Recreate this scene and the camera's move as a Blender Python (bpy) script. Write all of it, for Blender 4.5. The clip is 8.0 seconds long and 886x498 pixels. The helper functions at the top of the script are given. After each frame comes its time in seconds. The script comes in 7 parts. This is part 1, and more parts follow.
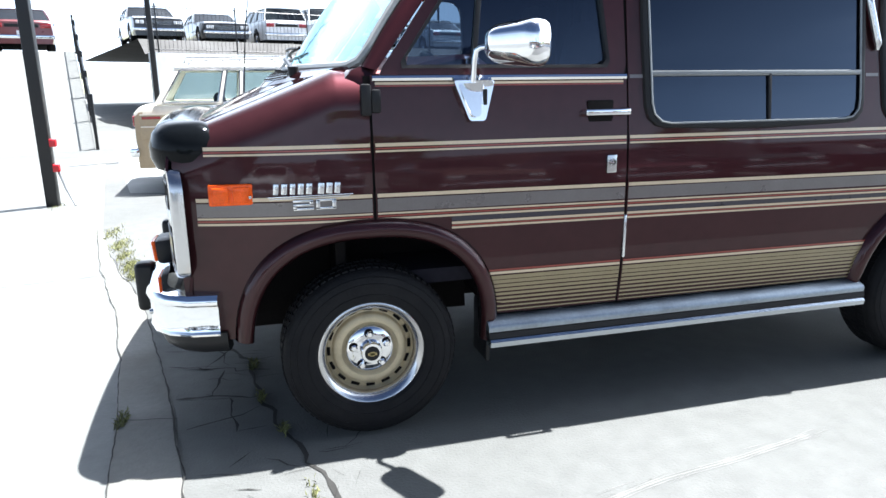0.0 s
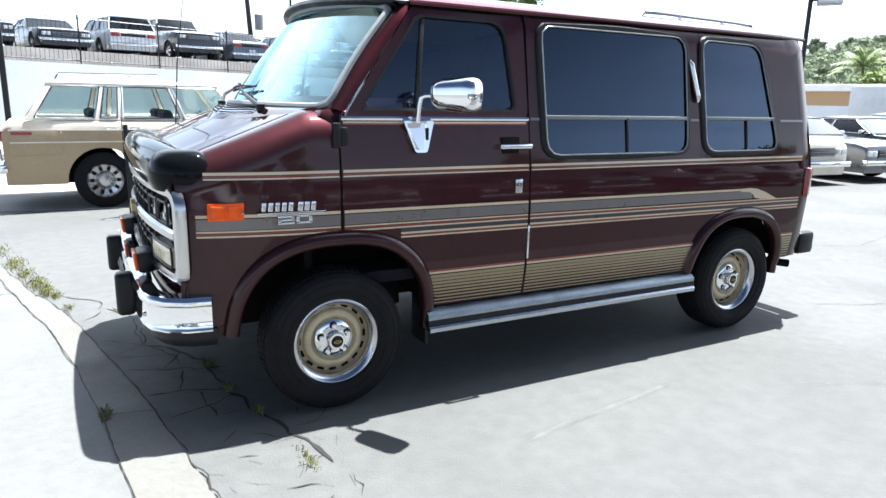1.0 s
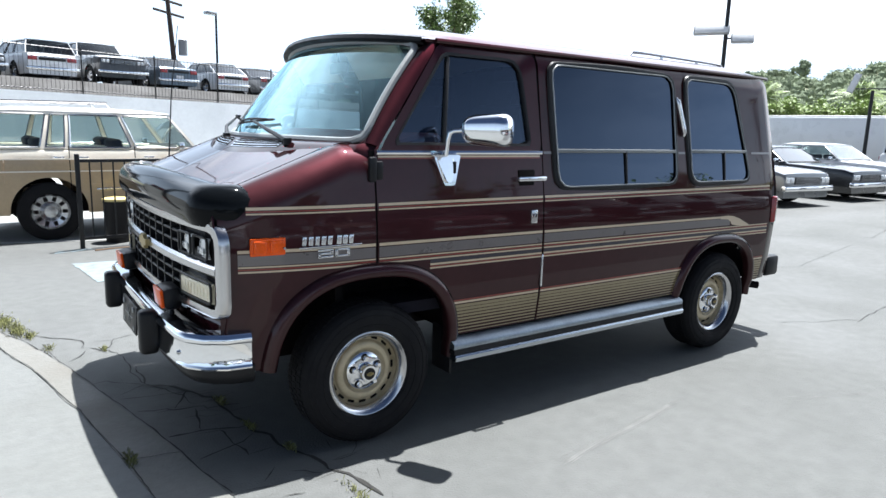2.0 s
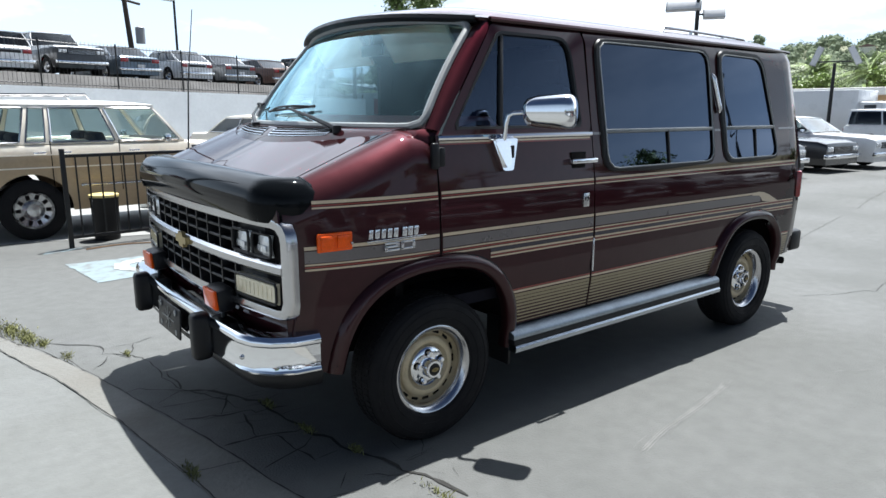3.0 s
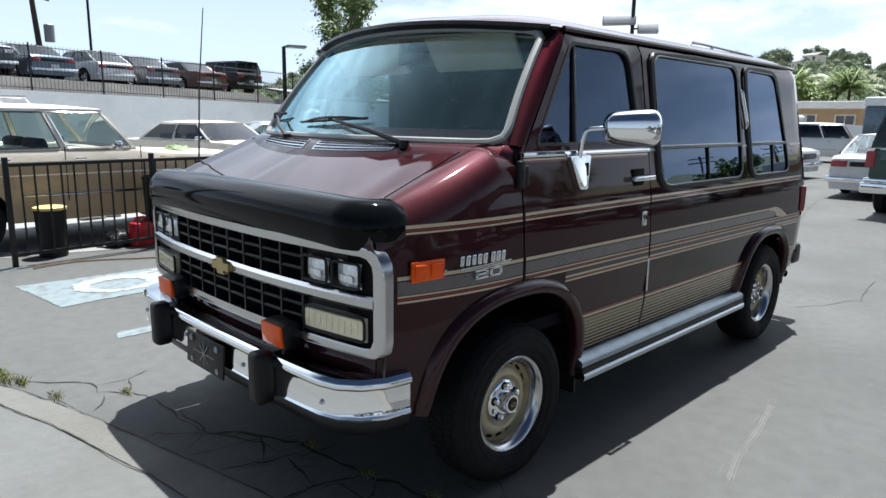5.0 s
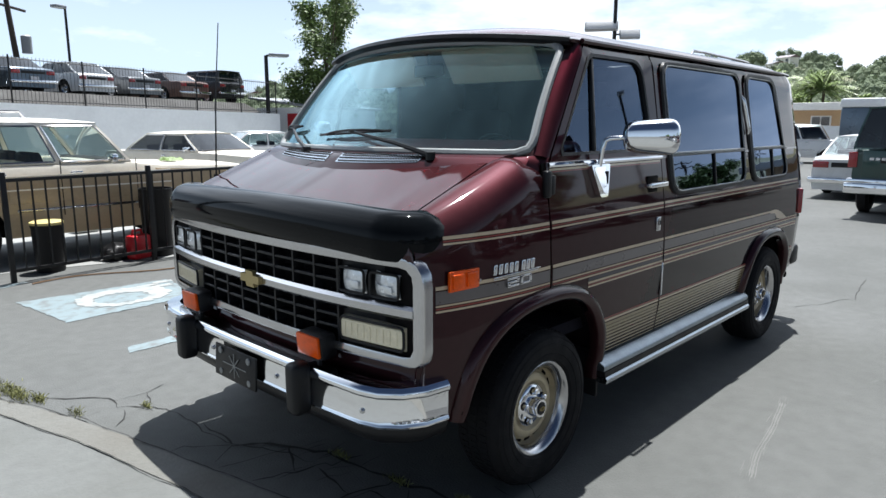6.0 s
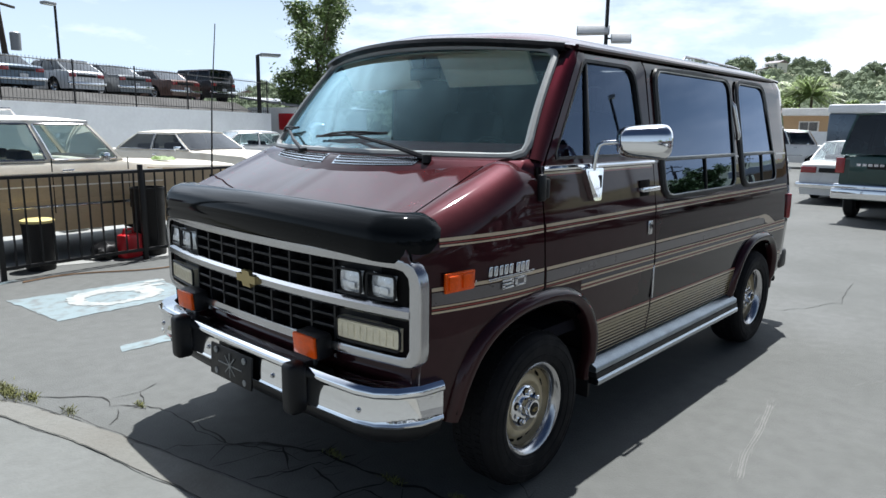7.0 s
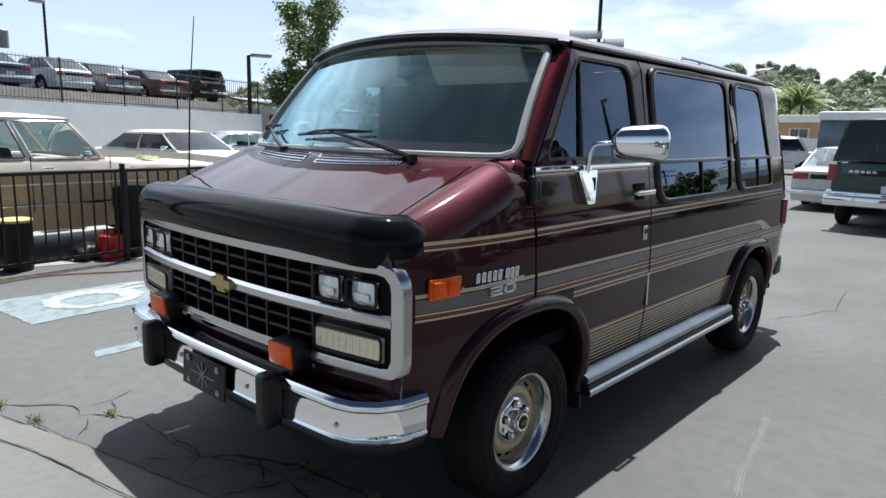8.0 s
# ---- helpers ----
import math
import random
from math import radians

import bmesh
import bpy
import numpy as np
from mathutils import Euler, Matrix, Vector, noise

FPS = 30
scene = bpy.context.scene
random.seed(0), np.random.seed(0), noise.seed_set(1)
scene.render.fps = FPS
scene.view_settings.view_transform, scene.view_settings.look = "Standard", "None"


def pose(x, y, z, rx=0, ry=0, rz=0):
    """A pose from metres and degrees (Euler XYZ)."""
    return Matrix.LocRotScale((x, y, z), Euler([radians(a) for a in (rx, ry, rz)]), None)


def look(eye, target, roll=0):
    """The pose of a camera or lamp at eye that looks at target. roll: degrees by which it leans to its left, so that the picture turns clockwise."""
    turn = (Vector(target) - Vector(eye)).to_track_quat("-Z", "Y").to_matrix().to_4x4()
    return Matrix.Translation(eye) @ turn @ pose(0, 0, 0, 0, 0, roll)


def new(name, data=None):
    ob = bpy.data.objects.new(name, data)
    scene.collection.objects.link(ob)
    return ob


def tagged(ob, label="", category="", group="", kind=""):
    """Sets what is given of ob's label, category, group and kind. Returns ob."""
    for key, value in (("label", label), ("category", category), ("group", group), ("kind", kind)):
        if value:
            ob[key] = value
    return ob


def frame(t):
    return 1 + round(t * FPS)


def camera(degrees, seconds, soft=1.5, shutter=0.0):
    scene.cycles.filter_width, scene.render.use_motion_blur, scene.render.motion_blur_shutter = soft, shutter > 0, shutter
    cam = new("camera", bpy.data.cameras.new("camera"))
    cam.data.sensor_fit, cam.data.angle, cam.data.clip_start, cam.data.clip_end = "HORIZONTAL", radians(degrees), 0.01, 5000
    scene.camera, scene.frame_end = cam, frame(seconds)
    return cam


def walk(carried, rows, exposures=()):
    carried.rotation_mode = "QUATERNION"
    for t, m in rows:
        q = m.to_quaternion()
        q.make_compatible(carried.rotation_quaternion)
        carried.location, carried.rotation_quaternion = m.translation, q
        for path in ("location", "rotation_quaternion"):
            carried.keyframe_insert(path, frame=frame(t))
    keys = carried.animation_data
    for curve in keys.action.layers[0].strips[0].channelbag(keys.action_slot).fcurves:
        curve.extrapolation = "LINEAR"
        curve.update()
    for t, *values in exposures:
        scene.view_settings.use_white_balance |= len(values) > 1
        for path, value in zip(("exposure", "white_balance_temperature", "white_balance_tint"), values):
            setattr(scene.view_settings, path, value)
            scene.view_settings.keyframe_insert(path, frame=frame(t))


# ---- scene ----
cam = camera(67.0, 8.0)
PATH = [
    (0, (-0.415, -3.45, 1.404), (0.1, -1.58, 0.914), -0.5),
    (0.5, (-0.658, -3.489, 1.423), (0.03, -1.69, 0.882), -1.6),
    (1, (-1.05, -3.909, 1.515), (-0.12, -2.195, 1.073), 1.3),
    (1.5, (-1.278, -3.837, 1.54), (-0.271, -2.156, 1.141), 1.7),
    (1.7, (-1.383, -3.787, 1.539), (-0.325, -2.132, 1.16), 2.0),
    (2.8, (-1.774, -3.398, 1.54), (-0.547, -1.862, 1.175), -0.4),
    (3, (-1.815, -3.319, 1.533), (-0.608, -1.777, 1.127), 0.1),
    (3.5, (-1.982, -3.19, 1.556), (-0.682, -1.708, 1.214), 0.0),
    (4, (-2.104, -3.077, 1.556), (-0.759, -1.657, 1.137), 0.4),
    (4.5, (-2.142, -2.867, 1.542), (-0.79, -1.443, 1.16), -0.6),
    (5, (-2.167, -2.676, 1.557), (-0.78, -1.287, 1.173), 0.9),
    (5.2, (-2.198, -2.626, 1.559), (-0.803, -1.242, 1.188), -0.3),
    (6.5, (-2.384, -2.569, 1.59), (-0.944, -1.23, 1.225), 0.6),
    (7, (-2.383, -2.577, 1.588), (-0.936, -1.245, 1.226), 0.7),
    (7.5, (-2.361, -2.551, 1.587), (-0.89, -1.239, 1.251), 1.0),
    (8, (-2.26, -2.495, 1.567), (-0.794, -1.181, 1.215), 1.3),
]
walk(cam, [(t, look(eye, target, roll)) for t, eye, target, roll in PATH],
     [(0.0, 2.22, 6020, 10), (0.6, 2.06, 6020, 10), (1.0, 1.92, 6020, 10), (1.6, 1.67, 6020, 10), (2.8, 1.20, 6070, 9), (3.5, 1.05, 6100, 9), (4.5, 0.91, 6100, 9), (6.3, 0.87, 6100, 9), (8.0, 0.79, 6100, 9)])
scene.cycles.max_bounces = 8

# ---- sky, sun, exposure ----
SUN_TO = Vector((0.30, 0.14, 1.0)).normalized()
world = bpy.data.worlds.new("daylight")
scene.world = world
world.use_nodes = True
wn, wl = world.node_tree.nodes, world.node_tree.links
wn.clear()
w_out = wn.new("ShaderNodeOutputWorld")
w_bg = wn.new("ShaderNodeBackground")
w_sky = wn.new("ShaderNodeTexSky")
w_sky.sky_type = "NISHITA"
w_sky.sun_disc = False
w_sky.sun_elevation = math.asin(SUN_TO.z)
w_sky.sun_rotation = math.atan2(SUN_TO.x, SUN_TO.y)
w_sky.air_density, w_sky.dust_density, w_sky.ozone_density = 0.50, 0.4, 2.5
w_co = wn.new("ShaderNodeTexCoord")
w_map = wn.new("ShaderNodeMapping")
w_map.inputs["Scale"].default_value = (1.6, 1.6, 5.0)
w_map.inputs["Location"].default_value = (0.35, 0.1, 0.4)
w_noise = wn.new("ShaderNodeTexNoise")
w_noise.inputs["Scale"].default_value = 2.4
w_noise.inputs["Detail"].default_value = 7
w_noise.inputs["Roughness"].default_value = 0.58
w_ramp = wn.new("ShaderNodeValToRGB")
w_ramp.color_ramp.elements[0].position = 0.54
w_ramp.color_ramp.elements[1].position = 0.80
w_mix = wn.new("ShaderNodeMix")
w_mix.data_type = "RGBA"
w_mix.inputs["B"].default_value = (30.0, 30.4, 31.0, 1)
wl.new(w_co.outputs["Generated"], w_map.inputs["Vector"])
wl.new(w_map.outputs["Vector"], w_noise.inputs["Vector"])
# the clouds gather eastwards
w_east, w_sum = wn.new("ShaderNodeMapRange"), wn.new("ShaderNodeMath")
w_east.interpolation_type, w_sum.operation = "SMOOTHSTEP", "ADD"
w_east.inputs["From Min"].default_value, w_east.inputs["From Max"].default_value = 0.55, 1.0
w_east.inputs["To Max"].default_value = 0.20
w_sep = wn.new("ShaderNodeSeparateXYZ")
wl.new(w_co.outputs["Generated"], w_sep.inputs["Vector"])
wl.new(w_sep.outputs["X"], w_east.inputs["Value"])
wl.new(w_noise.outputs["Fac"], w_sum.inputs[0])
wl.new(w_east.outputs["Result"], w_sum.inputs[1])
wl.new(w_sum.outputs["Value"], w_ramp.inputs["Fac"])
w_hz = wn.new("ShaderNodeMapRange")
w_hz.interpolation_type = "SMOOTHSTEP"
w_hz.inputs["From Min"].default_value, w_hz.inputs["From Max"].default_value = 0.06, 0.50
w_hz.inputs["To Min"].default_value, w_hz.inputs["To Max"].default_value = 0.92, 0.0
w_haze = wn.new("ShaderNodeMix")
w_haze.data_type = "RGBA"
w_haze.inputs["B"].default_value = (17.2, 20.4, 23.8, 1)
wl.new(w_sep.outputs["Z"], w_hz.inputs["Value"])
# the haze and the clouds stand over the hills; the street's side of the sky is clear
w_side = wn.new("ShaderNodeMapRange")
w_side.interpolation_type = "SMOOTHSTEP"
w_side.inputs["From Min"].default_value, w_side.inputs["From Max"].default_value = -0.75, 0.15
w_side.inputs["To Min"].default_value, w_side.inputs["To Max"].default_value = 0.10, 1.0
w_low = wn.new("ShaderNodeMapRange")
w_low.interpolation_type = "SMOOTHSTEP"
w_low.inputs["From Min"].default_value, w_low.inputs["From Max"].default_value = 0.40, 0.66
w_low.inputs["To Min"].default_value, w_low.inputs["To Max"].default_value = 1.0, 0.45
w_hm, w_cm, w_cm2 = wn.new("ShaderNodeMath"), wn.new("ShaderNodeMath"), wn.new("ShaderNodeMath")
for nd in (w_hm, w_cm, w_cm2):
    nd.operation = "MULTIPLY"
w_way = wn.new("ShaderNodeVectorMath")
w_way.operation = "DOT_PRODUCT"
w_way.inputs[1].default_value = (0.62, 0.78, 0.0)
wl.new(w_co.outputs["Generated"], w_way.inputs[0])
wl.new(w_way.outputs["Value"], w_side.inputs["Value"])
w_cside = wn.new("ShaderNodeMapRange")
w_cside.interpolation_type = "SMOOTHSTEP"
w_cside.inputs["From Min"].default_value, w_cside.inputs["From Max"].default_value = -0.15, 0.50
w_cside.inputs["To Min"].default_value, w_cside.inputs["To Max"].default_value = 0.06, 1.0
wl.new(w_way.outputs["Value"], w_cside.inputs["Value"])
wl.new(w_sep.outputs["Z"], w_low.inputs["Value"])
wl.new(w_hz.outputs["Result"], w_hm.inputs[0])
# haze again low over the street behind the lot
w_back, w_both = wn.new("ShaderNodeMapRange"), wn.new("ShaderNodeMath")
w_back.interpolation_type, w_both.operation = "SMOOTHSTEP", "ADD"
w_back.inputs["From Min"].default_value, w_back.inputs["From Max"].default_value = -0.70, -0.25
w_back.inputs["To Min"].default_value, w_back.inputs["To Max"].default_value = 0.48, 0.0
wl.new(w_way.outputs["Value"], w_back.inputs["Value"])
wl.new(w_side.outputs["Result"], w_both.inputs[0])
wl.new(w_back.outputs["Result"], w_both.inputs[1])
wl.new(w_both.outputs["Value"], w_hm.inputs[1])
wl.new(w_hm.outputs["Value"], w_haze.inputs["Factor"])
wl.new(w_ramp.outputs["Color"], w_cm.inputs[0])
wl.new(w_cside.outputs["Result"], w_cm.inputs[1])
wl.new(w_cm.outputs["Value"], w_cm2.inputs[0])
wl.new(w_low.outputs["Result"], w_cm2.inputs[1])
wl.new(w_cm2.outputs["Value"], w_mix.inputs["Factor"])
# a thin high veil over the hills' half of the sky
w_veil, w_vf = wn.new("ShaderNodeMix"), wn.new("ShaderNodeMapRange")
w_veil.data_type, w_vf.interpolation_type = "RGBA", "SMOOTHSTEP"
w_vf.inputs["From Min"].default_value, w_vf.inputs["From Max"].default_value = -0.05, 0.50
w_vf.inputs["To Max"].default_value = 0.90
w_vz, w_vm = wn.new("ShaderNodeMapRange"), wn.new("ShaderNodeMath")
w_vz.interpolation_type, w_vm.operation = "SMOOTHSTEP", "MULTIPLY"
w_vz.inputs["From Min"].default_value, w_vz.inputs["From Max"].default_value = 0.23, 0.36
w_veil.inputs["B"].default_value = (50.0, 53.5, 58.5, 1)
# the thin cloud glows round the sun
w_dot, w_au, w_glow = wn.new("ShaderNodeVectorMath"), wn.new("ShaderNodeMapRange"), wn.new("ShaderNodeMix")
w_dot.operation, w_au.interpolation_type = "DOT_PRODUCT", "SMOOTHSTEP"
w_dot.inputs[1].default_value = SUN_TO
w_au.inputs["From Min"].default_value, w_au.inputs["From Max"].default_value = 0.93, 0.998
w_au.inputs["To Min"].default_value, w_au.inputs["To Max"].default_value = 1.0, 5.0
w_glow.data_type, w_glow.blend_type = "RGBA", "MULTIPLY"
w_glow.inputs["Factor"].default_value = 1.0
w_glow.inputs["A"].default_value = (50.0, 53.5, 58.5, 1)
wl.new(w_co.outputs["Generated"], w_dot.inputs[0])
wl.new(w_dot.outputs["Value"], w_au.inputs["Value"])
wl.new(w_au.outputs["Result"], w_glow.inputs["B"])
wl.new(w_glow.outputs["Result"], w_veil.inputs["B"])
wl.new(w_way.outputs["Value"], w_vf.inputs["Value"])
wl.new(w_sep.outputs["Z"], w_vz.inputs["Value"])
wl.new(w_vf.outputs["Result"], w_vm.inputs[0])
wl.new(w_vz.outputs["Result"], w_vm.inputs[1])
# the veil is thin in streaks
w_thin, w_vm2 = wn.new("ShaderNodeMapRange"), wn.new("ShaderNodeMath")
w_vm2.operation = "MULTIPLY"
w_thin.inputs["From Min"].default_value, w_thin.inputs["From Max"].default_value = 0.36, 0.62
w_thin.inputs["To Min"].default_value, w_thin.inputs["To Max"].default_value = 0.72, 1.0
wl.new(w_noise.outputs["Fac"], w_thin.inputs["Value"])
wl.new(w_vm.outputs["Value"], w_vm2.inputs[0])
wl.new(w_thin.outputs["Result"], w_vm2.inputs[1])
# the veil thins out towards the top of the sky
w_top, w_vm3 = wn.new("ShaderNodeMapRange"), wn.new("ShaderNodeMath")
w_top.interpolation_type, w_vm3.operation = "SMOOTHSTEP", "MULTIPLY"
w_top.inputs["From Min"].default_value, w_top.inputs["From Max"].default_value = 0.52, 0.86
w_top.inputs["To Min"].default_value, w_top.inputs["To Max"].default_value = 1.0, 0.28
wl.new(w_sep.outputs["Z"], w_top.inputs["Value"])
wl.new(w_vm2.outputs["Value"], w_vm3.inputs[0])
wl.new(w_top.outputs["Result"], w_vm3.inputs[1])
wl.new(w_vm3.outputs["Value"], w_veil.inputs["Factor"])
wl.new(w_sky.outputs["Color"], w_veil.inputs["A"])
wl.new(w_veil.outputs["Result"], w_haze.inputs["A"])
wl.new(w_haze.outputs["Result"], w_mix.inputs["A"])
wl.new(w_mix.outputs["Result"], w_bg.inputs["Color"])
w_bg.inputs["Strength"].default_value = 0.0280
wl.new(w_bg.outputs["Background"], w_out.inputs["Surface"])

sun = new("sun", bpy.data.lights.new("sun", "SUN"))
sun.data.energy, sun.data.angle, sun.data.color = 5.0, radians(0.53), (1.0, 0.96, 0.9)
sun.matrix_world = look(SUN_TO * 60, (0, 0, 0))


# ---- materials ----
def shader(name, color, rough=0.5, metal=0.0, var=0.12, scale=6.0, bump=0.0, bump_scale=60.0, coat=0.0, spec=0.5, dirt=None, dirt_amount=0.0, dirt_scale=2.0, per_object=0.0):
    m = bpy.data.materials.new(name)
    m.use_nodes = True
    n, l = m.node_tree.nodes, m.node_tree.links
    b = n["Principled BSDF"]
    co = n.new("ShaderNodeTexCoord")
    big = n.new("ShaderNodeTexNoise")
    big.inputs["Scale"].default_value, big.inputs["Detail"].default_value = scale, 5
    fine = n.new("ShaderNodeTexNoise")
    fine.inputs["Scale"].default_value, fine.inputs["Detail"].default_value = scale * 11, 3
    for t in (big, fine):
        l.new(co.outputs["Object"], t.inputs["Vector"])
    add = n.new("ShaderNodeMath")
    add.operation = "ADD"
    l.new(big.outputs["Fac"], add.inputs[0])
    l.new(fine.outputs["Fac"], add.inputs[1])
    rng = n.new("ShaderNodeMapRange")
    rng.inputs["From Min"].default_value, rng.inputs["From Max"].default_value = 0.6, 1.4
    rng.inputs["To Min"].default_value, rng.inputs["To Max"].default_value = 1 - var, 1 + var
    l.new(add.outputs["Value"], rng.inputs["Value"])
    mul = n.new("ShaderNodeMix")
    mul.data_type, mul.blend_type = "RGBA", "MULTIPLY"
    mul.inputs["Factor"].default_value = 1
    mul.inputs["A"].default_value = (*color, 1)
    l.new(rng.outputs["Result"], mul.inputs["B"])
    last = mul.outputs["Result"]
    if per_object:
        info = n.new("ShaderNodeObjectInfo")
        r2 = n.new("ShaderNodeMapRange")
        r2.inputs["To Min"].default_value, r2.inputs["To Max"].default_value = 1 - per_object, 1 + per_object
        l.new(info.outputs["Random"], r2.inputs["Value"])
        m2 = n.new("ShaderNodeMix")
        m2.data_type, m2.blend_type = "RGBA", "MULTIPLY"
        m2.inputs["Factor"].default_value = 1
        l.new(last, m2.inputs["A"])
        l.new(r2.outputs["Result"], m2.inputs["B"])
        last = m2.outputs["Result"]
    if dirt:
        dn = n.new("ShaderNodeTexNoise")
        dn.inputs["Scale"].default_value, dn.inputs["Detail"].default_value = dirt_scale, 8
        l.new(co.outputs["Object"], dn.inputs["Vector"])
        dr = n.new("ShaderNodeMapRange")
        dr.inputs["From Min"].default_value, dr.inputs["From Max"].default_value = 0.48, 0.72
        dr.inputs["To Max"].default_value = dirt_amount
        l.new(dn.outputs["Fac"], dr.inputs["Value"])
        m3 = n.new("ShaderNodeMix")
        m3.data_type = "RGBA"
        m3.inputs["B"].default_value = (*dirt, 1)
        l.new(dr.outputs["Result"], m3.inputs["Factor"])
        l.new(last, m3.inputs["A"])
        last = m3.outputs["Result"]
    l.new(last, b.inputs["Base Color"])
    rr = n.new("ShaderNodeMapRange")
    rr.inputs["From Min"].default_value, rr.inputs["From Max"].default_value = 0.3, 0.7
    rr.inputs["To Min"].default_value, rr.inputs["To Max"].default_value = max(rough * 0.8, 0.0), min(rough * 1.2, 1.0)
    l.new(big.outputs["Fac"], rr.inputs["Value"])
    l.new(rr.outputs["Result"], b.inputs["Roughness"])
    b.inputs["Metallic"].default_value = metal
    b.inputs["Specular IOR Level"].default_value = spec
    if coat:
        b.inputs["Coat Weight"].default_value, b.inputs["Coat Roughness"].default_value, b.inputs["Coat IOR"].default_value = coat, 0.045, 1.45
    if bump:
        bn = n.new("ShaderNodeTexNoise")
        bn.inputs["Scale"].default_value, bn.inputs["Detail"].default_value = bump_scale, 4
        l.new(co.outputs["Object"], bn.inputs["Vector"])
        bp = n.new("ShaderNodeBump")
        bp.inputs["Strength"].default_value, bp.inputs["Distance"].default_value = bump, 0.01
        l.new(bn.outputs["Fac"], bp.inputs["Height"])
        l.new(bp.outputs["Normal"], b.inputs["Normal"])
    return m


def glass(name, tint, ior=1.5, sky_film=0.0, sky_film_color=(0.5, 0.6, 0.6), power=4.0, sheen=(1, 1, 1)):
    m = bpy.data.materials.new(name)
    m.use_nodes = True
    n, l = m.node_tree.nodes, m.node_tree.links
    n.remove(n["Principled BSDF"])
    lw = n.new("ShaderNodeLayerWeight")
    lw.inputs["Blend"].default_value = 0.5
    pw, ma = n.new("ShaderNodeMath"), n.new("ShaderNodeMath")
    pw.operation, ma.operation = "POWER", "MULTIPLY_ADD"
    pw.inputs[1].default_value = power
    f0 = ((ior - 1) / (ior + 1)) ** 2 * 1.5
    ma.inputs[1].default_value, ma.inputs[2].default_value = 1 - f0, f0
    l.new(lw.outputs["Facing"], pw.inputs[0])
    l.new(pw.outputs["Value"], ma.inputs[0])
    tr, gl, mx = n.new("ShaderNodeBsdfTransparent"), n.new("ShaderNodeBsdfGlossy"), n.new("ShaderNodeMixShader")
    tr.inputs["Color"].default_value = (*tint, 1)
    gl.inputs["Color"].default_value = (*sheen, 1)
    gl.inputs["Roughness"].default_value = 0.015
    wave = n.new("ShaderNodeTexNoise")
    wave.inputs["Scale"].default_value = 1.3
    co, bp = n.new("ShaderNodeTexCoord"), n.new("ShaderNodeBump")
    bp.inputs["Strength"].default_value, bp.inputs["Distance"].default_value = 0.12, 0.02
    l.new(co.outputs["Object"], wave.inputs["Vector"])
    l.new(wave.outputs["Fac"], bp.inputs["Height"])
    l.new(bp.outputs["Normal"], gl.inputs["Normal"])
    l.new(ma.outputs["Value"], mx.inputs["Fac"])
    l.new(tr.outputs["BSDF"], mx.inputs[1])
    l.new(gl.outputs["BSDF"], mx.inputs[2])
    last = mx.outputs["Shader"]
    if sky_film:
        # a thin film, a little streaky: the sky's sheen put into the glass as colour
        df, m2 = n.new("ShaderNodeBsdfDiffuse"), n.new("ShaderNodeMixShader")
        df.inputs["Color"].default_value = (*sky_film_color, 1)
        dn, dr, mp = n.new("ShaderNodeTexNoise"), n.new("ShaderNodeMapRange"), n.new("ShaderNodeMapping")
        dn.inputs["Scale"].default_value, dn.inputs["Detail"].default_value = 3.0, 6
        mp.inputs["Scale"].default_value = (1, 2.5, 0.8)
        dr.inputs["From Min"].default_value, dr.inputs["From Max"].default_value = 0.3, 0.75
        dr.inputs["To Min"].default_value, dr.inputs["To Max"].default_value = sky_film * 0.75, sky_film * 1.3
        l.new(co.outputs["Object"], mp.inputs["Vector"])
        l.new(mp.outputs["Vector"], dn.inputs["Vector"])
        l.new(dn.outputs["Fac"], dr.inputs["Value"])
        l.new(dr.outputs["Result"], m2.inputs["Fac"])
        l.new(last, m2.inputs[1])
        l.new(df.outputs["BSDF"], m2.inputs[2])
        last = m2.outputs["Shader"]
    l.new(last, n["Material Output"].inputs["Surface"])
    return m


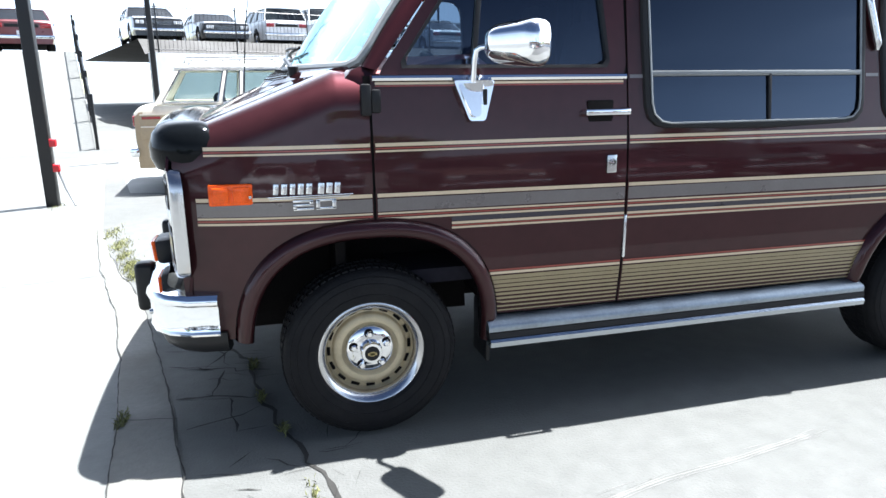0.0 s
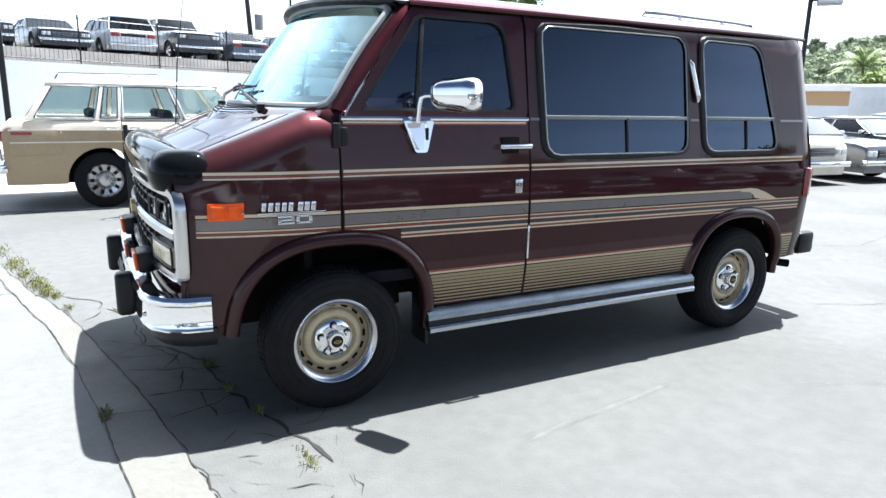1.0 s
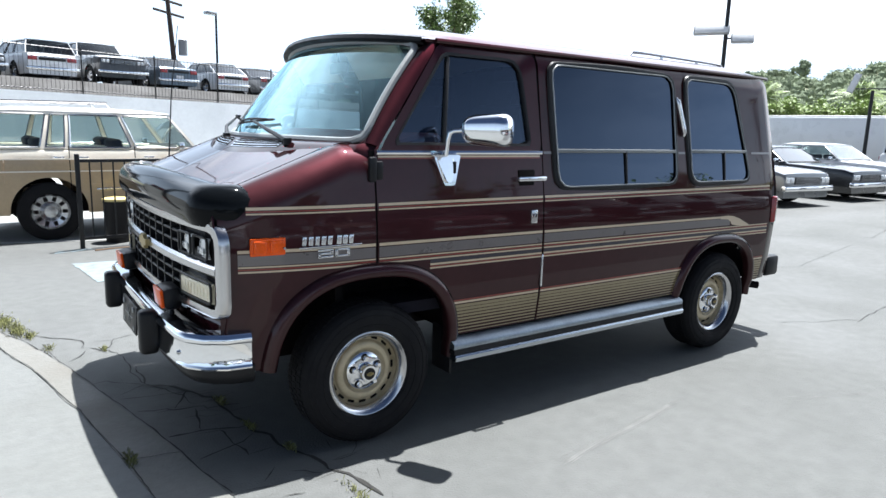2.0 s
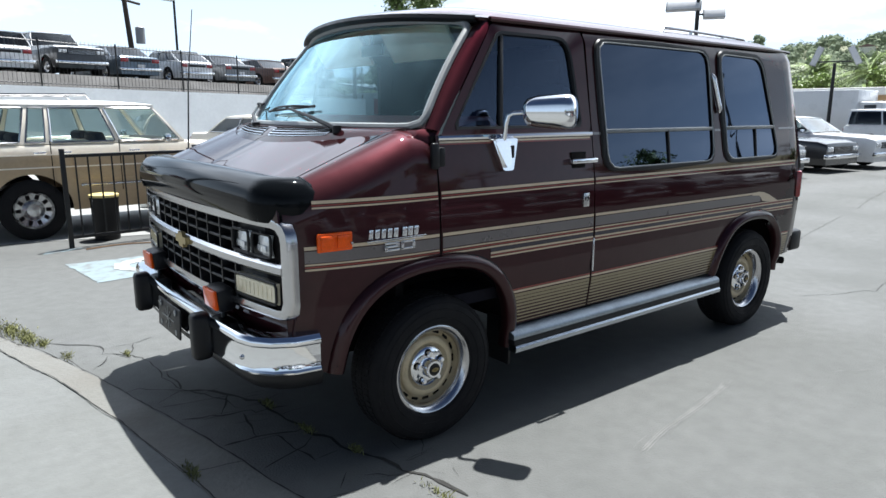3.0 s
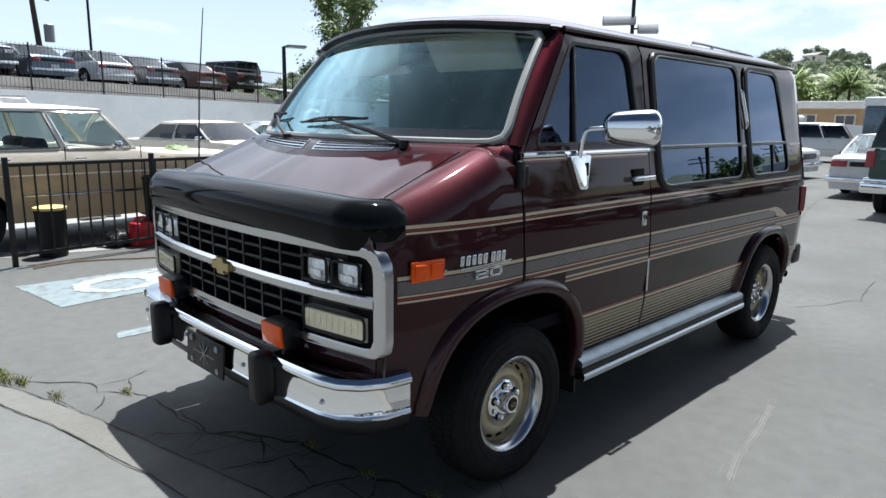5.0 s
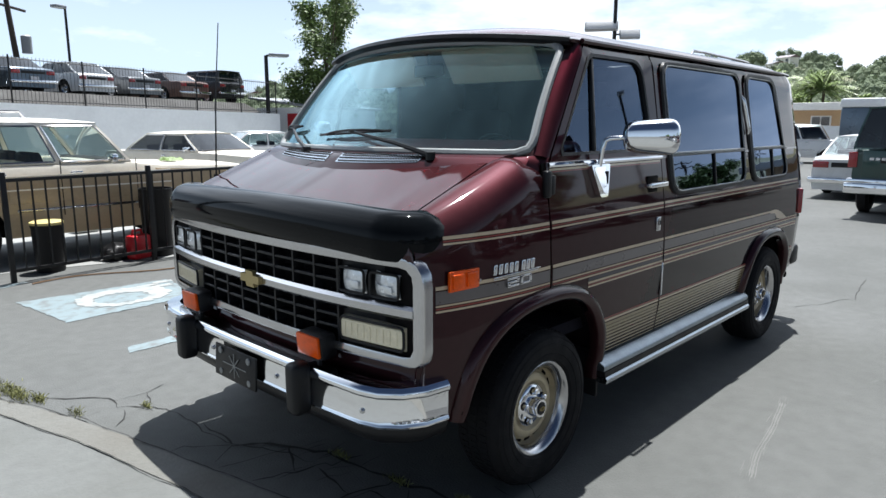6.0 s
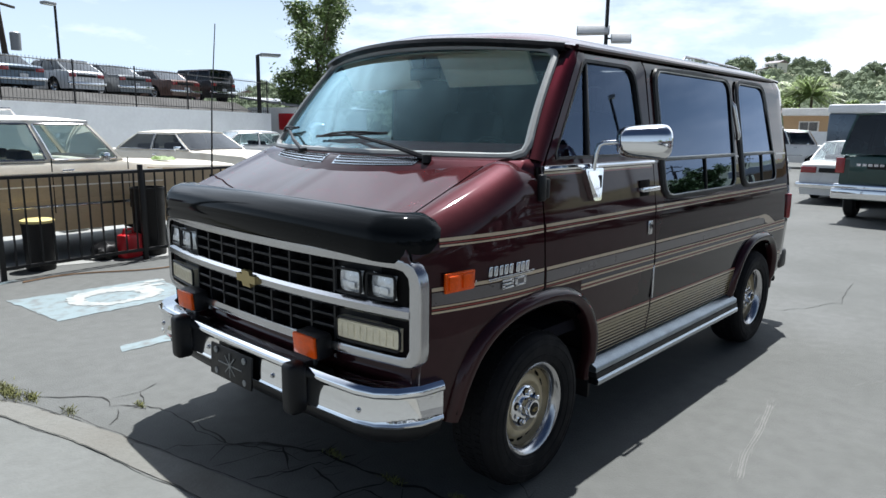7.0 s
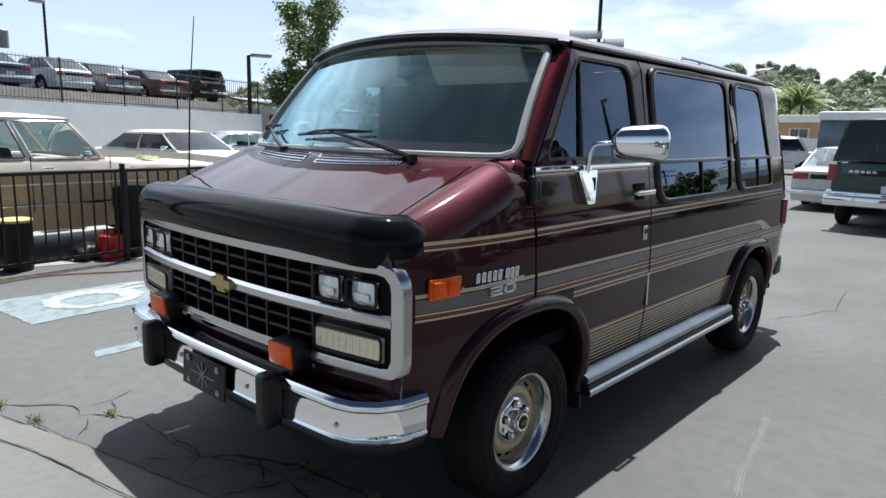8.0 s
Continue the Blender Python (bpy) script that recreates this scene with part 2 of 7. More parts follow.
M = {
    "paint": shader("maroon_paint", (0.049, 0.0178, 0.0204), 0.60, 1.0, 0.10, 2.0, 0.0, coat=1.0, spec=0.5),
    "chrome": shader("chrome", (0.82, 0.83, 0.85), 0.06, 1.0, 0.04, 5.0),
    "dull_chrome": shader("dull_chrome", (0.50, 0.50, 0.51), 0.20, 1.0, 0.08, 9.0),
    "alu": shader("brushed_aluminium", (0.42, 0.46, 0.50), 0.22, 1.0, 0.10, 7.0, 0.1, 90),
    "step_alu": shader("dull_step_aluminium", (0.30, 0.34, 0.375), 0.40, 1.0, 0.16, 7.0, 0.15, 120, dirt=(0.10, 0.10, 0.10), dirt_amount=0.3, dirt_scale=6),
    "trim_grey": shader("grey_rubber_trim", (0.22, 0.23, 0.23), 0.35, 0.3, 0.1, 8.0),
    "seal": shader("grey_windscreen_rubber", (0.24, 0.25, 0.25), 0.45, 0.15, 0.1, 8.0),
    "black": shader("black_plastic", (0.012, 0.012, 0.013), 0.42, 0, 0.2, 9.0, 0.1, 160, spec=0.25),
    "bug": shader("smoked_acrylic", (0.005, 0.006, 0.007), 0.06, 0, 0.1, 4.0, spec=0.09),
    "under": shader("dark_underbody", (0.008, 0.007, 0.007), 0.85, 0, 0.3, 9.0, spec=0.1),
    "tyre": shader("tyre_rubber", (0.011, 0.011, 0.012), 0.75, 0, 0.25, 14.0, 0.25, 120, spec=0.15, dirt=(0.03, 0.028, 0.027), dirt_amount=0.15, dirt_scale=9),
    "wheel_tan": shader("tan_wheel_paint", (0.52, 0.44, 0.29), 0.40, 0.25, 0.12, 22.0, dirt=(0.16, 0.12, 0.08), dirt_amount=0.35, dirt_scale=14),
    "cream": shader("cream_stripe", (0.58, 0.46, 0.31), 0.35, 0, 0.06, 12.0, coat=0.8),
    "tan_stripe": shader("tan_stripe", (0.255, 0.200, 0.105), 0.35, 0.1, 0.10, 12.0, coat=0.8),
    "red_stripe": shader("red_stripe", (0.24, 0.030, 0.018), 0.35, 0, 0.06, 12.0, coat=0.8),
    "grey_stripe": shader("grey_stripe", (0.150, 0.134, 0.130), 0.32, 0.3, 0.08, 10.0, coat=0.8),
    "dark_stripe": shader("dark_grey_stripe", (0.030, 0.025, 0.036), 0.32, 0.2, 0.08, 10.0, coat=0.8),
    "amber": shader("amber_lens", (0.85, 0.100, 0.002), 0.45, 0, 0.25, 30.0, 0.3, 160, coat=0.6, spec=0.1),
    "red_lens": shader("red_lens", (0.30, 0.012, 0.015), 0.16, 0, 0.10, 40.0, 0.3, 200, coat=1.0),
    "lamp_lens": shader("headlamp_glass", (0.72, 0.74, 0.75), 0.24, 0.45, 0.22, 26.0, 0.5, 50, coat=1.0),
    "park_lens": shader("parking_lamp_lens", (0.78, 0.70, 0.50), 0.22, 0.2, 0.16, 40.0, 0.5, 120, coat=1.0),
    "gold": shader("gold_emblem", (0.40, 0.32, 0.15), 0.38, 0.7, 0.1, 30.0),
    "silver": shader("silver_badge", (0.70, 0.71, 0.73), 0.20, 0.9, 0.06, 30.0),
    "dash": shader("maroon_vinyl", (0.38, 0.130, 0.125), 0.6, 0, 0.12, 8.0, 0.1, 150),
    "seat": shader("dark_seat_cloth", (0.020, 0.019, 0.025), 0.9, 0, 0.2, 3.0, spec=0.1),
    "liner": shader("pale_headliner", (0.52, 0.49, 0.38), 0.85, 0, 0.1, 9.0, 0.15, 200),
    "paper": shader("white_paper", (0.78, 0.78, 0.76), 0.7, 0, 0.04, 5.0),
    "clear": glass("clear_glass", (0.72, 0.88, 0.87), 1.56, 0.058, (0.30, 0.50, 0.55), 2.9, (0.62, 0.92, 1.0)),
    "tint": glass("privacy_glass", (0.010, 0.012, 0.018), 1.6, sheen=(0.52, 0.66, 0.92)),
    "halftint": glass("tinted_door_glass", (0.30, 0.36, 0.42), 1.6, sheen=(0.52, 0.66, 0.92)),
}


# ---- mesh helpers ----
for k in ("paint", "cream", "tan_stripe", "red_stripe", "grey_stripe", "dark_stripe"):
    M[k].node_tree.nodes["Principled BSDF"].inputs["Coat IOR"].default_value = 1.35
M["paint"].node_tree.nodes["Principled BSDF"].inputs["Specular Tint"].default_value = (0.20, 0.19, 0.22, 1)


def part(name, bm, material, parent=None, label="", smooth=True, kind=""):
    me = bpy.data.meshes.new(name)
    bmesh.ops.recalc_face_normals(bm, faces=bm.faces)
    bm.to_mesh(me)
    bm.free()
    for mt in material if isinstance(material, (list, tuple)) else [material]:
        me.materials.append(mt)
    if smooth:
        me.polygons.foreach_set("use_smooth", [True] * len(me.polygons))
        me.set_sharp_from_angle(angle=radians(38))
    ob = new(name, me)
    ob.parent = parent
    if label:
        ob["label"] = label
    if kind:
        ob["kind"] = kind
    return ob


def thing(name, label, category, group="", at=None, kind=""):
    ob = new(name)
    ob.empty_display_size = 0.2
    if at is not None:
        ob.matrix_basis = at
    return tagged(ob, label, category, group, kind)


def box(bm, c, s, bevel=0.0, rot=None, seg=2):
    r = bmesh.ops.create_cube(bm, size=1.0)
    vs = r["verts"]
    m = Matrix.Translation(c) @ (rot.to_4x4() if rot else Matrix()) @ Matrix.Diagonal((*s, 1))
    bmesh.ops.transform(bm, matrix=m, verts=vs)
    if bevel:
        es = list({e for v in vs for e in v.link_edges})
        bmesh.ops.bevel(bm, geom=es, offset=bevel, segments=seg, profile=0.5, affect="EDGES")
    return bm


def new_box(c, s, bevel=0.0, rot=None):
    return box(bmesh.new(), c, s, bevel, rot)


def surf(bm, rows, close_u=False, close_v=False):
    """Quads between rows of points."""
    vs = [[bm.verts.new(p) for p in r] for r in rows]
    nr, nc = len(vs), len(vs[0])
    for i in range(nr if close_u else nr - 1):
        for j in range(nc if close_v else nc - 1):
            a, b, c, d = vs[i][j], vs[i][(j + 1) % nc], vs[(i + 1) % nr][(j + 1) % nc], vs[(i + 1) % nr][j]
            if len({a, b, c, d}) == 4:
                bm.faces.new((a, b, c, d))
    return vs


def thick(bm, t):
    """Gives a sheet thickness, inwards."""
    bmesh.ops.recalc_face_normals(bm, faces=bm.faces)
    bmesh.ops.solidify(bm, geom=bm.faces[:], thickness=t)
    return bm


def lathe(bm, prof, seg=48, m=None, closed=False):
    """Turns (radius, along) points round the local y axis."""
    rows = []
    for k in range(seg):
        a = 2 * math.pi * k / seg
        rows.append([Vector((r * math.cos(a), y, r * math.sin(a))) for r, y in prof])
    if m is not None:
        rows = [[m @ p for p in r] for r in rows]
    surf(bm, rows, close_u=True, close_v=closed)
    return bm


def tube(bm, pts, r, seg=8, cap=True, closed=False):
    pts = [Vector(p) for p in pts]
    n = len(pts)
    rows, up = [], None
    for i, p in enumerate(pts):
        a = pts[i - 1] if (i > 0 or closed) else p
        b = pts[(i + 1) % n] if (i < n - 1 or closed) else p
        d = (b - a).normalized()
        if up is None:
            up = Vector((0, 0, 1)) if abs(d.z) < 0.9 else Vector((1, 0, 0))
        s = d.cross(up).normalized()
        up = s.cross(d).normalized()
        rr = r[i] if isinstance(r, (list, tuple)) else r
        rows.append([p + rr * (math.cos(2 * math.pi * k / seg) * s + math.sin(2 * math.pi * k / seg) * up) for k in range(seg)])
    vs = surf(bm, rows, close_u=closed, close_v=True)
    if cap and not closed:
        bm.faces.new(vs[0])
        bm.faces.new(list(reversed(vs[-1])))
    return bm


def sweep(bm, path, prof, closed=False):
    """Sweeps (out, up) profile points along path of (point, out-direction) pairs; up is z."""
    rows = [[Vector(p) + o * Vector(d) + Vector((0, 0, u)) for o, u in prof] for p, d in path]
    vs = surf(bm, rows, close_v=True, close_u=closed)
    if not closed:
        bm.faces.new(vs[0])
        bm.faces.new(list(reversed(vs[-1])))
    return bm


def prism(bm, poly, axis_pts):
    """Extrudes a polygon: axis_pts gives two functions that place its 2D points."""
    a = [bm.verts.new(axis_pts[0](u, v)) for u, v in poly]
    b = [bm.verts.new(axis_pts[1](u, v)) for u, v in poly]
    bm.faces.new(a)
    bm.faces.new(list(reversed(b)))
    for i in range(len(a)):
        j = (i + 1) % len(a)
        bm.faces.new((a[i], b[i], b[j], a[j]))
    return bm


def rounded(corners, r, n=6):
    """A polygon of 2D corners with each corner rounded by r (a number or a list)."""
    out = []
    k = len(corners)
    for i, c in enumerate(corners):
        c = Vector(c)
        p, q = Vector(corners[i - 1]), Vector(corners[(i + 1) % k])
        ri = r[i] if isinstance(r, (list, tuple)) else r
        d1, d2 = (p - c).normalized(), (q - c).normalized()
        for s in range(n + 1):
            t = s / n
            a, b = c + d1 * ri, c + d2 * ri
            out.append(tuple((1 - t) ** 2 * a + 2 * t * (1 - t) * c + t ** 2 * b))
    return out


def resample(loop, n):
    pts = [Vector(p) for p in loop]
    k = len(pts)
    ds = [0.0]
    for i in range(k):
        ds.append(ds[-1] + (pts[(i + 1) % k] - pts[i]).length)
    out = []
    for s in range(n):
        d = ds[-1] * s / n
        i = max(j for j in range(k) if ds[j] <= d + 1e-9)
        t = (d - ds[i]) / max(ds[i + 1] - ds[i], 1e-9)
        out.append(tuple(pts[i].lerp(pts[(i + 1) % k], t)))
    return out


def lerp_table(table, x):
    if x <= table[0][0]:
        return table[0][1]
    for (a, b), (c, d) in zip(table, table[1:]):
        if x <= c:
            return b + (d - b) * (x - a) / (c - a)
    return table[-1][1]

# ---- the van: nose to -x, driver's side to -y ----
CY = 0.05
HALF = [(0.38, 0.975), (0.46, 1.005), (0.6, 1.024), (0.85, 1.037), (1.0, 1.035), (1.1, 1.030), (1.2, 1.021), (1.3, 1.007), (1.40, 0.993), (1.43, 0.987), (1.90, 0.912), (1.955, 0.880)]
ARCH_F, ARCH_R = (-0.02, 0.365, 0.484), (2.794, 0.365, 0.435)
SQ = 2.5


def taper(x):
    d = 0.0
    if x < -0.1:
        d = 0.085 * ((-0.1 - x) / 0.6) ** 2
    if x > 3.38:
        s = min((x - 3.38) / 0.14, 1.0)
        d = 0.075 * (1 - math.sqrt(max(1 - s * s, 0)))
    return d


def side_y(x, z, s=-1, off=0.0):
    return CY + s * (lerp_table(HALF, z) - taper(x) + off)


def arch_z(x, base):
    for cx, cz, r in (ARCH_F, ARCH_R):
        if abs(x - cx) < r:
            return max(base, cz + r * max(1 - (abs(x - cx) / r) ** SQ, 0) ** (1 / SQ))
    return base


def sq(c):
    """Squares a circle's cosine or sine off a little."""
    return math.copysign(abs(c) ** (2 / SQ), c)


def rear_lean(x, z):
    """The tail leans: further back at the bumper than at the roof."""
    if x <= 3.0:
        return x
    return x + lerp_table([(0.4, 0.02), (1.1, 0.045), (1.35, 0.0), (1.95, -0.095)], z) * (x - 3.0) / 0.52


def stations(x0, x1, step=0.08):
    xs = [x0 + (x1 - x0) * i / max(int((x1 - x0) / step), 1) for i in range(max(int((x1 - x0) / step), 1) + 1)]
    for cx, cz, r in (ARCH_F, ARCH_R):
        for k in range(33):
            x = cx - r * math.cos(math.pi * k / 32)
            if x0 < x < x1:
                xs.append(x)
        for x in (cx - r - 0.001, cx + r + 0.001):
            if x0 < x < x1:
                xs.append(x)
    return sorted(set(round(x, 4) for x in xs))


def hood_z(x):
    return min(1.430 + 0.40 * (x + 0.17), 1.446)


van = thing("van", "maroon passenger van with cream side stripes and tinted windows on asphalt", "van")


def side_panel(name, x0, x1, z_top, base, s, parent=van, label="", rows=16):
    bm = bmesh.new()
    grid = []
    for x in stations(x0, x1):
        zb, zt = arch_z(x, base), z_top(x) if callable(z_top) else z_top
        grid.append([(rear_lean(x, zb + (zt - zb) * k / rows), side_y(x, zb + (zt - zb) * k / rows, s), zb + (zt - zb) * k / rows) for k in range(rows + 1)])
    surf(bm, grid)
    return part(name, thick(bm, 0.012), M["paint"], parent, label)


for s in (-1, 1):
    # front wing: side, then rounded over to the bonnet's edge
    bm = bmesh.new()
    grid = []
    for x in stations(-0.712, -0.006, 0.03):
        zb = arch_z(x, 0.44)
        hz = hood_z(x)
        zs = hz - 0.17
        col = [(x, side_y(x, zb + (zs - zb) * k / 12, s), zb + (zs - zb) * k / 12) for k in range(13)]
        w0, w1 = abs(side_y(x, zs, s) - CY), 0.835
        for k in range(1, 17):
            a = math.pi / 2 * k / 16
            col.append((x, CY + s * (w1 + (w0 - w1) * math.cos(a) ** 0.9), zs + (hz - zs) * math.sin(a) ** 0.9))
        grid.append(col)
    surf(bm, grid)
    part("front_wing", thick(bm, 0.012), M["paint"], van)
    # door: panel below the belt, frame round the window
    door = side_panel("front_door", 0.004, 1.056, 1.425, 0.455, s)
    outer = rounded([(0.035, 1.425), (0.415, 1.952), (1.045, 1.952), (1.056, 1.425)], [0.005, 0.05, 0.03, 0.005])
    inner = rounded([(0.105, 1.447), (0.430, 1.905), (0.935, 1.905), (0.985, 1.447)], [0.02, 0.03, 0.10, 0.02])
    o2, i2 = resample(outer, 64), resample(inner, 64)
    bm = bmesh.new()
    surf(bm, [[(x, side_y(x, z, s), z) for x, z in o2], [(x, side_y(x, z, s), z) for x, z in i2]], close_v=True)
    part("window_frame", thick(bm, 0.03), M["paint"], door)
    bm = bmesh.new()
    surf(bm, [[(x, side_y(x, z, s, o), z) for x, z in i2] for o in (0.004, 0.004, -0.03)], close_v=True)
    rim = resample(rounded([(0.125, 1.460), (0.440, 1.890), (0.923, 1.890), (0.970, 1.460)], [0.02, 0.03, 0.09, 0.02]), 64)
    surf(bm, [[(x, side_y(x, z, s, 0.004), z) for x, z in i2], [(x, side_y(x, z, s, 0.002), z) for x, z in rim], [(x, side_y(x, z, s, -0.02), z) for x, z in rim]], close_v=True)
    part("window_seal", bm, M["black"], door)
    bm = bmesh.new()
    box(bm, (0.435, side_y(0.435, 1.67, s, -0.008), 1.67), (0.022, 0.014, 0.44), 0.004, Euler((radians(s * 9.5), radians(7.5), 0)).to_matrix())
    part("quarter_divider", bm, M["black"], door)
    bm = bmesh.new()
    bm.faces.new([bm.verts.new((x, side_y(x, z, s, -0.014), z)) for x, z in resample(rim, 40)])
    pane = part("window_glass", bm, M["halftint"], door, smooth=False)
    pane.visible_shadow = False
    # sill moulding along the belt
    bm = bmesh.new()
    for x0, x1 in ((0.01, 1.05),):
        tube(bm, [(x0 + (x1 - x0) * k / 12, side_y(x0, 1.412, s, 0.004), 1.412) for k in range(13)], 0.0125, 8)
    part("belt_moulding", bm, M["chrome"], door)
    # body side behind the door
    quarter = side_panel("body_side", 1.064, 3.52, 1.953, 0.455, s, rows=22)
    # dark jamb behind the door gaps
    for gx, z0, z1 in ((-0.001, 0.85, 1.42), (1.060, 0.46, 1.95)):
        bm = bmesh.new()
        surf(bm, [[(gx + dx, side_y(gx, z0 + (z1 - z0) * k / 12, s, -0.006), z0 + (z1 - z0) * k / 12) for k in range(13)] for dx in (-0.02, 0.02)])
        part("door_jamb", thick(bm, 0.004), M["under"], van)
    # wheel arch flares
    for (cx, cz, r), a0, a1 in ((ARCH_F, -0.02, 3.06), (ARCH_R, -0.02, 3.10)):
        bm = bmesh.new()
        rows = []
        for k in range(41):
            a = a0 + (a1 - a0) * k / 40
            col = []
            for dr, o in ((-0.024, -0.03), (-0.026, 0.010), (-0.018, 0.026), (-0.004, 0.035), (0.014, 0.036), (0.030, 0.027), (0.042, 0.010), (0.046, -0.006)):
                x, z = cx + (r + dr) * sq(math.cos(a)), cz + (r + dr) * sq(math.sin(a))
                col.append((x, side_y(x, max(z, 0.40), s, o), z))
            rows.append(col)
        surf(bm, rows)
        part("wheel_arch_flare", bm, M["paint"], van)
    # wheel wells
    for cx, cz, r in (ARCH_F, ARCH_R):
        bm = bmesh.new()
        rows = []
        for k in range(25):
            a = math.pi * 1.02 * k / 24
            rows.append([(cx + (r + 0.02) * sq(math.cos(a)), CY + s * y, max(cz + (r + 0.02) * sq(math.sin(a)), 0.47)) for y in (1.0, 0.62)])
        surf(bm, rows)
        vs = [bm.verts.new((cx + (r + 0.02) * sq(math.cos(math.pi * k / 16)), CY + s * 0.62, cz + (r + 0.02) * sq(math.sin(math.pi * k / 16)))) for k in range(17)]
        bm.faces.new(vs)
        part("wheel_well", bm, M["under"], van)

# rear wall and floor of the body
bm = bmesh.new()
rows = []
for k in range(13):
    z = 0.46 + (1.953 - 0.46) * k / 12
    w = lerp_table(HALF, z) - taper(3.52)
    rows.append([(rear_lean(3.52, z) + 0.02 * math.cos(j / 8 * math.pi - math.pi / 2), CY + w * (j / 4 - 1), z) for j in range(9)])
surf(bm, rows)
part("rear_wall", thick(bm, 0.012), M["paint"], van)
bm = new_box((1.45, CY, 0.50), (4.1, 1.20, 0.06))
box(bm, (1.45, CY - 0.30, 0.40), (3.6, 0.10, 0.14), 0.01)
box(bm, (1.45, CY + 0.30, 0.40), (3.6, 0.10, 0.14), 0.01)
box(bm, (1.42, CY, 0.55), (1.75, 1.96, 0.05))
box(bm, (0.0, CY, 0.30), (0.12, 1.5, 0.12), 0.03)
box(bm, (2.794, CY, 0.36), (0.16, 1.4, 0.16), 0.05)
part("chassis", bm, M["under"], van)

# bonnet, cowl, roof
def edge_curve(u, a, b):
    return a - b * (1 - u * u)


bm = bmesh.new()
rows = []
for i in range(15):
    v = i / 14
    row = []
    for j in range(33):
        u = -1 + j / 16
        x = (1 - v) * edge_curve(u, -0.69, 0.045) + v * edge_curve(u, -0.188, 0.205)
        crease = 0.010 * max(0, 1 - abs(u) / 0.05) + 0.008 * (1 - min(abs(abs(u) - 0.86) / 0.08, 1))
        row.append((x, CY + 0.829 * u, hood_z(x) + 0.030 * (1 - u * u) * (0.5 + 0.5 * v) + crease * 0.5 + 0.002))
    rows.append(row)
surf(bm, rows)
part("bonnet", thick(bm, 0.012), M["paint"], van)
bm = bmesh.new()
rows = []
for i in range(15):
    v = i / 14
    row = []
    for j in range(65):
        u = -1 + j / 32
        x0, x1 = edge_curve(u, -0.182, 0.205), edge_curve(u, -0.020, 0.225)
        z0 = hood_z(x0) + 0.030 * (1 - u * u)
        row.append((x0 + (x1 - x0) * v, CY + (0.835 + 0.070 * v) * u, z0 + (1.452 - z0) * (1 - (1 - v) ** 1.6) - 0.004 + 0.014 * math.sin(v * math.pi)))
    rows.append(row)
surf(bm, rows)
part("cowl_panel", thick(bm, 0.012), M["paint"], van)
def cowl_point(u, v, lift):
    x0, x1 = edge_curve(u, -0.182, 0.205), edge_curve(u, -0.020, 0.225)
    z0 = hood_z(x0) + 0.030 * (1 - u * u)
    return (x0 + (x1 - x0) * v, CY + (0.835 + 0.070 * v) * u, z0 + (1.452 - z0) * (1 - (1 - v) ** 1.6) - 0.004 + 0.014 * math.sin(v * math.pi) + lift)


for lo, hi in ((-0.60, -0.03), (0.07, 0.66)):
    bm = bmesh.new()
    surf(bm, [[cowl_point(lo + (hi - lo) * j / 24, 0.20 + 0.40 * i / 6, 0.0035) for i in range(7)] for j in range(25)])
    vent = part("cowl_vent", bm, M["alu"], van, "pierced metal cowl vent")
    bm = bmesh.new()
    for j in range(34):
        for i in range(4):
            p = cowl_point(lo + (hi - lo) * (j + 0.7 + 0.5 * (i % 2)) / 35, 0.25 + 0.10 * i, 0.0050)
            box(bm, p, (0.008, 0.0075, 0.003), 0.0, Euler((0, -0.35, 0.5)).to_matrix())
    part("perforation", bm, M["under"], vent, smooth=False)


def ws(u, v, off=0.0):
    """The windscreen's surface, u across, v up."""
    hw = 0.940 + (0.842 - 0.940) * v
    bx, tx = edge_curve(u, -0.020, 0.225), edge_curve(u, 0.355, 0.205)
    x = bx + (tx - bx) * v - 0.020 * math.sin(math.pi * v)
    z = 1.455 + (1.945 + 0.036 * (1 - u * u) - 1.455) * v
    return Vector((x - off * 0.86, CY + hw * u, z + off * 0.5))


ws_loop = resample(rounded([(-0.99, 0.0), (0.99, 0.0), (0.985, 1.0), (-0.985, 1.0)], [0.10, 0.10, 0.11, 0.11]), 96)
bm = bmesh.new()
ctr = [[ws(u * k, 0.5 + (v - 0.5) * k, -0.004) for u, v in ws_loop] for k in (1.0, 0.8, 0.55, 0.3, 0.02)]
vs = surf(bm, ctr, close_v=True)
bm.faces.new(vs[-1])
pane = part("windscreen", bm, M["clear"], van)
pane.visible_shadow = False
bm = bmesh.new()
tube(bm, [ws(u, v, 0.004) for u, v in ws_loop], 0.019, 8, closed=True)
part("windscreen_seal", bm, M["seal"], van, "grey rubber windscreen trim")
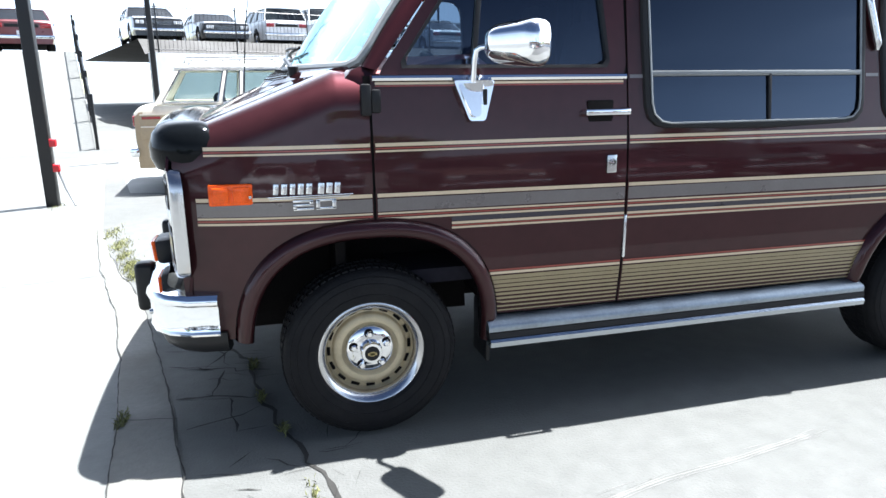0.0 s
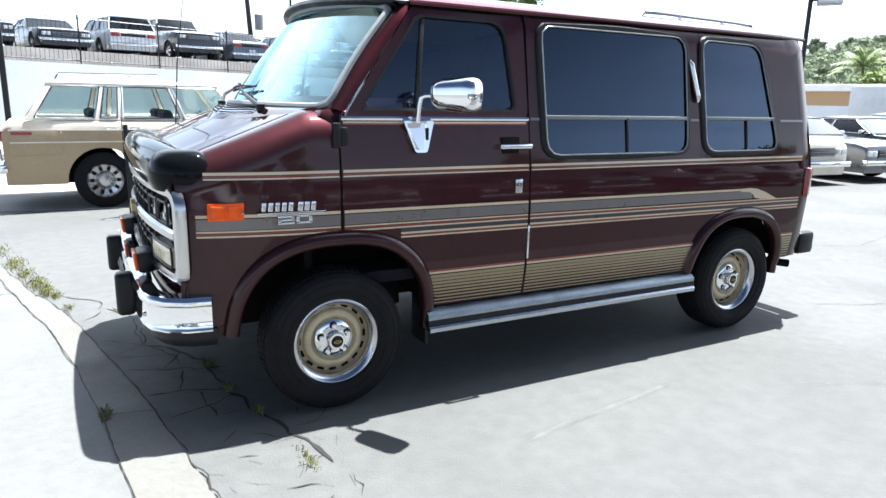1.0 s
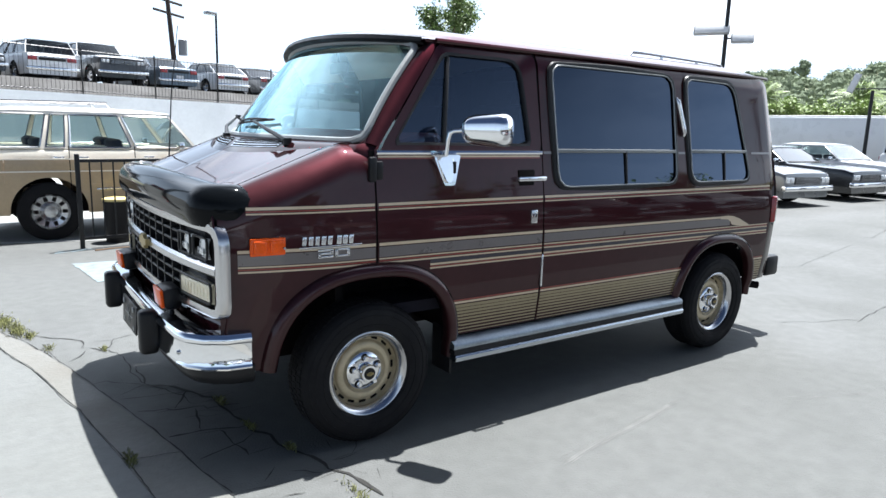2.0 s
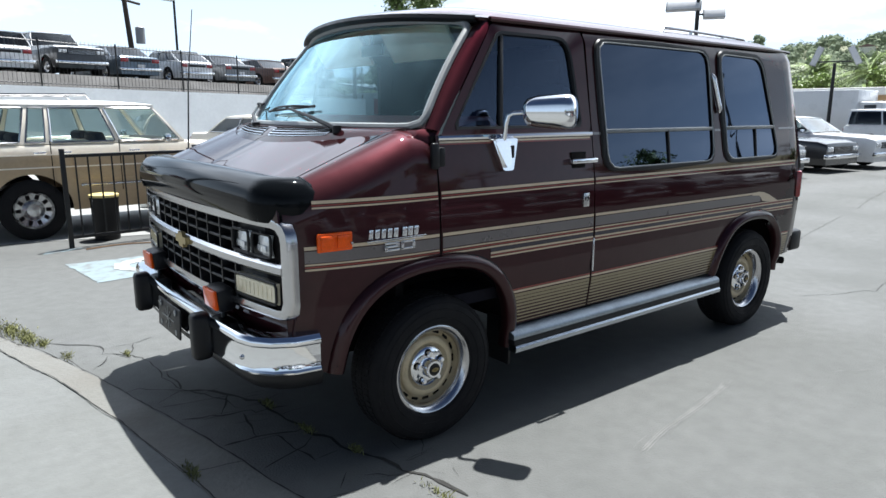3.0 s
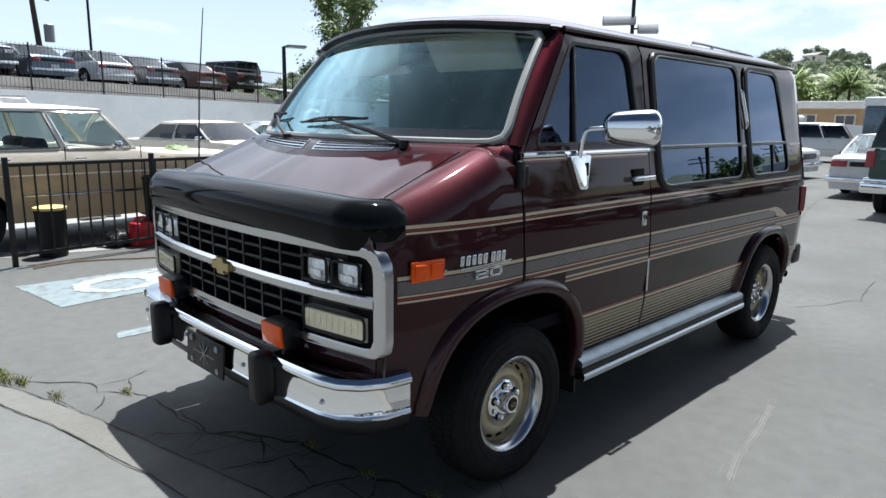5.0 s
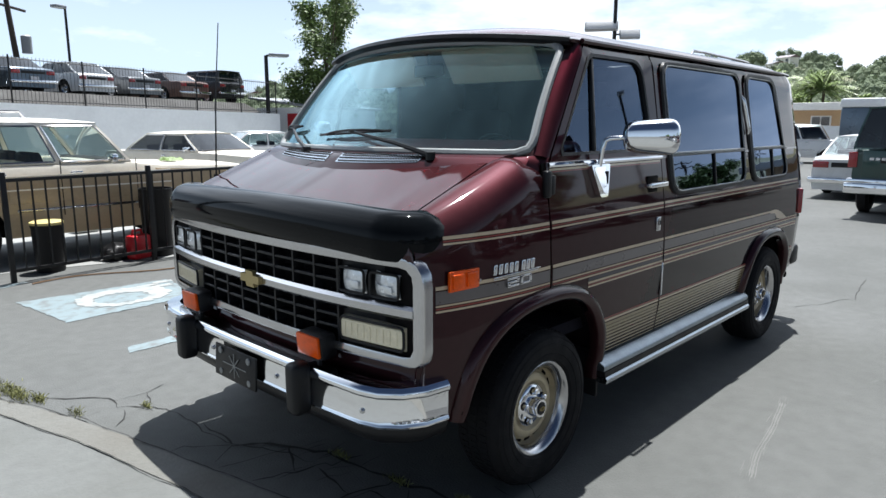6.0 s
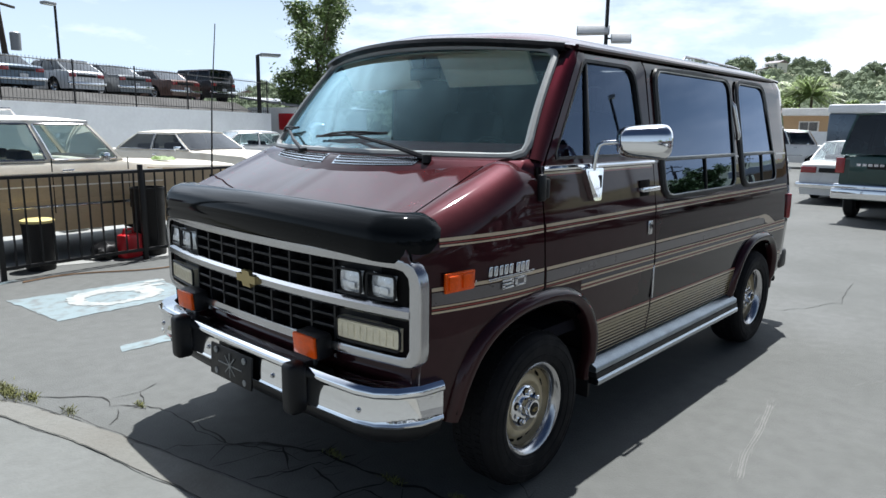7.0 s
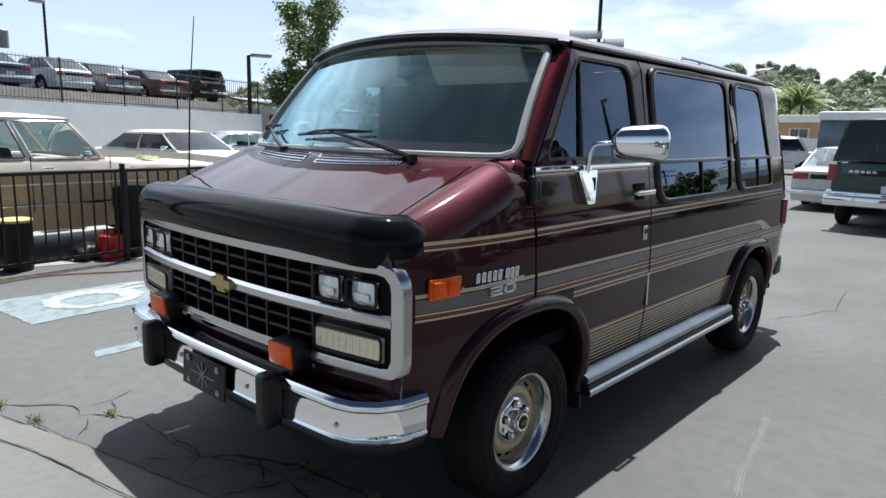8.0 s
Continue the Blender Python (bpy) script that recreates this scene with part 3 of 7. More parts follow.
# pillars beside the windscreen
for s in (-1, 1):
    bm = bmesh.new()
    rows = []
    for k in range(17):
        v = k / 16
        a = ws(s, min(v * 1.0, 1.0))
        zb = 1.44 + (1.952 - 1.44) * v
        xb = 0.030 + (0.412 - 0.030) * v
        b = Vector((xb, side_y(xb, zb, s), zb))
        m = (a + b) / 2 + Vector((-0.010, s * 0.010, 0.003))
        rows.append([a, a.lerp(m, 0.55) + Vector((-0.003, s * 0.003, 0)), m, m.lerp(b, 0.5) + Vector((-0.002, s * 0.004, 0)), b])
    surf(bm, rows)
    part("windscreen_pillar", thick(bm, 0.02), M["paint"], van)
    # filler between wing top and pillar foot
    bm = bmesh.new()
    rows = []
    for k in range(13):
        u = s * (0.72 + 0.28 * k / 12)
        p = ws(u, 0.0)
        q = Vector((p.x - 0.075, p.y + s * 0.012, p.z - 0.058))
        rows.append([p, p.lerp(q, 0.35) + Vector((-0.006, 0, 0.008)), p.lerp(q, 0.7) + Vector((-0.004, 0, 0.006)), q])
    e = Vector((0.03, side_y(0.03, 1.44, s, 0.001), 1.445))
    rows.append([e, e + Vector((-0.01, 0, -0.02)), e + Vector((-0.02, 0, -0.04)), e + Vector((-0.03, 0, -0.06))])
    surf(bm, rows)
    part("wing_corner", thick(bm, 0.01), M["paint"], van)

bm = bmesh.new()
rows = []
for i in range(40):
    t = i / 39
    row = []
    for j in range(33):
        u = -1 + j / 16
        xf = edge_curve(u, 0.350, 0.225)
        x = xf + (3.435 - xf) * (t ** 1.25)
        w = 0.884 - (0.10 if t > 0.999 else 0.0) - 0.05 * max(0, (x - 3.0) / 0.5) ** 2
        edge = min((x - xf) / 0.30, 1.0)
        lift = math.sin(edge * math.pi / 2) ** 0.8
        back = 1 - 0.8 * max(0, (x - 3.0) / 0.47) ** 2
        zf = 1.962 + 0.050 * (1 - u * u)
        z = zf + (0.060 * lift * back) * (1 - abs(u) ** 9.0) + 0.010 * math.cos(3 * math.pi * u) * lift * (1 - abs(u)) * 0.4
        row.append((x, CY + w * u, z))
    rows.append(row)
surf(bm, rows)
part("roof", thick(bm, 0.015), M["paint"], van)
for s in (-1, 1):
    bm = bmesh.new()
    tube(bm, [(0.40 + 3.05 * k / 30, CY + s * (0.893 - 0.05 * max(0, (0.40 + 3.05 * k / 30 - 3.0) / 0.5) ** 2), 1.957) for k in range(31)], 0.013, 6)
    part("drip_rail", bm, M["paint"], van)
# black visor strip over the windscreen
bm = bmesh.new()
rows = []
for j in range(33):
    u = -1 + j / 16
    p = Vector((edge_curve(u, 0.350, 0.225), CY + 0.875 * u, 1.962 + 0.050 * (1 - u * u)))
    rows.append([p + Vector(d) for d in ((0.03, 0, 0.014), (-0.022, 0, 0.006), (-0.030, 0, -0.012), (0.0, 0, -0.030), (0.05, 0, -0.028))])
surf(bm, rows)
part("visor_strip", bm, M["black"], van, "black strip above the windscreen")
# seat of the roof over the glass, inside lining
bm = bmesh.new()
surf(bm, [[(edge_curve(-1 + j / 8, 0.40, 0.18) + dx, CY + 0.82 * (-1 + j / 8), 1.925 + 0.04 * (1 - (-1 + j / 8) ** 2)) for j in range(17)] for dx in (0.0, 1.3)])
part("headliner", thick(bm, 0.01), M["liner"], van, "pale cloth headliner")

# tinted side windows
def side_window(corners, radii, s, bar_z, div_x):
    glass_in = resample(rounded(corners, radii, 8), 72)
    c = Vector((sum(p[0] for p in corners) / 4, sum(p[1] for p in corners) / 4))
    bm = bmesh.new()
    rings = surf(bm, [[(c.x + (x - c.x) * k, side_y(c.x + (x - c.x) * k, c.y + (z - c.y) * k, s, 0.006), c.y + (z - c.y) * k) for x, z in glass_in] for k in (1.0, 0.85, 0.7, 0.5, 0.3, 0.05)], close_v=True)
    bm.faces.new(rings[-1])
    win = part("side_window", bm, M["tint"], van, "dark privacy glass in a black frame")
    bm = bmesh.new()
    loops = []
    for grow, o in ((0.0, 0.008), (0.004, 0.014), (0.014, 0.016), (0.026, 0.013), (0.031, 0.001)):
        loop = []
        for x, z in glass_in:
            d = (Vector((x, z)) - c)
            d = d.normalized()
            loop.append((x + d.x * grow * 1.1, side_y(x, z, s, o), z + d.y * grow * 1.1))
        loops.append(loop)
    surf(bm, loops, close_v=True)
    part("window_frame", bm, M["black"], win)
    bm = bmesh.new()
    tube(bm, [(x, side_y(x, z, s, 0.016), z) for x, z in glass_in], 0.0045, 6, closed=True)
    part("bright_bead", bm, M["trim_grey"], win, "thin grey bead inside the frame")
    x0 = min(x for x, z in glass_in if abs(z - bar_z) < 0.06)
    x1 = max(x for x, z in glass_in if abs(z - bar_z) < 0.06)
    bm = bmesh.new()
    box(bm, ((x0 + x1) / 2, side_y(1.6, bar_z, s, 0.012), bar_z), (x1 - x0, 0.014, 0.022), 0.004)
    part("cross_bar", bm, M["trim_grey"], win)
    zb = min(z for x, z in glass_in)
    bm = bmesh.new()
    box(bm, (div_x, side_y(1.6, (bar_z + zb) / 2, s, 0.010), (bar_z + zb) / 2), (0.016, 0.012, bar_z - zb), 0.003, Euler((radians(s * 7), 0, 0)).to_matrix())
    part("divider", bm, M["black"], win)


for s in (-1, 1):
    side_window([(1.166, 1.222), (1.153, 1.896), (2.227, 1.896), (2.227, 1.222)], [0.09, 0.07, 0.09, 0.08], s, 1.422, 1.742)
    side_window([(2.393, 1.222), (2.373, 1.892), (2.907, 1.884), (3.077, 1.222)], [0.09, 0.07, 0.10, 0.08], s, 1.422, 2.77)
    bm = bmesh.new()
    zs = [1.52 + (1.765 - 1.52) * k / 10 for k in range(11)]
    rows = []
    for k, z in enumerate(zs):
        x = 2.325 + (2.262 - 2.325) * k / 10
        o = 0.020 if 0 < k < 10 else 0.010
        rows.append((x, side_y(x, z, s, o), z))
    tube(bm, rows, [0.008] + [0.016] * 9 + [0.008], 10)
    part("grab_rail", bm, M["silver"], van, "chrome vertical grab rail")


# stripes: thin films on the paint
def stripe(z0, z1, h, material, x0, x1, s, wob=0.0):
    gaps = ((-0.010, 0.010), (1.052, 1.068))
    cuts = [x0] + [g for gap in gaps for g in gap if x0 < gap[0] and gap[1] < x1] + [x1]
    bm = bmesh.new()
    for a, b in zip(cuts[::2], cuts[1::2]):
        n = max(int((b - a) / 0.06), 1)
        cols = []
        for k in range(n + 1):
            x = a + (b - a) * k / n
            z = z0 + (z1 - z0) * (x + 0.66) / 4.1
            lo, hi = z - h / 2, z + h / 2
            lo = max(lo, arch_z(x, 0.0) + 0.050 if arch_z(x, 0.0) else lo)
            if hi < lo + 0.001:
                hi = lo
            cols.append([(x, side_y(x, lo, s, 0.0025), lo), (x, side_y(x, hi, s, 0.0025), hi)])
        surf(bm, cols)
    bmesh.ops.dissolve_degenerate(bm, dist=1e-5, edges=bm.edges[:])
    if bm.faces:
        part("stripe", bm, material, van, smooth=False)
    else:
        bm.free()


for s in (-1, 1):
    E3 = 3.36
    # narrow trio below the windows
    FX = -0.600
    stripe(1.172, 1.170, 0.013, M["cream"], FX, E3, s)
    stripe(1.159, 1.156, 0.0055, M["red_stripe"], FX, E3, s)
    stripe(1.149, 1.146, 0.007, M["cream"], FX, E3, s)
    # broad grey band with its lines
    FX = -0.640
    stripe(0.989, 0.960, 0.014, M["cream"], FX, 2.76, s)
    stripe(0.952, 0.925, 0.050, M["grey_stripe"], FX, 2.87, s)
    stripe(0.921, 0.886, 0.007, M["cream"], FX, E3, s)
    stripe(0.911, 0.877, 0.0065, M["red_stripe"], FX, E3, s)
    stripe(0.900, 0.867, 0.008, M["cream"], FX, E3, s)
    stripe(0.885, 0.853, 0.018, M["dark_stripe"], 0.30, E3, s)
    stripe(0.869, 0.838, 0.010, M["cream"], 0.30, E3, s)
    stripe(0.859, 0.828, 0.0055, M["red_stripe"], 0.30, E3, s)
    stripe(0.850, 0.819, 0.008, M["cream"], 0.30, E3, s)
    # cream tip that closes the grey band
    bm = bmesh.new()
    tip = [((2.75, 0.972), (2.75, 0.953)), ((2.84, 0.974), (2.84, 0.947)), ((2.91, 0.966), (2.875, 0.930)), ((2.99, 0.944), (2.89, 0.908)), ((3.06, 0.916), (2.96, 0.896)), ((3.12, 0.892), (3.10, 0.891))]
    surf(bm, [[(x, side_y(x, z, s, 0.003), z) for x, z in pair] for pair in tip])
    part("stripe_tip", bm, M["cream"], van, smooth=False)
    # lower tan band, broken by thinning lines
    for a, b in ((0.46, 2.38), (3.22, 3.36)):
        stripe(0.656, 0.634, 0.008, M["red_stripe"], a, b, s)
        stripe(0.644, 0.622, 0.011, M["cream"], a, b, s)
        for k in range(9):
            stripe(0.624 - 0.0185 * k, 0.601 - 0.0185 * k, 0.0165 - 0.0013 * k, M["tan_stripe"], a + (0.0 if k < 7 else 0.02), b, s)

# narrow belt stripe between the windows
for s in (-1, 1):
    for a, b in ((-0.14, -0.01), (1.07, 1.13), (2.27, 2.34), (3.12, 3.36)):
        if a > 0:
            stripe(1.414, 1.410, 0.014, M["grey_stripe"], a, b, s)
    stripe(1.384, 1.384, 0.005, M["red_stripe"], 0.02, 1.04, s)
    stripe(1.393, 1.393, 0.009, M["cream"], 0.02, 1.04, s)
    # bright moulding at the foot of the door gap
    bm = new_box((1.062, side_y(1.06, 0.75, s, 0.004), 0.755), (0.012, 0.010, 0.185), 0.003)
    part("edge_guard", bm, M["silver"], van, "bright door edge guard")

# door handle, lock plate, hinge, badge, marker lamp, tail lamp
for s in (-1, 1):
    bm = new_box((0.935, side_y(0.93, 1.272, s, -0.002), 1.275), (0.115, 0.014, 0.090), 0.006)
    cup = part("handle_cup", bm, M["under"], van)
    bm = new_box((0.955, side_y(0.93, 1.272, s, 0.030), 1.274), (0.20, 0.016, 0.026), 0.007)
    box(bm, (0.865, side_y(0.93, 1.272, s, 0.014), 1.274), (0.02, 0.034, 0.022), 0.005)
    box(bm, (1.035, side_y(0.93, 1.272, s, 0.014), 1.274), (0.03, 0.034, 0.030), 0.006)
    part("door_handle", bm, M["chrome"], van, "chrome door handle")
    bm = new_box((0.985, side_y(0.98, 1.065, s, 0.004), 1.065), (0.045, 0.010, 0.075), 0.004)
    lock = part("lock_plate", bm, M["dull_chrome"], van)
    bm = lathe(bmesh.new(), [(0.0, -0.003), (0.011, -0.003), (0.013, 0.003)], 16, Matrix.Translation((0.985, side_y(0.98, 1.072, s, 0.010), 1.072)) @ Matrix.Diagonal((1, -s * -1, 1, 1)))
    part("keyhole", bm, M["black"], lock)
    bm = new_box((-0.018, side_y(0.0, 1.335, s, 0.012), 1.335), (0.040, 0.030, 0.115), 0.010)
    box(bm, (0.020, side_y(0.0, 1.335, s, 0.010), 1.330), (0.036, 0.020, 0.085), 0.008)
    part("door_hinge", bm, M["black"], van, "black door hinge")
    # amber side marker
    bm = new_box((-0.517, side_y(-0.517, 1.01, s, 0.004), 1.008), (0.155, 0.014, 0.078), 0.006, Euler((0, 0, s * 0.09)).to_matrix())
    marker = part("marker_bezel", bm, M["amber"], van, "amber side marker lamp")
    for dx, w in ((-0.036, 0.058), (0.036, 0.058)):
        rot = Euler((0, 0, s * 0.09)).to_matrix()
        c = Vector((-0.517, side_y(-0.517, 1.01, s, 0.012), 1.008)) + rot @ Vector((dx, 0, 0))
        part("marker_lens", new_box(c, (w, 0.012, 0.056), 0.005, rot), M["amber"], marker)
    for x in (-0.585, -0.45):
        part("screw", lathe(bmesh.new(), [(0.0, -0.004), (0.006, -0.004), (0.006, 0.004)], 10, Matrix.Translation((x, side_y(x, 1.0, s, 0.013), 1.0))), M["dull_chrome"], marker)
    # tail lamp
    bm = new_box((3.455, side_y(3.455, 0.98, s, -0.004), 0.99), (0.09, 0.05, 0.20), 0.015, Euler((0, 0, s * -0.45)).to_matrix())
    part("tail_lamp", bm, M["red_lens"], van, "red tail lamp")

# model badge on the wing: bars for the maker's words, the figure under them
for s in (-1,):
    bm = bmesh.new()
    x = -0.372
    for wd in (0.024, 0.026, 0.024, 0.026, 0.026, 0.0, 0.028, 0.028, 0.026):
        if wd:
            box(bm, (x + 0.013, side_y(x, 1.022, s, 0.005), 1.023), (wd - 0.004, 0.006, 0.042), 0.003, Euler((0, 0.10, 0)).to_matrix())
        x += 0.0295 if wd else 0.014
    box(bm, (-0.235, side_y(-0.23, 0.996, s, 0.004), 0.997), (0.310, 0.005, 0.004), 0.001)
    box(bm, (-0.240, side_y(-0.23, 0.989, s, 0.004), 0.990), (0.290, 0.005, 0.003), 0.0005)
    part("wing_badge", bm, M["silver"], van, "silver badge of plain bars")
    # the figure below it, in square-cut wide strokes
    bm = bmesh.new()
    for x0, strokes in ((-0.300, ((0.5, 1.0, 1.0, 0.2), (0.5, 0.5, 1.0, 0.2), (0.5, 0.0, 1.0, 0.2), (0.92, 0.75, 0.16, 0.5), (0.08, 0.25, 0.16, 0.5))), (-0.217, ((0.5, 1.0, 1.0, 0.2), (0.5, 0.0, 1.0, 0.2), (0.92, 0.5, 0.16, 1.0), (0.08, 0.5, 0.16, 1.0)))):
        for a, b, w, h in strokes:
            box(bm, (x0 + 0.070 * a, side_y(-0.23, 0.96, s, 0.006), 0.949 + 0.030 * b), (0.070 * w + 0.004, 0.006, 0.034 * h + 0.002), 0.0015)
    part("model_figure", bm, M["silver"], van, "silver figure 20")

# door mirrors on their brackets
for s in (-1, 1):
    mount = rounded([(0.305, 1.402), (0.468, 1.402), (0.425, 1.252), (0.362, 1.252)], 0.012, 3)
    bm = bmesh.new()
    prism(bm, mount, (lambda x, z: (x + 0.01, side_y(x, z, s, 0.002), z), lambda x, z: (x + 0.01, side_y(x, z, s, 0.030), z)))
    mir = part("mirror_bracket", bm, M["chrome"], van, "chrome bracket of the door mirror")
    bm = bmesh.new()
    plate = rounded([(0.322, 1.392), (0.430, 1.392), (0.408, 1.268), (0.372, 1.268)], 0.018, 4)
    prism(bm, plate, (lambda x, z: (x + 0.008, side_y(x, z, s, 0.028), z), lambda x, z: (x + 0.02 * (0.375 - x) + 0.006, side_y(x, z, s, 0.046 - 6.0 * (x - 0.376) ** 2), z)))
    part("bracket_cover", bm, M["chrome"], mir)
    bm = new_box((0.436, side_y(0.44, 1.33, s, 0.030), 1.340), (0.016, 0.012, 0.060), 0.004)
    part("bracket_hole", bm, M["black"], mir)
    bm = bmesh.new()
    y0 = side_y(0.37, 1.39, s, 0.022)
    tube(bm, [(0.392, y0, 1.39), (0.394, y0 + s * 0.01, 1.47), (0.398, y0 + s * 0.02, 1.508), (0.412, y0 + s * 0.035, 1.520), (0.45, y0 + s * 0.08, 1.523)], 0.011, 10)
    part("mirror_arm", bm, M["chrome"], mir)
    bm = bmesh.new()
    c = Vector((0.505, CY + s * 1.205, 1.527))
    axis = Vector((0.115, s * 0.205, 0)).normalized()
    fwd = Vector((-axis.y * s, axis.x * s, 0)) * (1 if s < 0 else 1)
    fwd = -abs(fwd.x) / fwd.x * fwd if fwd.x else fwd
    rows = []
    for k in range(25):
        t = math.sin(math.pi * (k / 24 - 0.5))
        sc = max(1 - abs(t) ** 6, 0.0) ** (1 / 2.6)
        row = []
        for j in range(36):
            b = 2 * math.pi * j / 36
            cb, sb = math.cos(b), math.sin(b)
            px = 0.078 * cb ** 0.9 if cb > 0 else -0.030 * abs(cb) ** 0.35
            pz = 0.084 * math.copysign(abs(sb) ** 0.62, sb) * (0.92 + 0.10 * t)
            row.append(c + axis * 0.124 * t + fwd * px * (0.25 + 0.75 * sc) + Vector((0, 0, pz * sc)))
        rows.append(row)
    surf(bm, rows, close_v=True)
    bmesh.ops.remove_doubles(bm, verts=bm.verts[:], dist=1e-4)
    part("mirror_head", bm, M["chrome"], mir, "chrome mirror housing")

# ---- front of the van ----
def face_x(y):
    """Plan curve of the grille's face."""
    return -0.800 + 0.085 * (abs(y - CY) / 0.96) ** 2.4


def face_bar(bm, y0, y1, z0, z1, front, back, n=24, bevel=True):
    rows = []
    for k in range(n + 1):
        y = y0 + (y1 - y0) * k / n
        x = face_x(y)
        e = 0.25 * min(z1 - z0, front - back + 1e-6)
        rows.append([(x - back, y, z0), (x - front + e, y, z0), (x - front, y, z0 + e), (x - front, y, z1 - e), (x - front + e, y, z1), (x - back, y, z1)])
    vs = surf(bm, rows, close_v=True)
    bm.faces.new(vs[0])
    bm.faces.new(list(reversed(vs[-1])))


GL, GR, GB, GT = CY - 0.992, CY + 0.992, 0.695, 1.112
part("grille_backing", new_box((-0.70, CY, 0.90), (0.04, 1.86, 0.42), 0.02), M["under"], van)
# nose panel above and apron below the grille
bm = bmesh.new()
rows = []
for i in range(9):
    v = i / 8
    row = []
    for j in range(33):
        u = -1 + j / 16
        x = edge_curve(u, -0.69, 0.045) - 0.055 * math.sin(v * math.pi / 2) * (1 - 0.2 * abs(u))
        z = hood_z(-0.70) + 0.015 * (1 - u * u) - 0.12 * v ** 1.4
        row.append((x, CY + (0.835 + 0.11 * v ** 0.6) * u, z))
    rows.append(row)
surf(bm, rows)
part("nose_panel", thick(bm, 0.01), M["paint"], van)
bm = bmesh.new()
rows = []
for i in range(7):
    v = i / 6
    rows.append([(face_x(CY + 0.955 * (-1 + j / 12)) + 0.03 + 0.05 * v - 0.03 * math.sin(v * math.pi), CY + 0.955 * (-1 + j / 12), 0.70 - 0.24 * v) for j in range(25)])
surf(bm, rows)
part("apron", thick(bm, 0.01), M["paint"], van)

# chrome surround
outer = rounded([(GL, GB), (GR, GB), (GR, GT), (GL, GT)], [0.07, 0.07, 0.10, 0.10], 8)
inner = rounded([(GL + 0.050, GB + 0.040), (GR - 0.050, GB + 0.040), (GR - 0.050, GT - 0.040), (GL + 0.050, GT - 0.040)], [0.035, 0.035, 0.06, 0.06], 8)
o2, i2 = resample(outer, 128), resample(inner, 128)
bm = bmesh.new()
mid = [((a[0] + b[0]) / 2, (a[1] + b[1]) / 2) for a, b in zip(o2, i2)]
surf(bm, [[(face_x(y) + 0.030, y, z) for y, z in o2], [(face_x(y) - 0.002, y, z) for y, z in o2], [(face_x(y) - 0.014, y + (m[0] - y) * 0.25, z + (m[1] - z) * 0.25) for (y, z), m in zip(o2, mid)],
          [(face_x(y) - 0.016, y, z) for y, z in mid], [(face_x(y) - 0.010, y, z) for y, z in i2], [(face_x(y) + 0.05, y, z) for y, z in i2]], close_v=True)
surround = part("grille_surround", bm, M["dull_chrome"], van, "brushed chrome grille surround")
bm = bmesh.new()
face_bar(bm, GL + 0.05, GR - 0.05, 0.877, 0.930, 0.014, -0.04)
part("centre_bar", bm, M["dull_chrome"], surround)
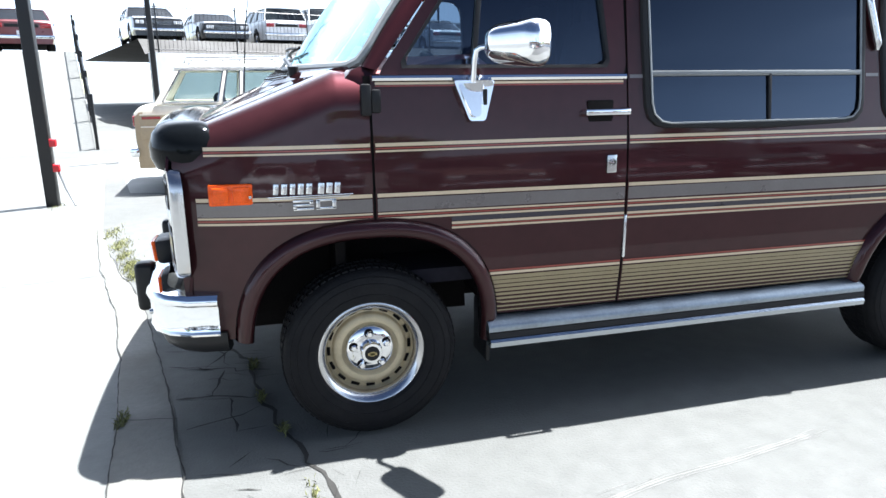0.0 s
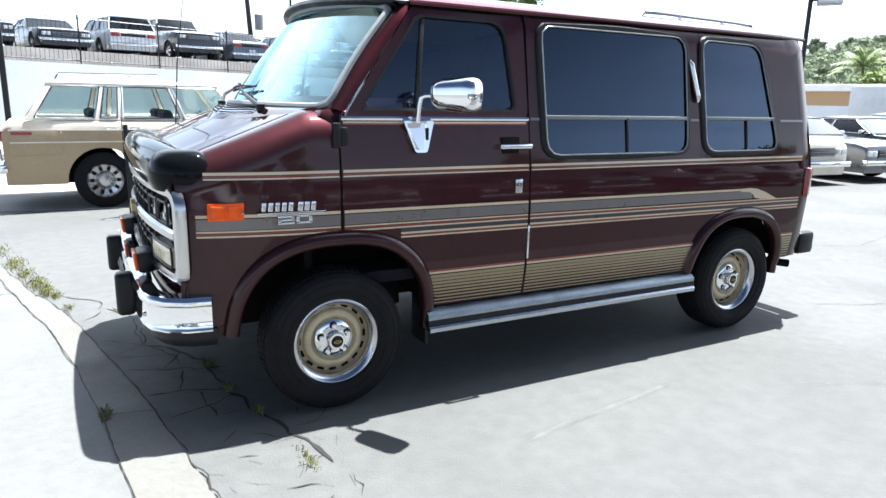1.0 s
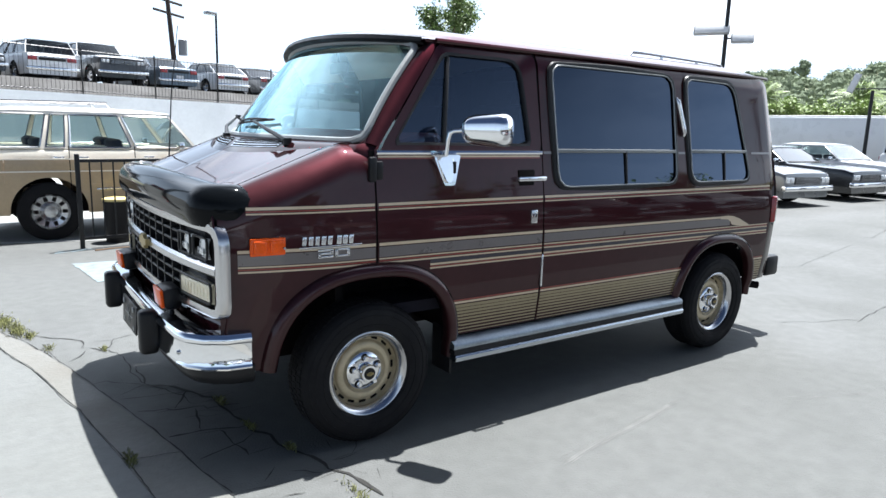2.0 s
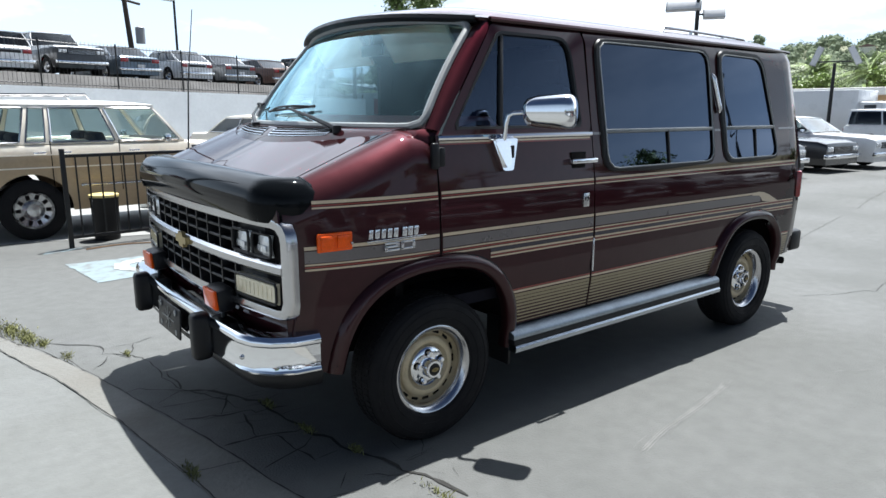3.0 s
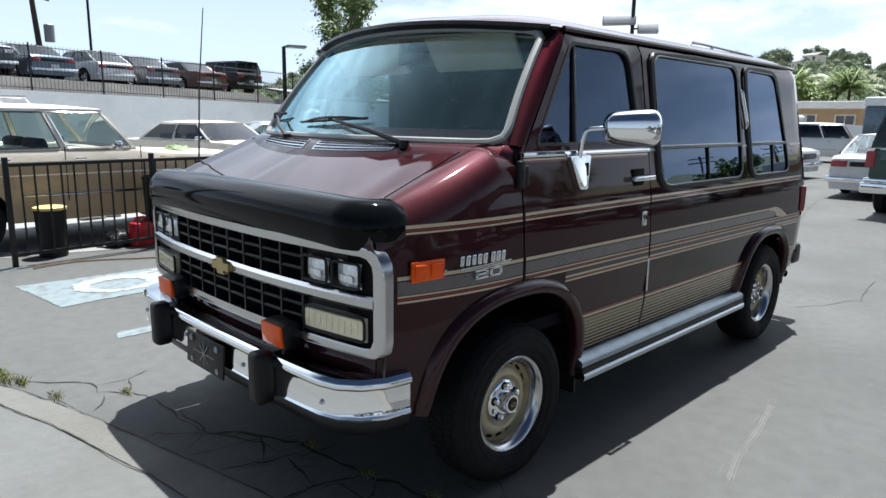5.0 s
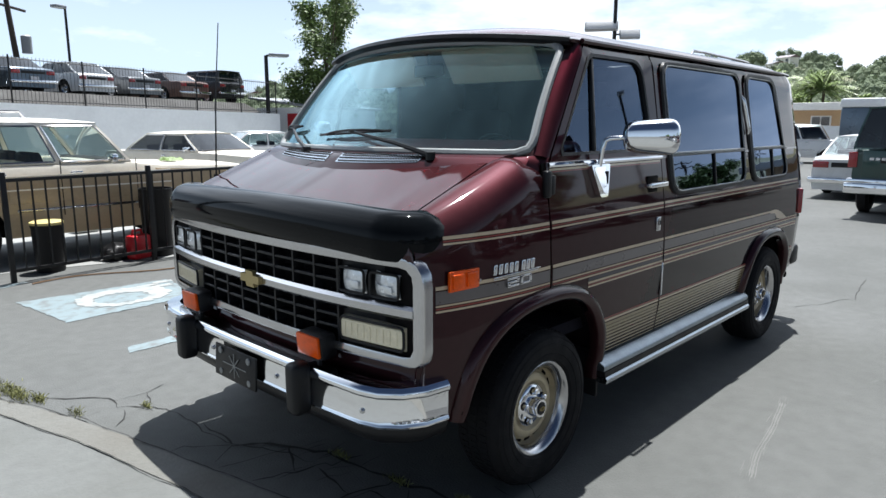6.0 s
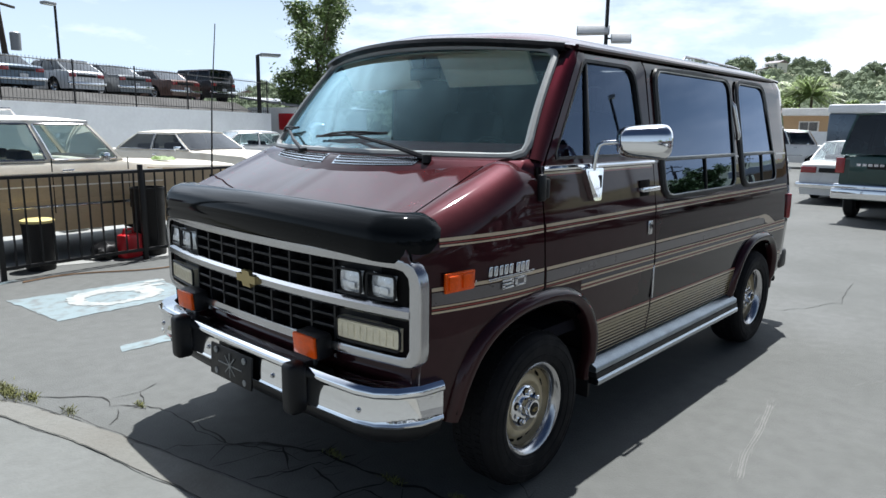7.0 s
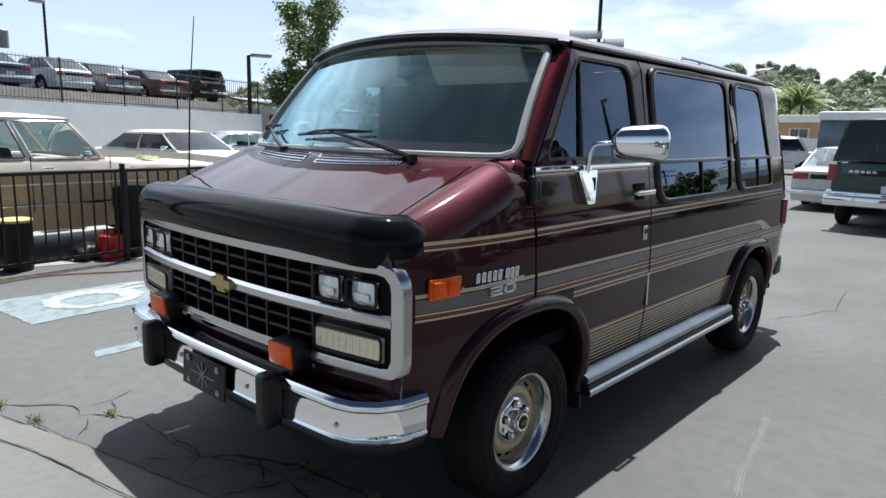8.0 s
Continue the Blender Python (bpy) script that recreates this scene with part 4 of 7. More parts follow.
# black lattice
bm = bmesh.new()
HALF_G = 0.555
for z in (0.783, 0.831, 0.976, 1.024):
    face_bar(bm, CY - HALF_G, CY + HALF_G, z - 0.006, z + 0.006, -0.010, -0.060)
for k in range(9):
    y = CY - HALF_G + 2 * HALF_G * k / 8
    for z0, z1 in ((GB + 0.04, 0.880), (0.927, GT - 0.042)):
        box(bm, (face_x(y) + 0.034, y, (z0 + z1) / 2), (0.052, 0.011, z1 - z0))
part("grille_lattice", bm, M["black"], surround, "black plastic lattice", smooth=False)
for s in (-1, 1):
    yc = CY + s * 0.735
    bm = bmesh.new()
    for z0, z1 in ((GB + 0.04, 0.879), (0.928, GT - 0.042)):
        y0, y1 = CY + s * 0.56, CY + s * 0.925
        n = 10
        surf(bm, [[(face_x(y0 + (y1 - y0) * k / n) + 0.028, y0 + (y1 - y0) * k / n, z) for k in range(n + 1)] for z in (z0, z1)])
    pod = part("lamp_pod", thick(bm, 0.01), M["black"], surround)
    for y, z, w, h, m, nm, lb in ((CY + s * 0.650, 0.995, 0.132, 0.092, "lamp_lens", "headlamp", "clear rectangular headlamp"), (CY + s * 0.812, 0.995, 0.132, 0.092, "lamp_lens", "headlamp", "clear rectangular headlamp"), (CY + s * 0.745, 0.800, 0.310, 0.090, "park_lens", "parking_lamp", "yellowed parking lamp")):
        ang = -s * 0.11 * (abs(y - CY) / 0.8)
        bm = bmesh.new()
        if nm == "headlamp":
            surf(bm, [[(face_x(y) - 0.004 + 0.010 * (2 * i / 14 - 1) ** 2 + 0.008 * (2 * j / 10 - 1) ** 2 - 0.0012 * (i % 2), y + w / 2 * (2 * i / 14 - 1), z + h / 2 * (2 * j / 10 - 1)) for i in range(15)] for j in range(11)])
            lamp = part(nm, thick(bm, 0.006), M[m], surround, lb)
        else:
            face_bar(bm, y - w / 2, y + w / 2, z - h / 2, z + h / 2, 0.012, -0.03, 8)
            lamp = part(nm, bm, M[m], surround, lb)
        bm = bmesh.new()
        for k in range(9):
            q = (k + 0.5) / 9
            yy = y - w / 2 + 0.012 + (w - 0.024) * q
            face_bar(bm, yy - 0.0012, yy + 0.0012, z - h / 2 + 0.010, z + h / 2 - 0.010, 0.0140, -0.03, 2)
        if nm == "headlamp":
            bm.free()
            bm = bmesh.new()
            box(bm, (face_x(y) - 0.0075, y, z - h * 0.16), (0.004, w * 0.62, h * 0.30), 0.0015)
            part("lens_panel", bm, M[m], lamp)
        else:
            part("lens_rib", bm, M[m], lamp)
        rim = resample(rounded([(y - w / 2, z - h / 2), (y + w / 2, z - h / 2), (y + w / 2, z + h / 2), (y - w / 2, z + h / 2)], 0.014, 4), 40)
        bm = bmesh.new()
        tube(bm, [(face_x(py) - 0.010, py, pz) for py, pz in rim], 0.006, 6, closed=True)
        part("lamp_rim", bm, M["black"], lamp)
# gold emblem on the centre bar
bm = bmesh.new()
emb = [(a * 1.0, b * 0.80) for a, b in [(-0.075, -0.022), (-0.030, -0.022), (-0.036, -0.045), (0.026, -0.045), (0.032, -0.022), (0.075, -0.022), (0.075, 0.022), (0.030, 0.022), (0.036, 0.045), (-0.026, 0.045), (-0.032, 0.022), (-0.075, 0.022)]]
prism(bm, emb, (lambda a, b: (-0.812, CY + a, 0.905 + b), lambda a, b: (-0.832, CY + a, 0.905 + b)))
part("emblem", bm, M["gold"], surround, "plain gold emblem", smooth=False)

# smoked deflector across the bonnet's leading edge
def deflector_path():
    """Plan line of the deflector: across the nose, round both corners, a little way back; with a height factor."""
    r, half, out = 0.105, 0.775, []
    for k in range(5):
        t = k / 4
        out.append((Vector((-0.545 - 0.07 * t, -half - r, 0)), Vector((0, -1, 0)), 0.62 + 0.38 * math.sin(t * math.pi / 2)))
    for k in range(1, 9):
        a = math.pi / 2 * k / 9
        out.append((Vector((-0.615 - r * math.sin(a), -half - r * math.cos(a), 0)), Vector((-math.sin(a), -math.cos(a), 0)), 1.0))
    for k in range(25):
        u = -1 + k / 24
        out.append((Vector((-0.720 - 0.028 * (1 - u * u), half * u, 0)), Vector((-1, 0.07 * u, 0)).normalized(), 1.0))
    return out + [(Vector((p.x, -p.y, 0)), Vector((n.x, -n.y, 0)), f) for p, n, f in reversed(out[:-1])]


bm = bmesh.new()
prof = [(-0.10, 0.034), (-0.05, 0.054), (0.0, 0.057), (0.042, 0.040), (0.068, 0.008), (0.081, -0.034), (0.080, -0.078), (0.064, -0.116)]
rows = []
for p, n, f in deflector_path():
    zc = 1.212 + 0.016 * (1 - min(abs(p.y) / 0.88, 1) ** 2) - 0.040 * (1 - f)
    rows.append([(p.x + n.x * o * f, CY + p.y + n.y * (o if o > 0 else o * f), zc + (dz if dz > 0 else dz * (1.0 + 0.06 * min(abs(p.y) / 0.88, 1) ** 6)) * f) for o, dz in prof])
surf(bm, rows)
part("bonnet_deflector", thick(bm, 0.006), M["bug"], van, "smoked black bonnet deflector")

# ---- front bumper ----
def bumper_path(z, inset=0.0, half=0.985):
    pts = []
    for k in range(41):
        u = -1 + k / 20
        a = abs(u)
        w = max(0, (a - 0.80) / 0.20)
        x = -0.875 + 0.045 * a ** 3 + 0.235 * w ** 1.8 + inset
        pts.append((x, CY + half * (min(a, 0.80) + 0.2 * math.sin(w * math.pi / 2) * 1.0) * (1 if u >= 0 else -1), z))
    out = []
    for i, p in enumerate(pts):
        a, b = Vector(pts[max(i - 1, 0)]), Vector(pts[min(i + 1, 40)])
        d = (b - a).normalized()
        out.append((p, Vector((-d.y, d.x, 0))))
    return out


bm = bmesh.new()
sweep(bm, bumper_path(0.555), [(-0.060, -0.080), (0.000, -0.083), (0.011, -0.079), (0.014, -0.071), (0.011, -0.064), (0.008, -0.058), (0.008, 0.030), (0.010, 0.037), (0.017, 0.042), (0.020, 0.052), (0.017, 0.066), (0.004, 0.079), (-0.060, 0.082)])
bumper = part("front_bumper", bm, M["chrome"], van, "chrome front bumper")
bm = bmesh.new()
sweep(bm, bumper_path(0.445, 0.022, 0.960), [(-0.10, -0.060), (-0.03, -0.058), (-0.004, -0.035), (0.008, 0.0), (0.004, 0.030), (-0.05, 0.032)])
part("lower_valance", bm, M["black"], bumper)
for y in (CY - 0.475, CY + 0.475):
    bm = bmesh.new()
    box(bm, (-0.915, y, 0.550), (0.085, 0.080, 0.215), 0.024, seg=3)
    part("bumper_guard", bm, M["black"], bumper, "black rubber bumper guard")
for y in (CY - 0.80, CY + 0.80, CY - 0.27, CY + 0.27):
    bm = lathe(bmesh.new(), [(0.0, -0.008), (0.007, -0.007), (0.011, -0.002), (0.011, 0.006)], 12, Matrix.Translation((-0.884 + (0.026 if abs(y - CY) > 0.6 else 0), y, 0.535)) @ Euler((0, 0, radians(-90))).to_matrix().to_4x4())
    part("bumper_bolt", bm, M["dull_chrome"], bumper)
# show plate: black with a plain pattern
plate = part("show_plate", new_box((-0.905, CY + 0.03, 0.508), (0.010, 0.350, 0.150), 0.004, Euler((0, 0.06, 0)).to_matrix()), M["black"], bumper, "black show plate with a plain grey pattern")
for k in range(4):
    bm = new_box((-0.912 - 0.0003 * k, CY + 0.03, 0.508), (0.003, 0.200 if k == 0 else 0.115, 0.005), 0.0, Euler((math.pi * k / 4, 0, 0)).to_matrix())
    part("plate_ray", bm, M["trim_grey"], plate, smooth=False)
for dy, dz in ((-0.12, 0.05), (0.12, 0.05), (-0.12, -0.05), (0.12, -0.05)):
    bm = lathe(bmesh.new(), [(0.0, -0.003), (0.014, -0.003), (0.016, 0.002)], 14, Matrix.Translation((-0.912, CY + 0.03 + dy, 0.508 + dz)) @ Euler((0, 0, radians(-90))).to_matrix().to_4x4())
    part("plate_bolt", bm, M["trim_grey"], plate)
# amber driving lamps on the bumper
for y in (CY - 0.475, CY + 0.525):
    hous = part("driving_lamp", new_box((-0.815, y, 0.712), (0.085, 0.165, 0.108), 0.022, Euler((0, -0.08, 0)).to_matrix()), M["black"], van, "amber driving lamp in a black housing")
    part("lens", new_box((-0.860, y, 0.714), (0.016, 0.142, 0.088), 0.006, Euler((0, -0.08, 0)).to_matrix()), M["amber"], hous, "amber ribbed lens")
    bm = bmesh.new()
    tube(bm, [(-0.80, y, 0.60), (-0.81, y, 0.67)], 0.012, 6)
    part("lamp_foot", bm, M["black"], hous)

# ---- rear bumper, step boards, exhaust ----
bm = bmesh.new()
box(bm, (3.645, CY, 0.530), (0.10, 1.86, 0.135), 0.02)
part("rear_bumper", bm, M["chrome"], van)
for s in (-1, 1):
    part("bumper_end", new_box((3.60, CY + s * 0.955, 0.530), (0.17, 0.085, 0.165), 0.03), M["black"], van, "black rubber bumper end")
    y_b = CY + s * 1.0
    def board(prof, x0, x1, mt, nm, lab=""):
        bm = bmesh.new()
        rows = [[(x0 + (x1 - x0) * k / 20, y_b + s * o, z) for o, z in prof] for k in range(21)]
        vs = surf(bm, rows, close_v=True)
        bm.faces.new(vs[0])
        bm.faces.new(list(reversed(vs[-1])))
        return part(nm, bm, mt, van, lab)
    board([(-0.03, 0.450), (0.000, 0.447), (0.052, 0.422), (0.058, 0.412), (0.056, 0.392), (-0.03, 0.390)], 0.452, 2.375, M["step_alu"], "step_board", "dull aluminium running board")
    board([(-0.03, 0.389), (0.060, 0.389), (0.064, 0.366), (-0.03, 0.364)], 0.452, 2.375, M["black"], "step_rubber")
    board([(-0.03, 0.363), (0.064, 0.362), (0.072, 0.352), (0.068, 0.330), (-0.03, 0.326)], 0.456, 2.372, M["alu"], "step_lip", "bright lip of the running board")
    # dark strip painted in for the shade between rocker and step board
    board([(-0.05, 0.475), (-0.012, 0.475), (-0.012, 0.420), (-0.05, 0.420)], 0.44, 2.39, M["under"], "rocker_shadow_gap")
    # mud flap behind the front wheel
    bm = new_box((0.462, CY + s * 0.93, 0.37), (0.018, 0.17, 0.24), 0.006)
    part("mud_flap", bm, M["black"], van)
bm = bmesh.new()
tube(bm, [(3.0, -0.72, 0.42), (3.3, -0.80, 0.40), (3.45, -0.92, 0.385)], 0.028, 10)
part("exhaust_pipe", bm, M["under"], van)


# ---- wheels ----
def wheel(cx, cy, cz, s):
    root = Matrix.Translation((cx, cy, cz)) @ Matrix.Diagonal((1, s, 1, 1))
    R = 0.348
    bm = lathe(bmesh.new(), [(0.205, -0.085), (0.222, -0.108), (0.270, -0.117), (0.318, -0.112), (0.336, -0.098), (R - 0.004, -0.080), (R, -0.05), (R, 0.05), (R - 0.004, 0.080), (0.336, 0.098), (0.318, 0.112), (0.270, 0.117), (0.222, 0.108), (0.205, 0.085)], 72, root)
    tyre = part("tyre", bm, M["tyre"], van, "black all-season tyre")
    bm = bmesh.new()
    for k in range(72):
        for row, (y0, off) in enumerate(((-0.050, 0.0), (0.0, 0.5), (0.050, 0.0))):
            a = 2 * math.pi * (k + off) / 72
            m = root @ Matrix.Rotation(-a, 4, "Y") @ Matrix.Translation((R + 0.001, y0, 0))
            r = bmesh.ops.create_cube(bm, size=1)["verts"]
            bmesh.ops.transform(bm, matrix=m @ Matrix.Diagonal((0.006, 0.034, 0.021, 1)), verts=r)
    part("tread", bm, M["tyre"], tyre, smooth=False, kind="stuff")
    bm = bmesh.new()
    for r in (0.252, 0.296, 0.322):
        yy = lerp_table([(0.222, 0.108), (0.270, 0.117), (0.318, 0.112), (0.345, 0.098)], r)
        lathe(bm, [(r - 0.003, yy - 0.002), (r, yy + 0.0025), (r + 0.003, yy - 0.002)], 72, root)
    part("sidewall_rib", bm, M["tyre"], tyre)
    # steel wheel: deep dish with slots round its edge
    bm = lathe(bmesh.new(), [(0.190, 0.080), (0.186, 0.060), (0.180, 0.030), (0.172, 0.018), (0.160, 0.020), (0.154, 0.022), (0.150, 0.034), (0.144, 0.040), (0.128, 0.047), (0.116, 0.044), (0.108, 0.030), (0.092, 0.020), (0.070, 0.020), (0.0, 0.020)], 64, root)
    disc = part("wheel_disc", bm, M["wheel_tan"], tyre, "tan painted steel wheel")
    slot = None
    for k in range(16):
        a = 2 * math.pi * k / 16
        m = root @ Matrix.Rotation(-a, 4, "Y") @ Matrix.Translation((0.1655, 0.0205, 0)) @ Matrix.Rotation(-0.35, 4, "Z")
        if slot is None:
            slot = part("wheel_slot", new_box((0, 0, 0), (0.013, 0.006, 0.036), 0.002), M["under"], tyre, smooth=False)
            ob = slot
        else:
            ob = new("wheel_slot", slot.data)
            ob.parent = tyre
        ob.matrix_basis = m
    bm = lathe(bmesh.new(), [(0.176, 0.050), (0.180, 0.070), (0.188, 0.084), (0.198, 0.094), (0.208, 0.098), (0.214, 0.096), (0.216, 0.088)], 72, root)
    part("trim_ring", bm, M["dull_chrome"], tyre, "chrome trim ring")
    bm = lathe(bmesh.new(), [(0.096, 0.024), (0.096, 0.040), (0.090, 0.046), (0.060, 0.050), (0.044, 0.052)], 48, root)
    lathe(bm, [(0.046, 0.050), (0.044, 0.085), (0.040, 0.094), (0.0, 0.096)], 32, root)
    part("hub_cap", bm, M["chrome"], tyre, "chrome hub cap")
    bm = lathe(bmesh.new(), [(0.030, 0.0966), (0.028, 0.0985), (0.0, 0.0988)], 24, root)
    part("cap_disc", bm, M["black"], tyre)
    bm = bmesh.new()
    box(bm, (0, 0.1, 0), (0.036, 0.004, 0.010))
    box(bm, (0, 0.1, 0), (0.018, 0.004, 0.018))
    bmesh.ops.transform(bm, matrix=root, verts=bm.verts[:])
    part("cap_emblem", bm, M["gold"], tyre, smooth=False)
    for k in range(5):
        a = 2 * math.pi * (k + 0.3) / 5
        m = root @ Matrix.Translation((0.070 * math.cos(a), 0.046, 0.070 * math.sin(a)))
        bm = lathe(bmesh.new(), [(0.015, 0.0), (0.014, 0.022), (0.010, 0.026), (0.0, 0.026)], 6, m)
        part("wheel_nut", bm, M["chrome"], tyre, smooth=False)
        b2 = lathe(bmesh.new(), [(0.019, 0.0005), (0.019, 0.0045), (0.0, 0.0045)], 16, root @ Matrix.Translation((0.070 * math.cos(a), 0.046, 0.070 * math.sin(a))))
        part("nut_seat", b2, M["under"], tyre)


for x in (0.0 - 0.03, 2.794):
    for s in (-1, 1):
        wheel(x, CY + s * 0.932, 0.348, s)

# ---- cabin ----
bm = bmesh.new()
rows = []
for i in range(8):
    v = i / 7
    rows.append([(edge_curve(-1 + j / 8, 0.06, 0.235) + 0.55 * v, CY + 0.84 * (-1 + j / 8), 1.430 + 0.075 * min(v / 0.6, 1) - (0.20 * max(0, v - 0.8) / 0.2)) for j in range(17)])
surf(bm, rows)
part("dashboard", thick(bm, 0.02), M["dash"], van, "maroon vinyl dashboard")
part("dash_paper", new_box((0.02, CY + 0.30, 1.462), (0.10, 0.18, 0.012), 0.002, Euler((0, 0.1, 0.2)).to_matrix()), M["paper"], van)
bm = bmesh.new()
c = Vector((0.44, CY - 0.42, 1.36))
rot = Euler((0, radians(-28), 0)).to_matrix()
tube(bm, [c + rot @ Vector((0, 0.185 * math.cos(2 * math.pi * k / 32), 0.185 * math.sin(2 * math.pi * k / 32))) for k in range(32)], 0.013, 8, closed=True)
for a in (0.5, 2.64, 4.71):
    tube(bm, [c, c + rot @ Vector((0.0, 0.18 * math.cos(a), 0.18 * math.sin(a)))], 0.012, 6)
lathe(bm, [(0.0, -0.03), (0.05, -0.02), (0.055, 0.02)], 20, Matrix.Translation(c) @ rot.to_4x4() @ Euler((0, 0, radians(90))).to_matrix().to_4x4())
tube(bm, [c, c + Vector((-0.35, 0, -0.18))], 0.025, 8)
part("steering_wheel", bm, M["black"], van)
for y in (CY - 0.42, CY + 0.42):
    bm = new_box((0.90, y, 1.02), (0.52, 0.50, 0.16), 0.06)
    box(bm, (1.16, y, 1.36), (0.16, 0.50, 0.66), 0.07, Euler((0, radians(14), 0)).to_matrix())
    box(bm, (1.24, y, 1.74), (0.10, 0.28, 0.18), 0.045, Euler((0, radians(14), 0)).to_matrix())
    box(bm, (0.92, y, 0.80), (0.40, 0.36, 0.40), 0.03)
    part("captain_seat", bm, M["seat"], van, "dark cloth captain's seat")
for s in (-1, 1):
    part("sun_visor", new_box((0.34, CY + s * 0.40, 1.880), (0.025, 0.58, 0.20), 0.010, Euler((0, radians(-32), 0)).to_matrix()), M["liner"], van, "pale folded sun visor")
bm = new_box((0.31, CY, 1.865), (0.025, 0.22, 0.065), 0.010)
tube(bm, [(0.30, CY, 1.95), (0.31, CY, 1.88)], 0.008, 6)
part("rear_view_mirror", bm, M["black"], van)
# partition of dark curtains behind the seats
bm = bmesh.new()
surf(bm, [[(1.62 + 0.02 * math.sin(j * 1.1), CY + 0.90 * (-1 + j / 20), z) for j in range(41)] for z in (0.55, 1.94)])
part("curtain", thick(bm, 0.01), M["seat"], van, "dark curtain behind the seats")
part("cabin_floor", new_box((0.85, CY, 0.62), (1.5, 1.85, 0.06)), M["seat"], van)
part("firewall", new_box((-0.12, CY, 0.98), (0.04, 1.75, 0.80)), M["under"], van)

# ---- wipers, aerial, roof rack ----
for foot, (ua, va), (ub, vb) in (((-0.245, CY - 0.555, 1.447), (0.32, 0.115), (-0.26, 0.165)), ((-0.270, CY + 0.330, 1.450), (0.975, 0.165), (0.66, 0.205))):
    foot = Vector(foot)
    um, vm = ua + (ub - ua) * 0.52, va + (vb - va) * 0.52
    head = ws(um, vm, 0.035)
    bm = bmesh.new()
    tube(bm, [foot, foot.lerp(head, 0.35) + Vector((-0.025, 0, 0.014)), head], [0.013, 0.010, 0.006], 6)
    lathe(bm, [(0.0, -0.02), (0.022, -0.015), (0.022, 0.02)], 12, Matrix.Translation(foot) @ Euler((radians(-90), 0, 0)).to_matrix().to_4x4())
    wip = part("wiper", bm, M["black"], van, "black windscreen wiper")
    bm = bmesh.new()
    tube(bm, [ws(ua + (ub - ua) * k / 8, va + (vb - va) * k / 8, 0.020) for k in range(9)], 0.007, 6)
    q = lambda t, o: ws(ua + (ub - ua) * t, va + (vb - va) * t, o)
    tube(bm, [q(0.12, 0.024), q(0.3, 0.040), q(0.52, 0.046), q(0.72, 0.040), q(0.9, 0.024)], 0.006, 6)
    part("wiper_blade", bm, M["black"], wip)
bm = bmesh.new()
tube(bm, [(-0.47, CY + 0.925, 1.245), (-0.468, CY + 0.93, 1.30)], 0.014, 8)
tube(bm, [(-0.468, CY + 0.93, 1.29), (-0.43, CY + 0.96, 1.7), (-0.36, CY + 1.01, 2.14)], [0.005, 0.004, 0.0025], 6)
part("aerial", bm, M["black"], van, "thin whip aerial")
for s in (-1, 1):
    bm = bmesh.new()
    y = CY + s * 0.655
    tube(bm, [(2.09, y, 2.015), (2.14, y, 2.062), (2.3, y, 2.066), (3.0, y, 2.055), (3.14, y, 2.050), (3.19, y, 2.005)], 0.010, 8)
    for x in (2.45, 2.85):
        tube(bm, [(x, y, 2.0), (x, y, 2.06)], 0.012, 6)
    part("roof_rail", bm, M["dull_chrome"], van, "low metal roof rail")

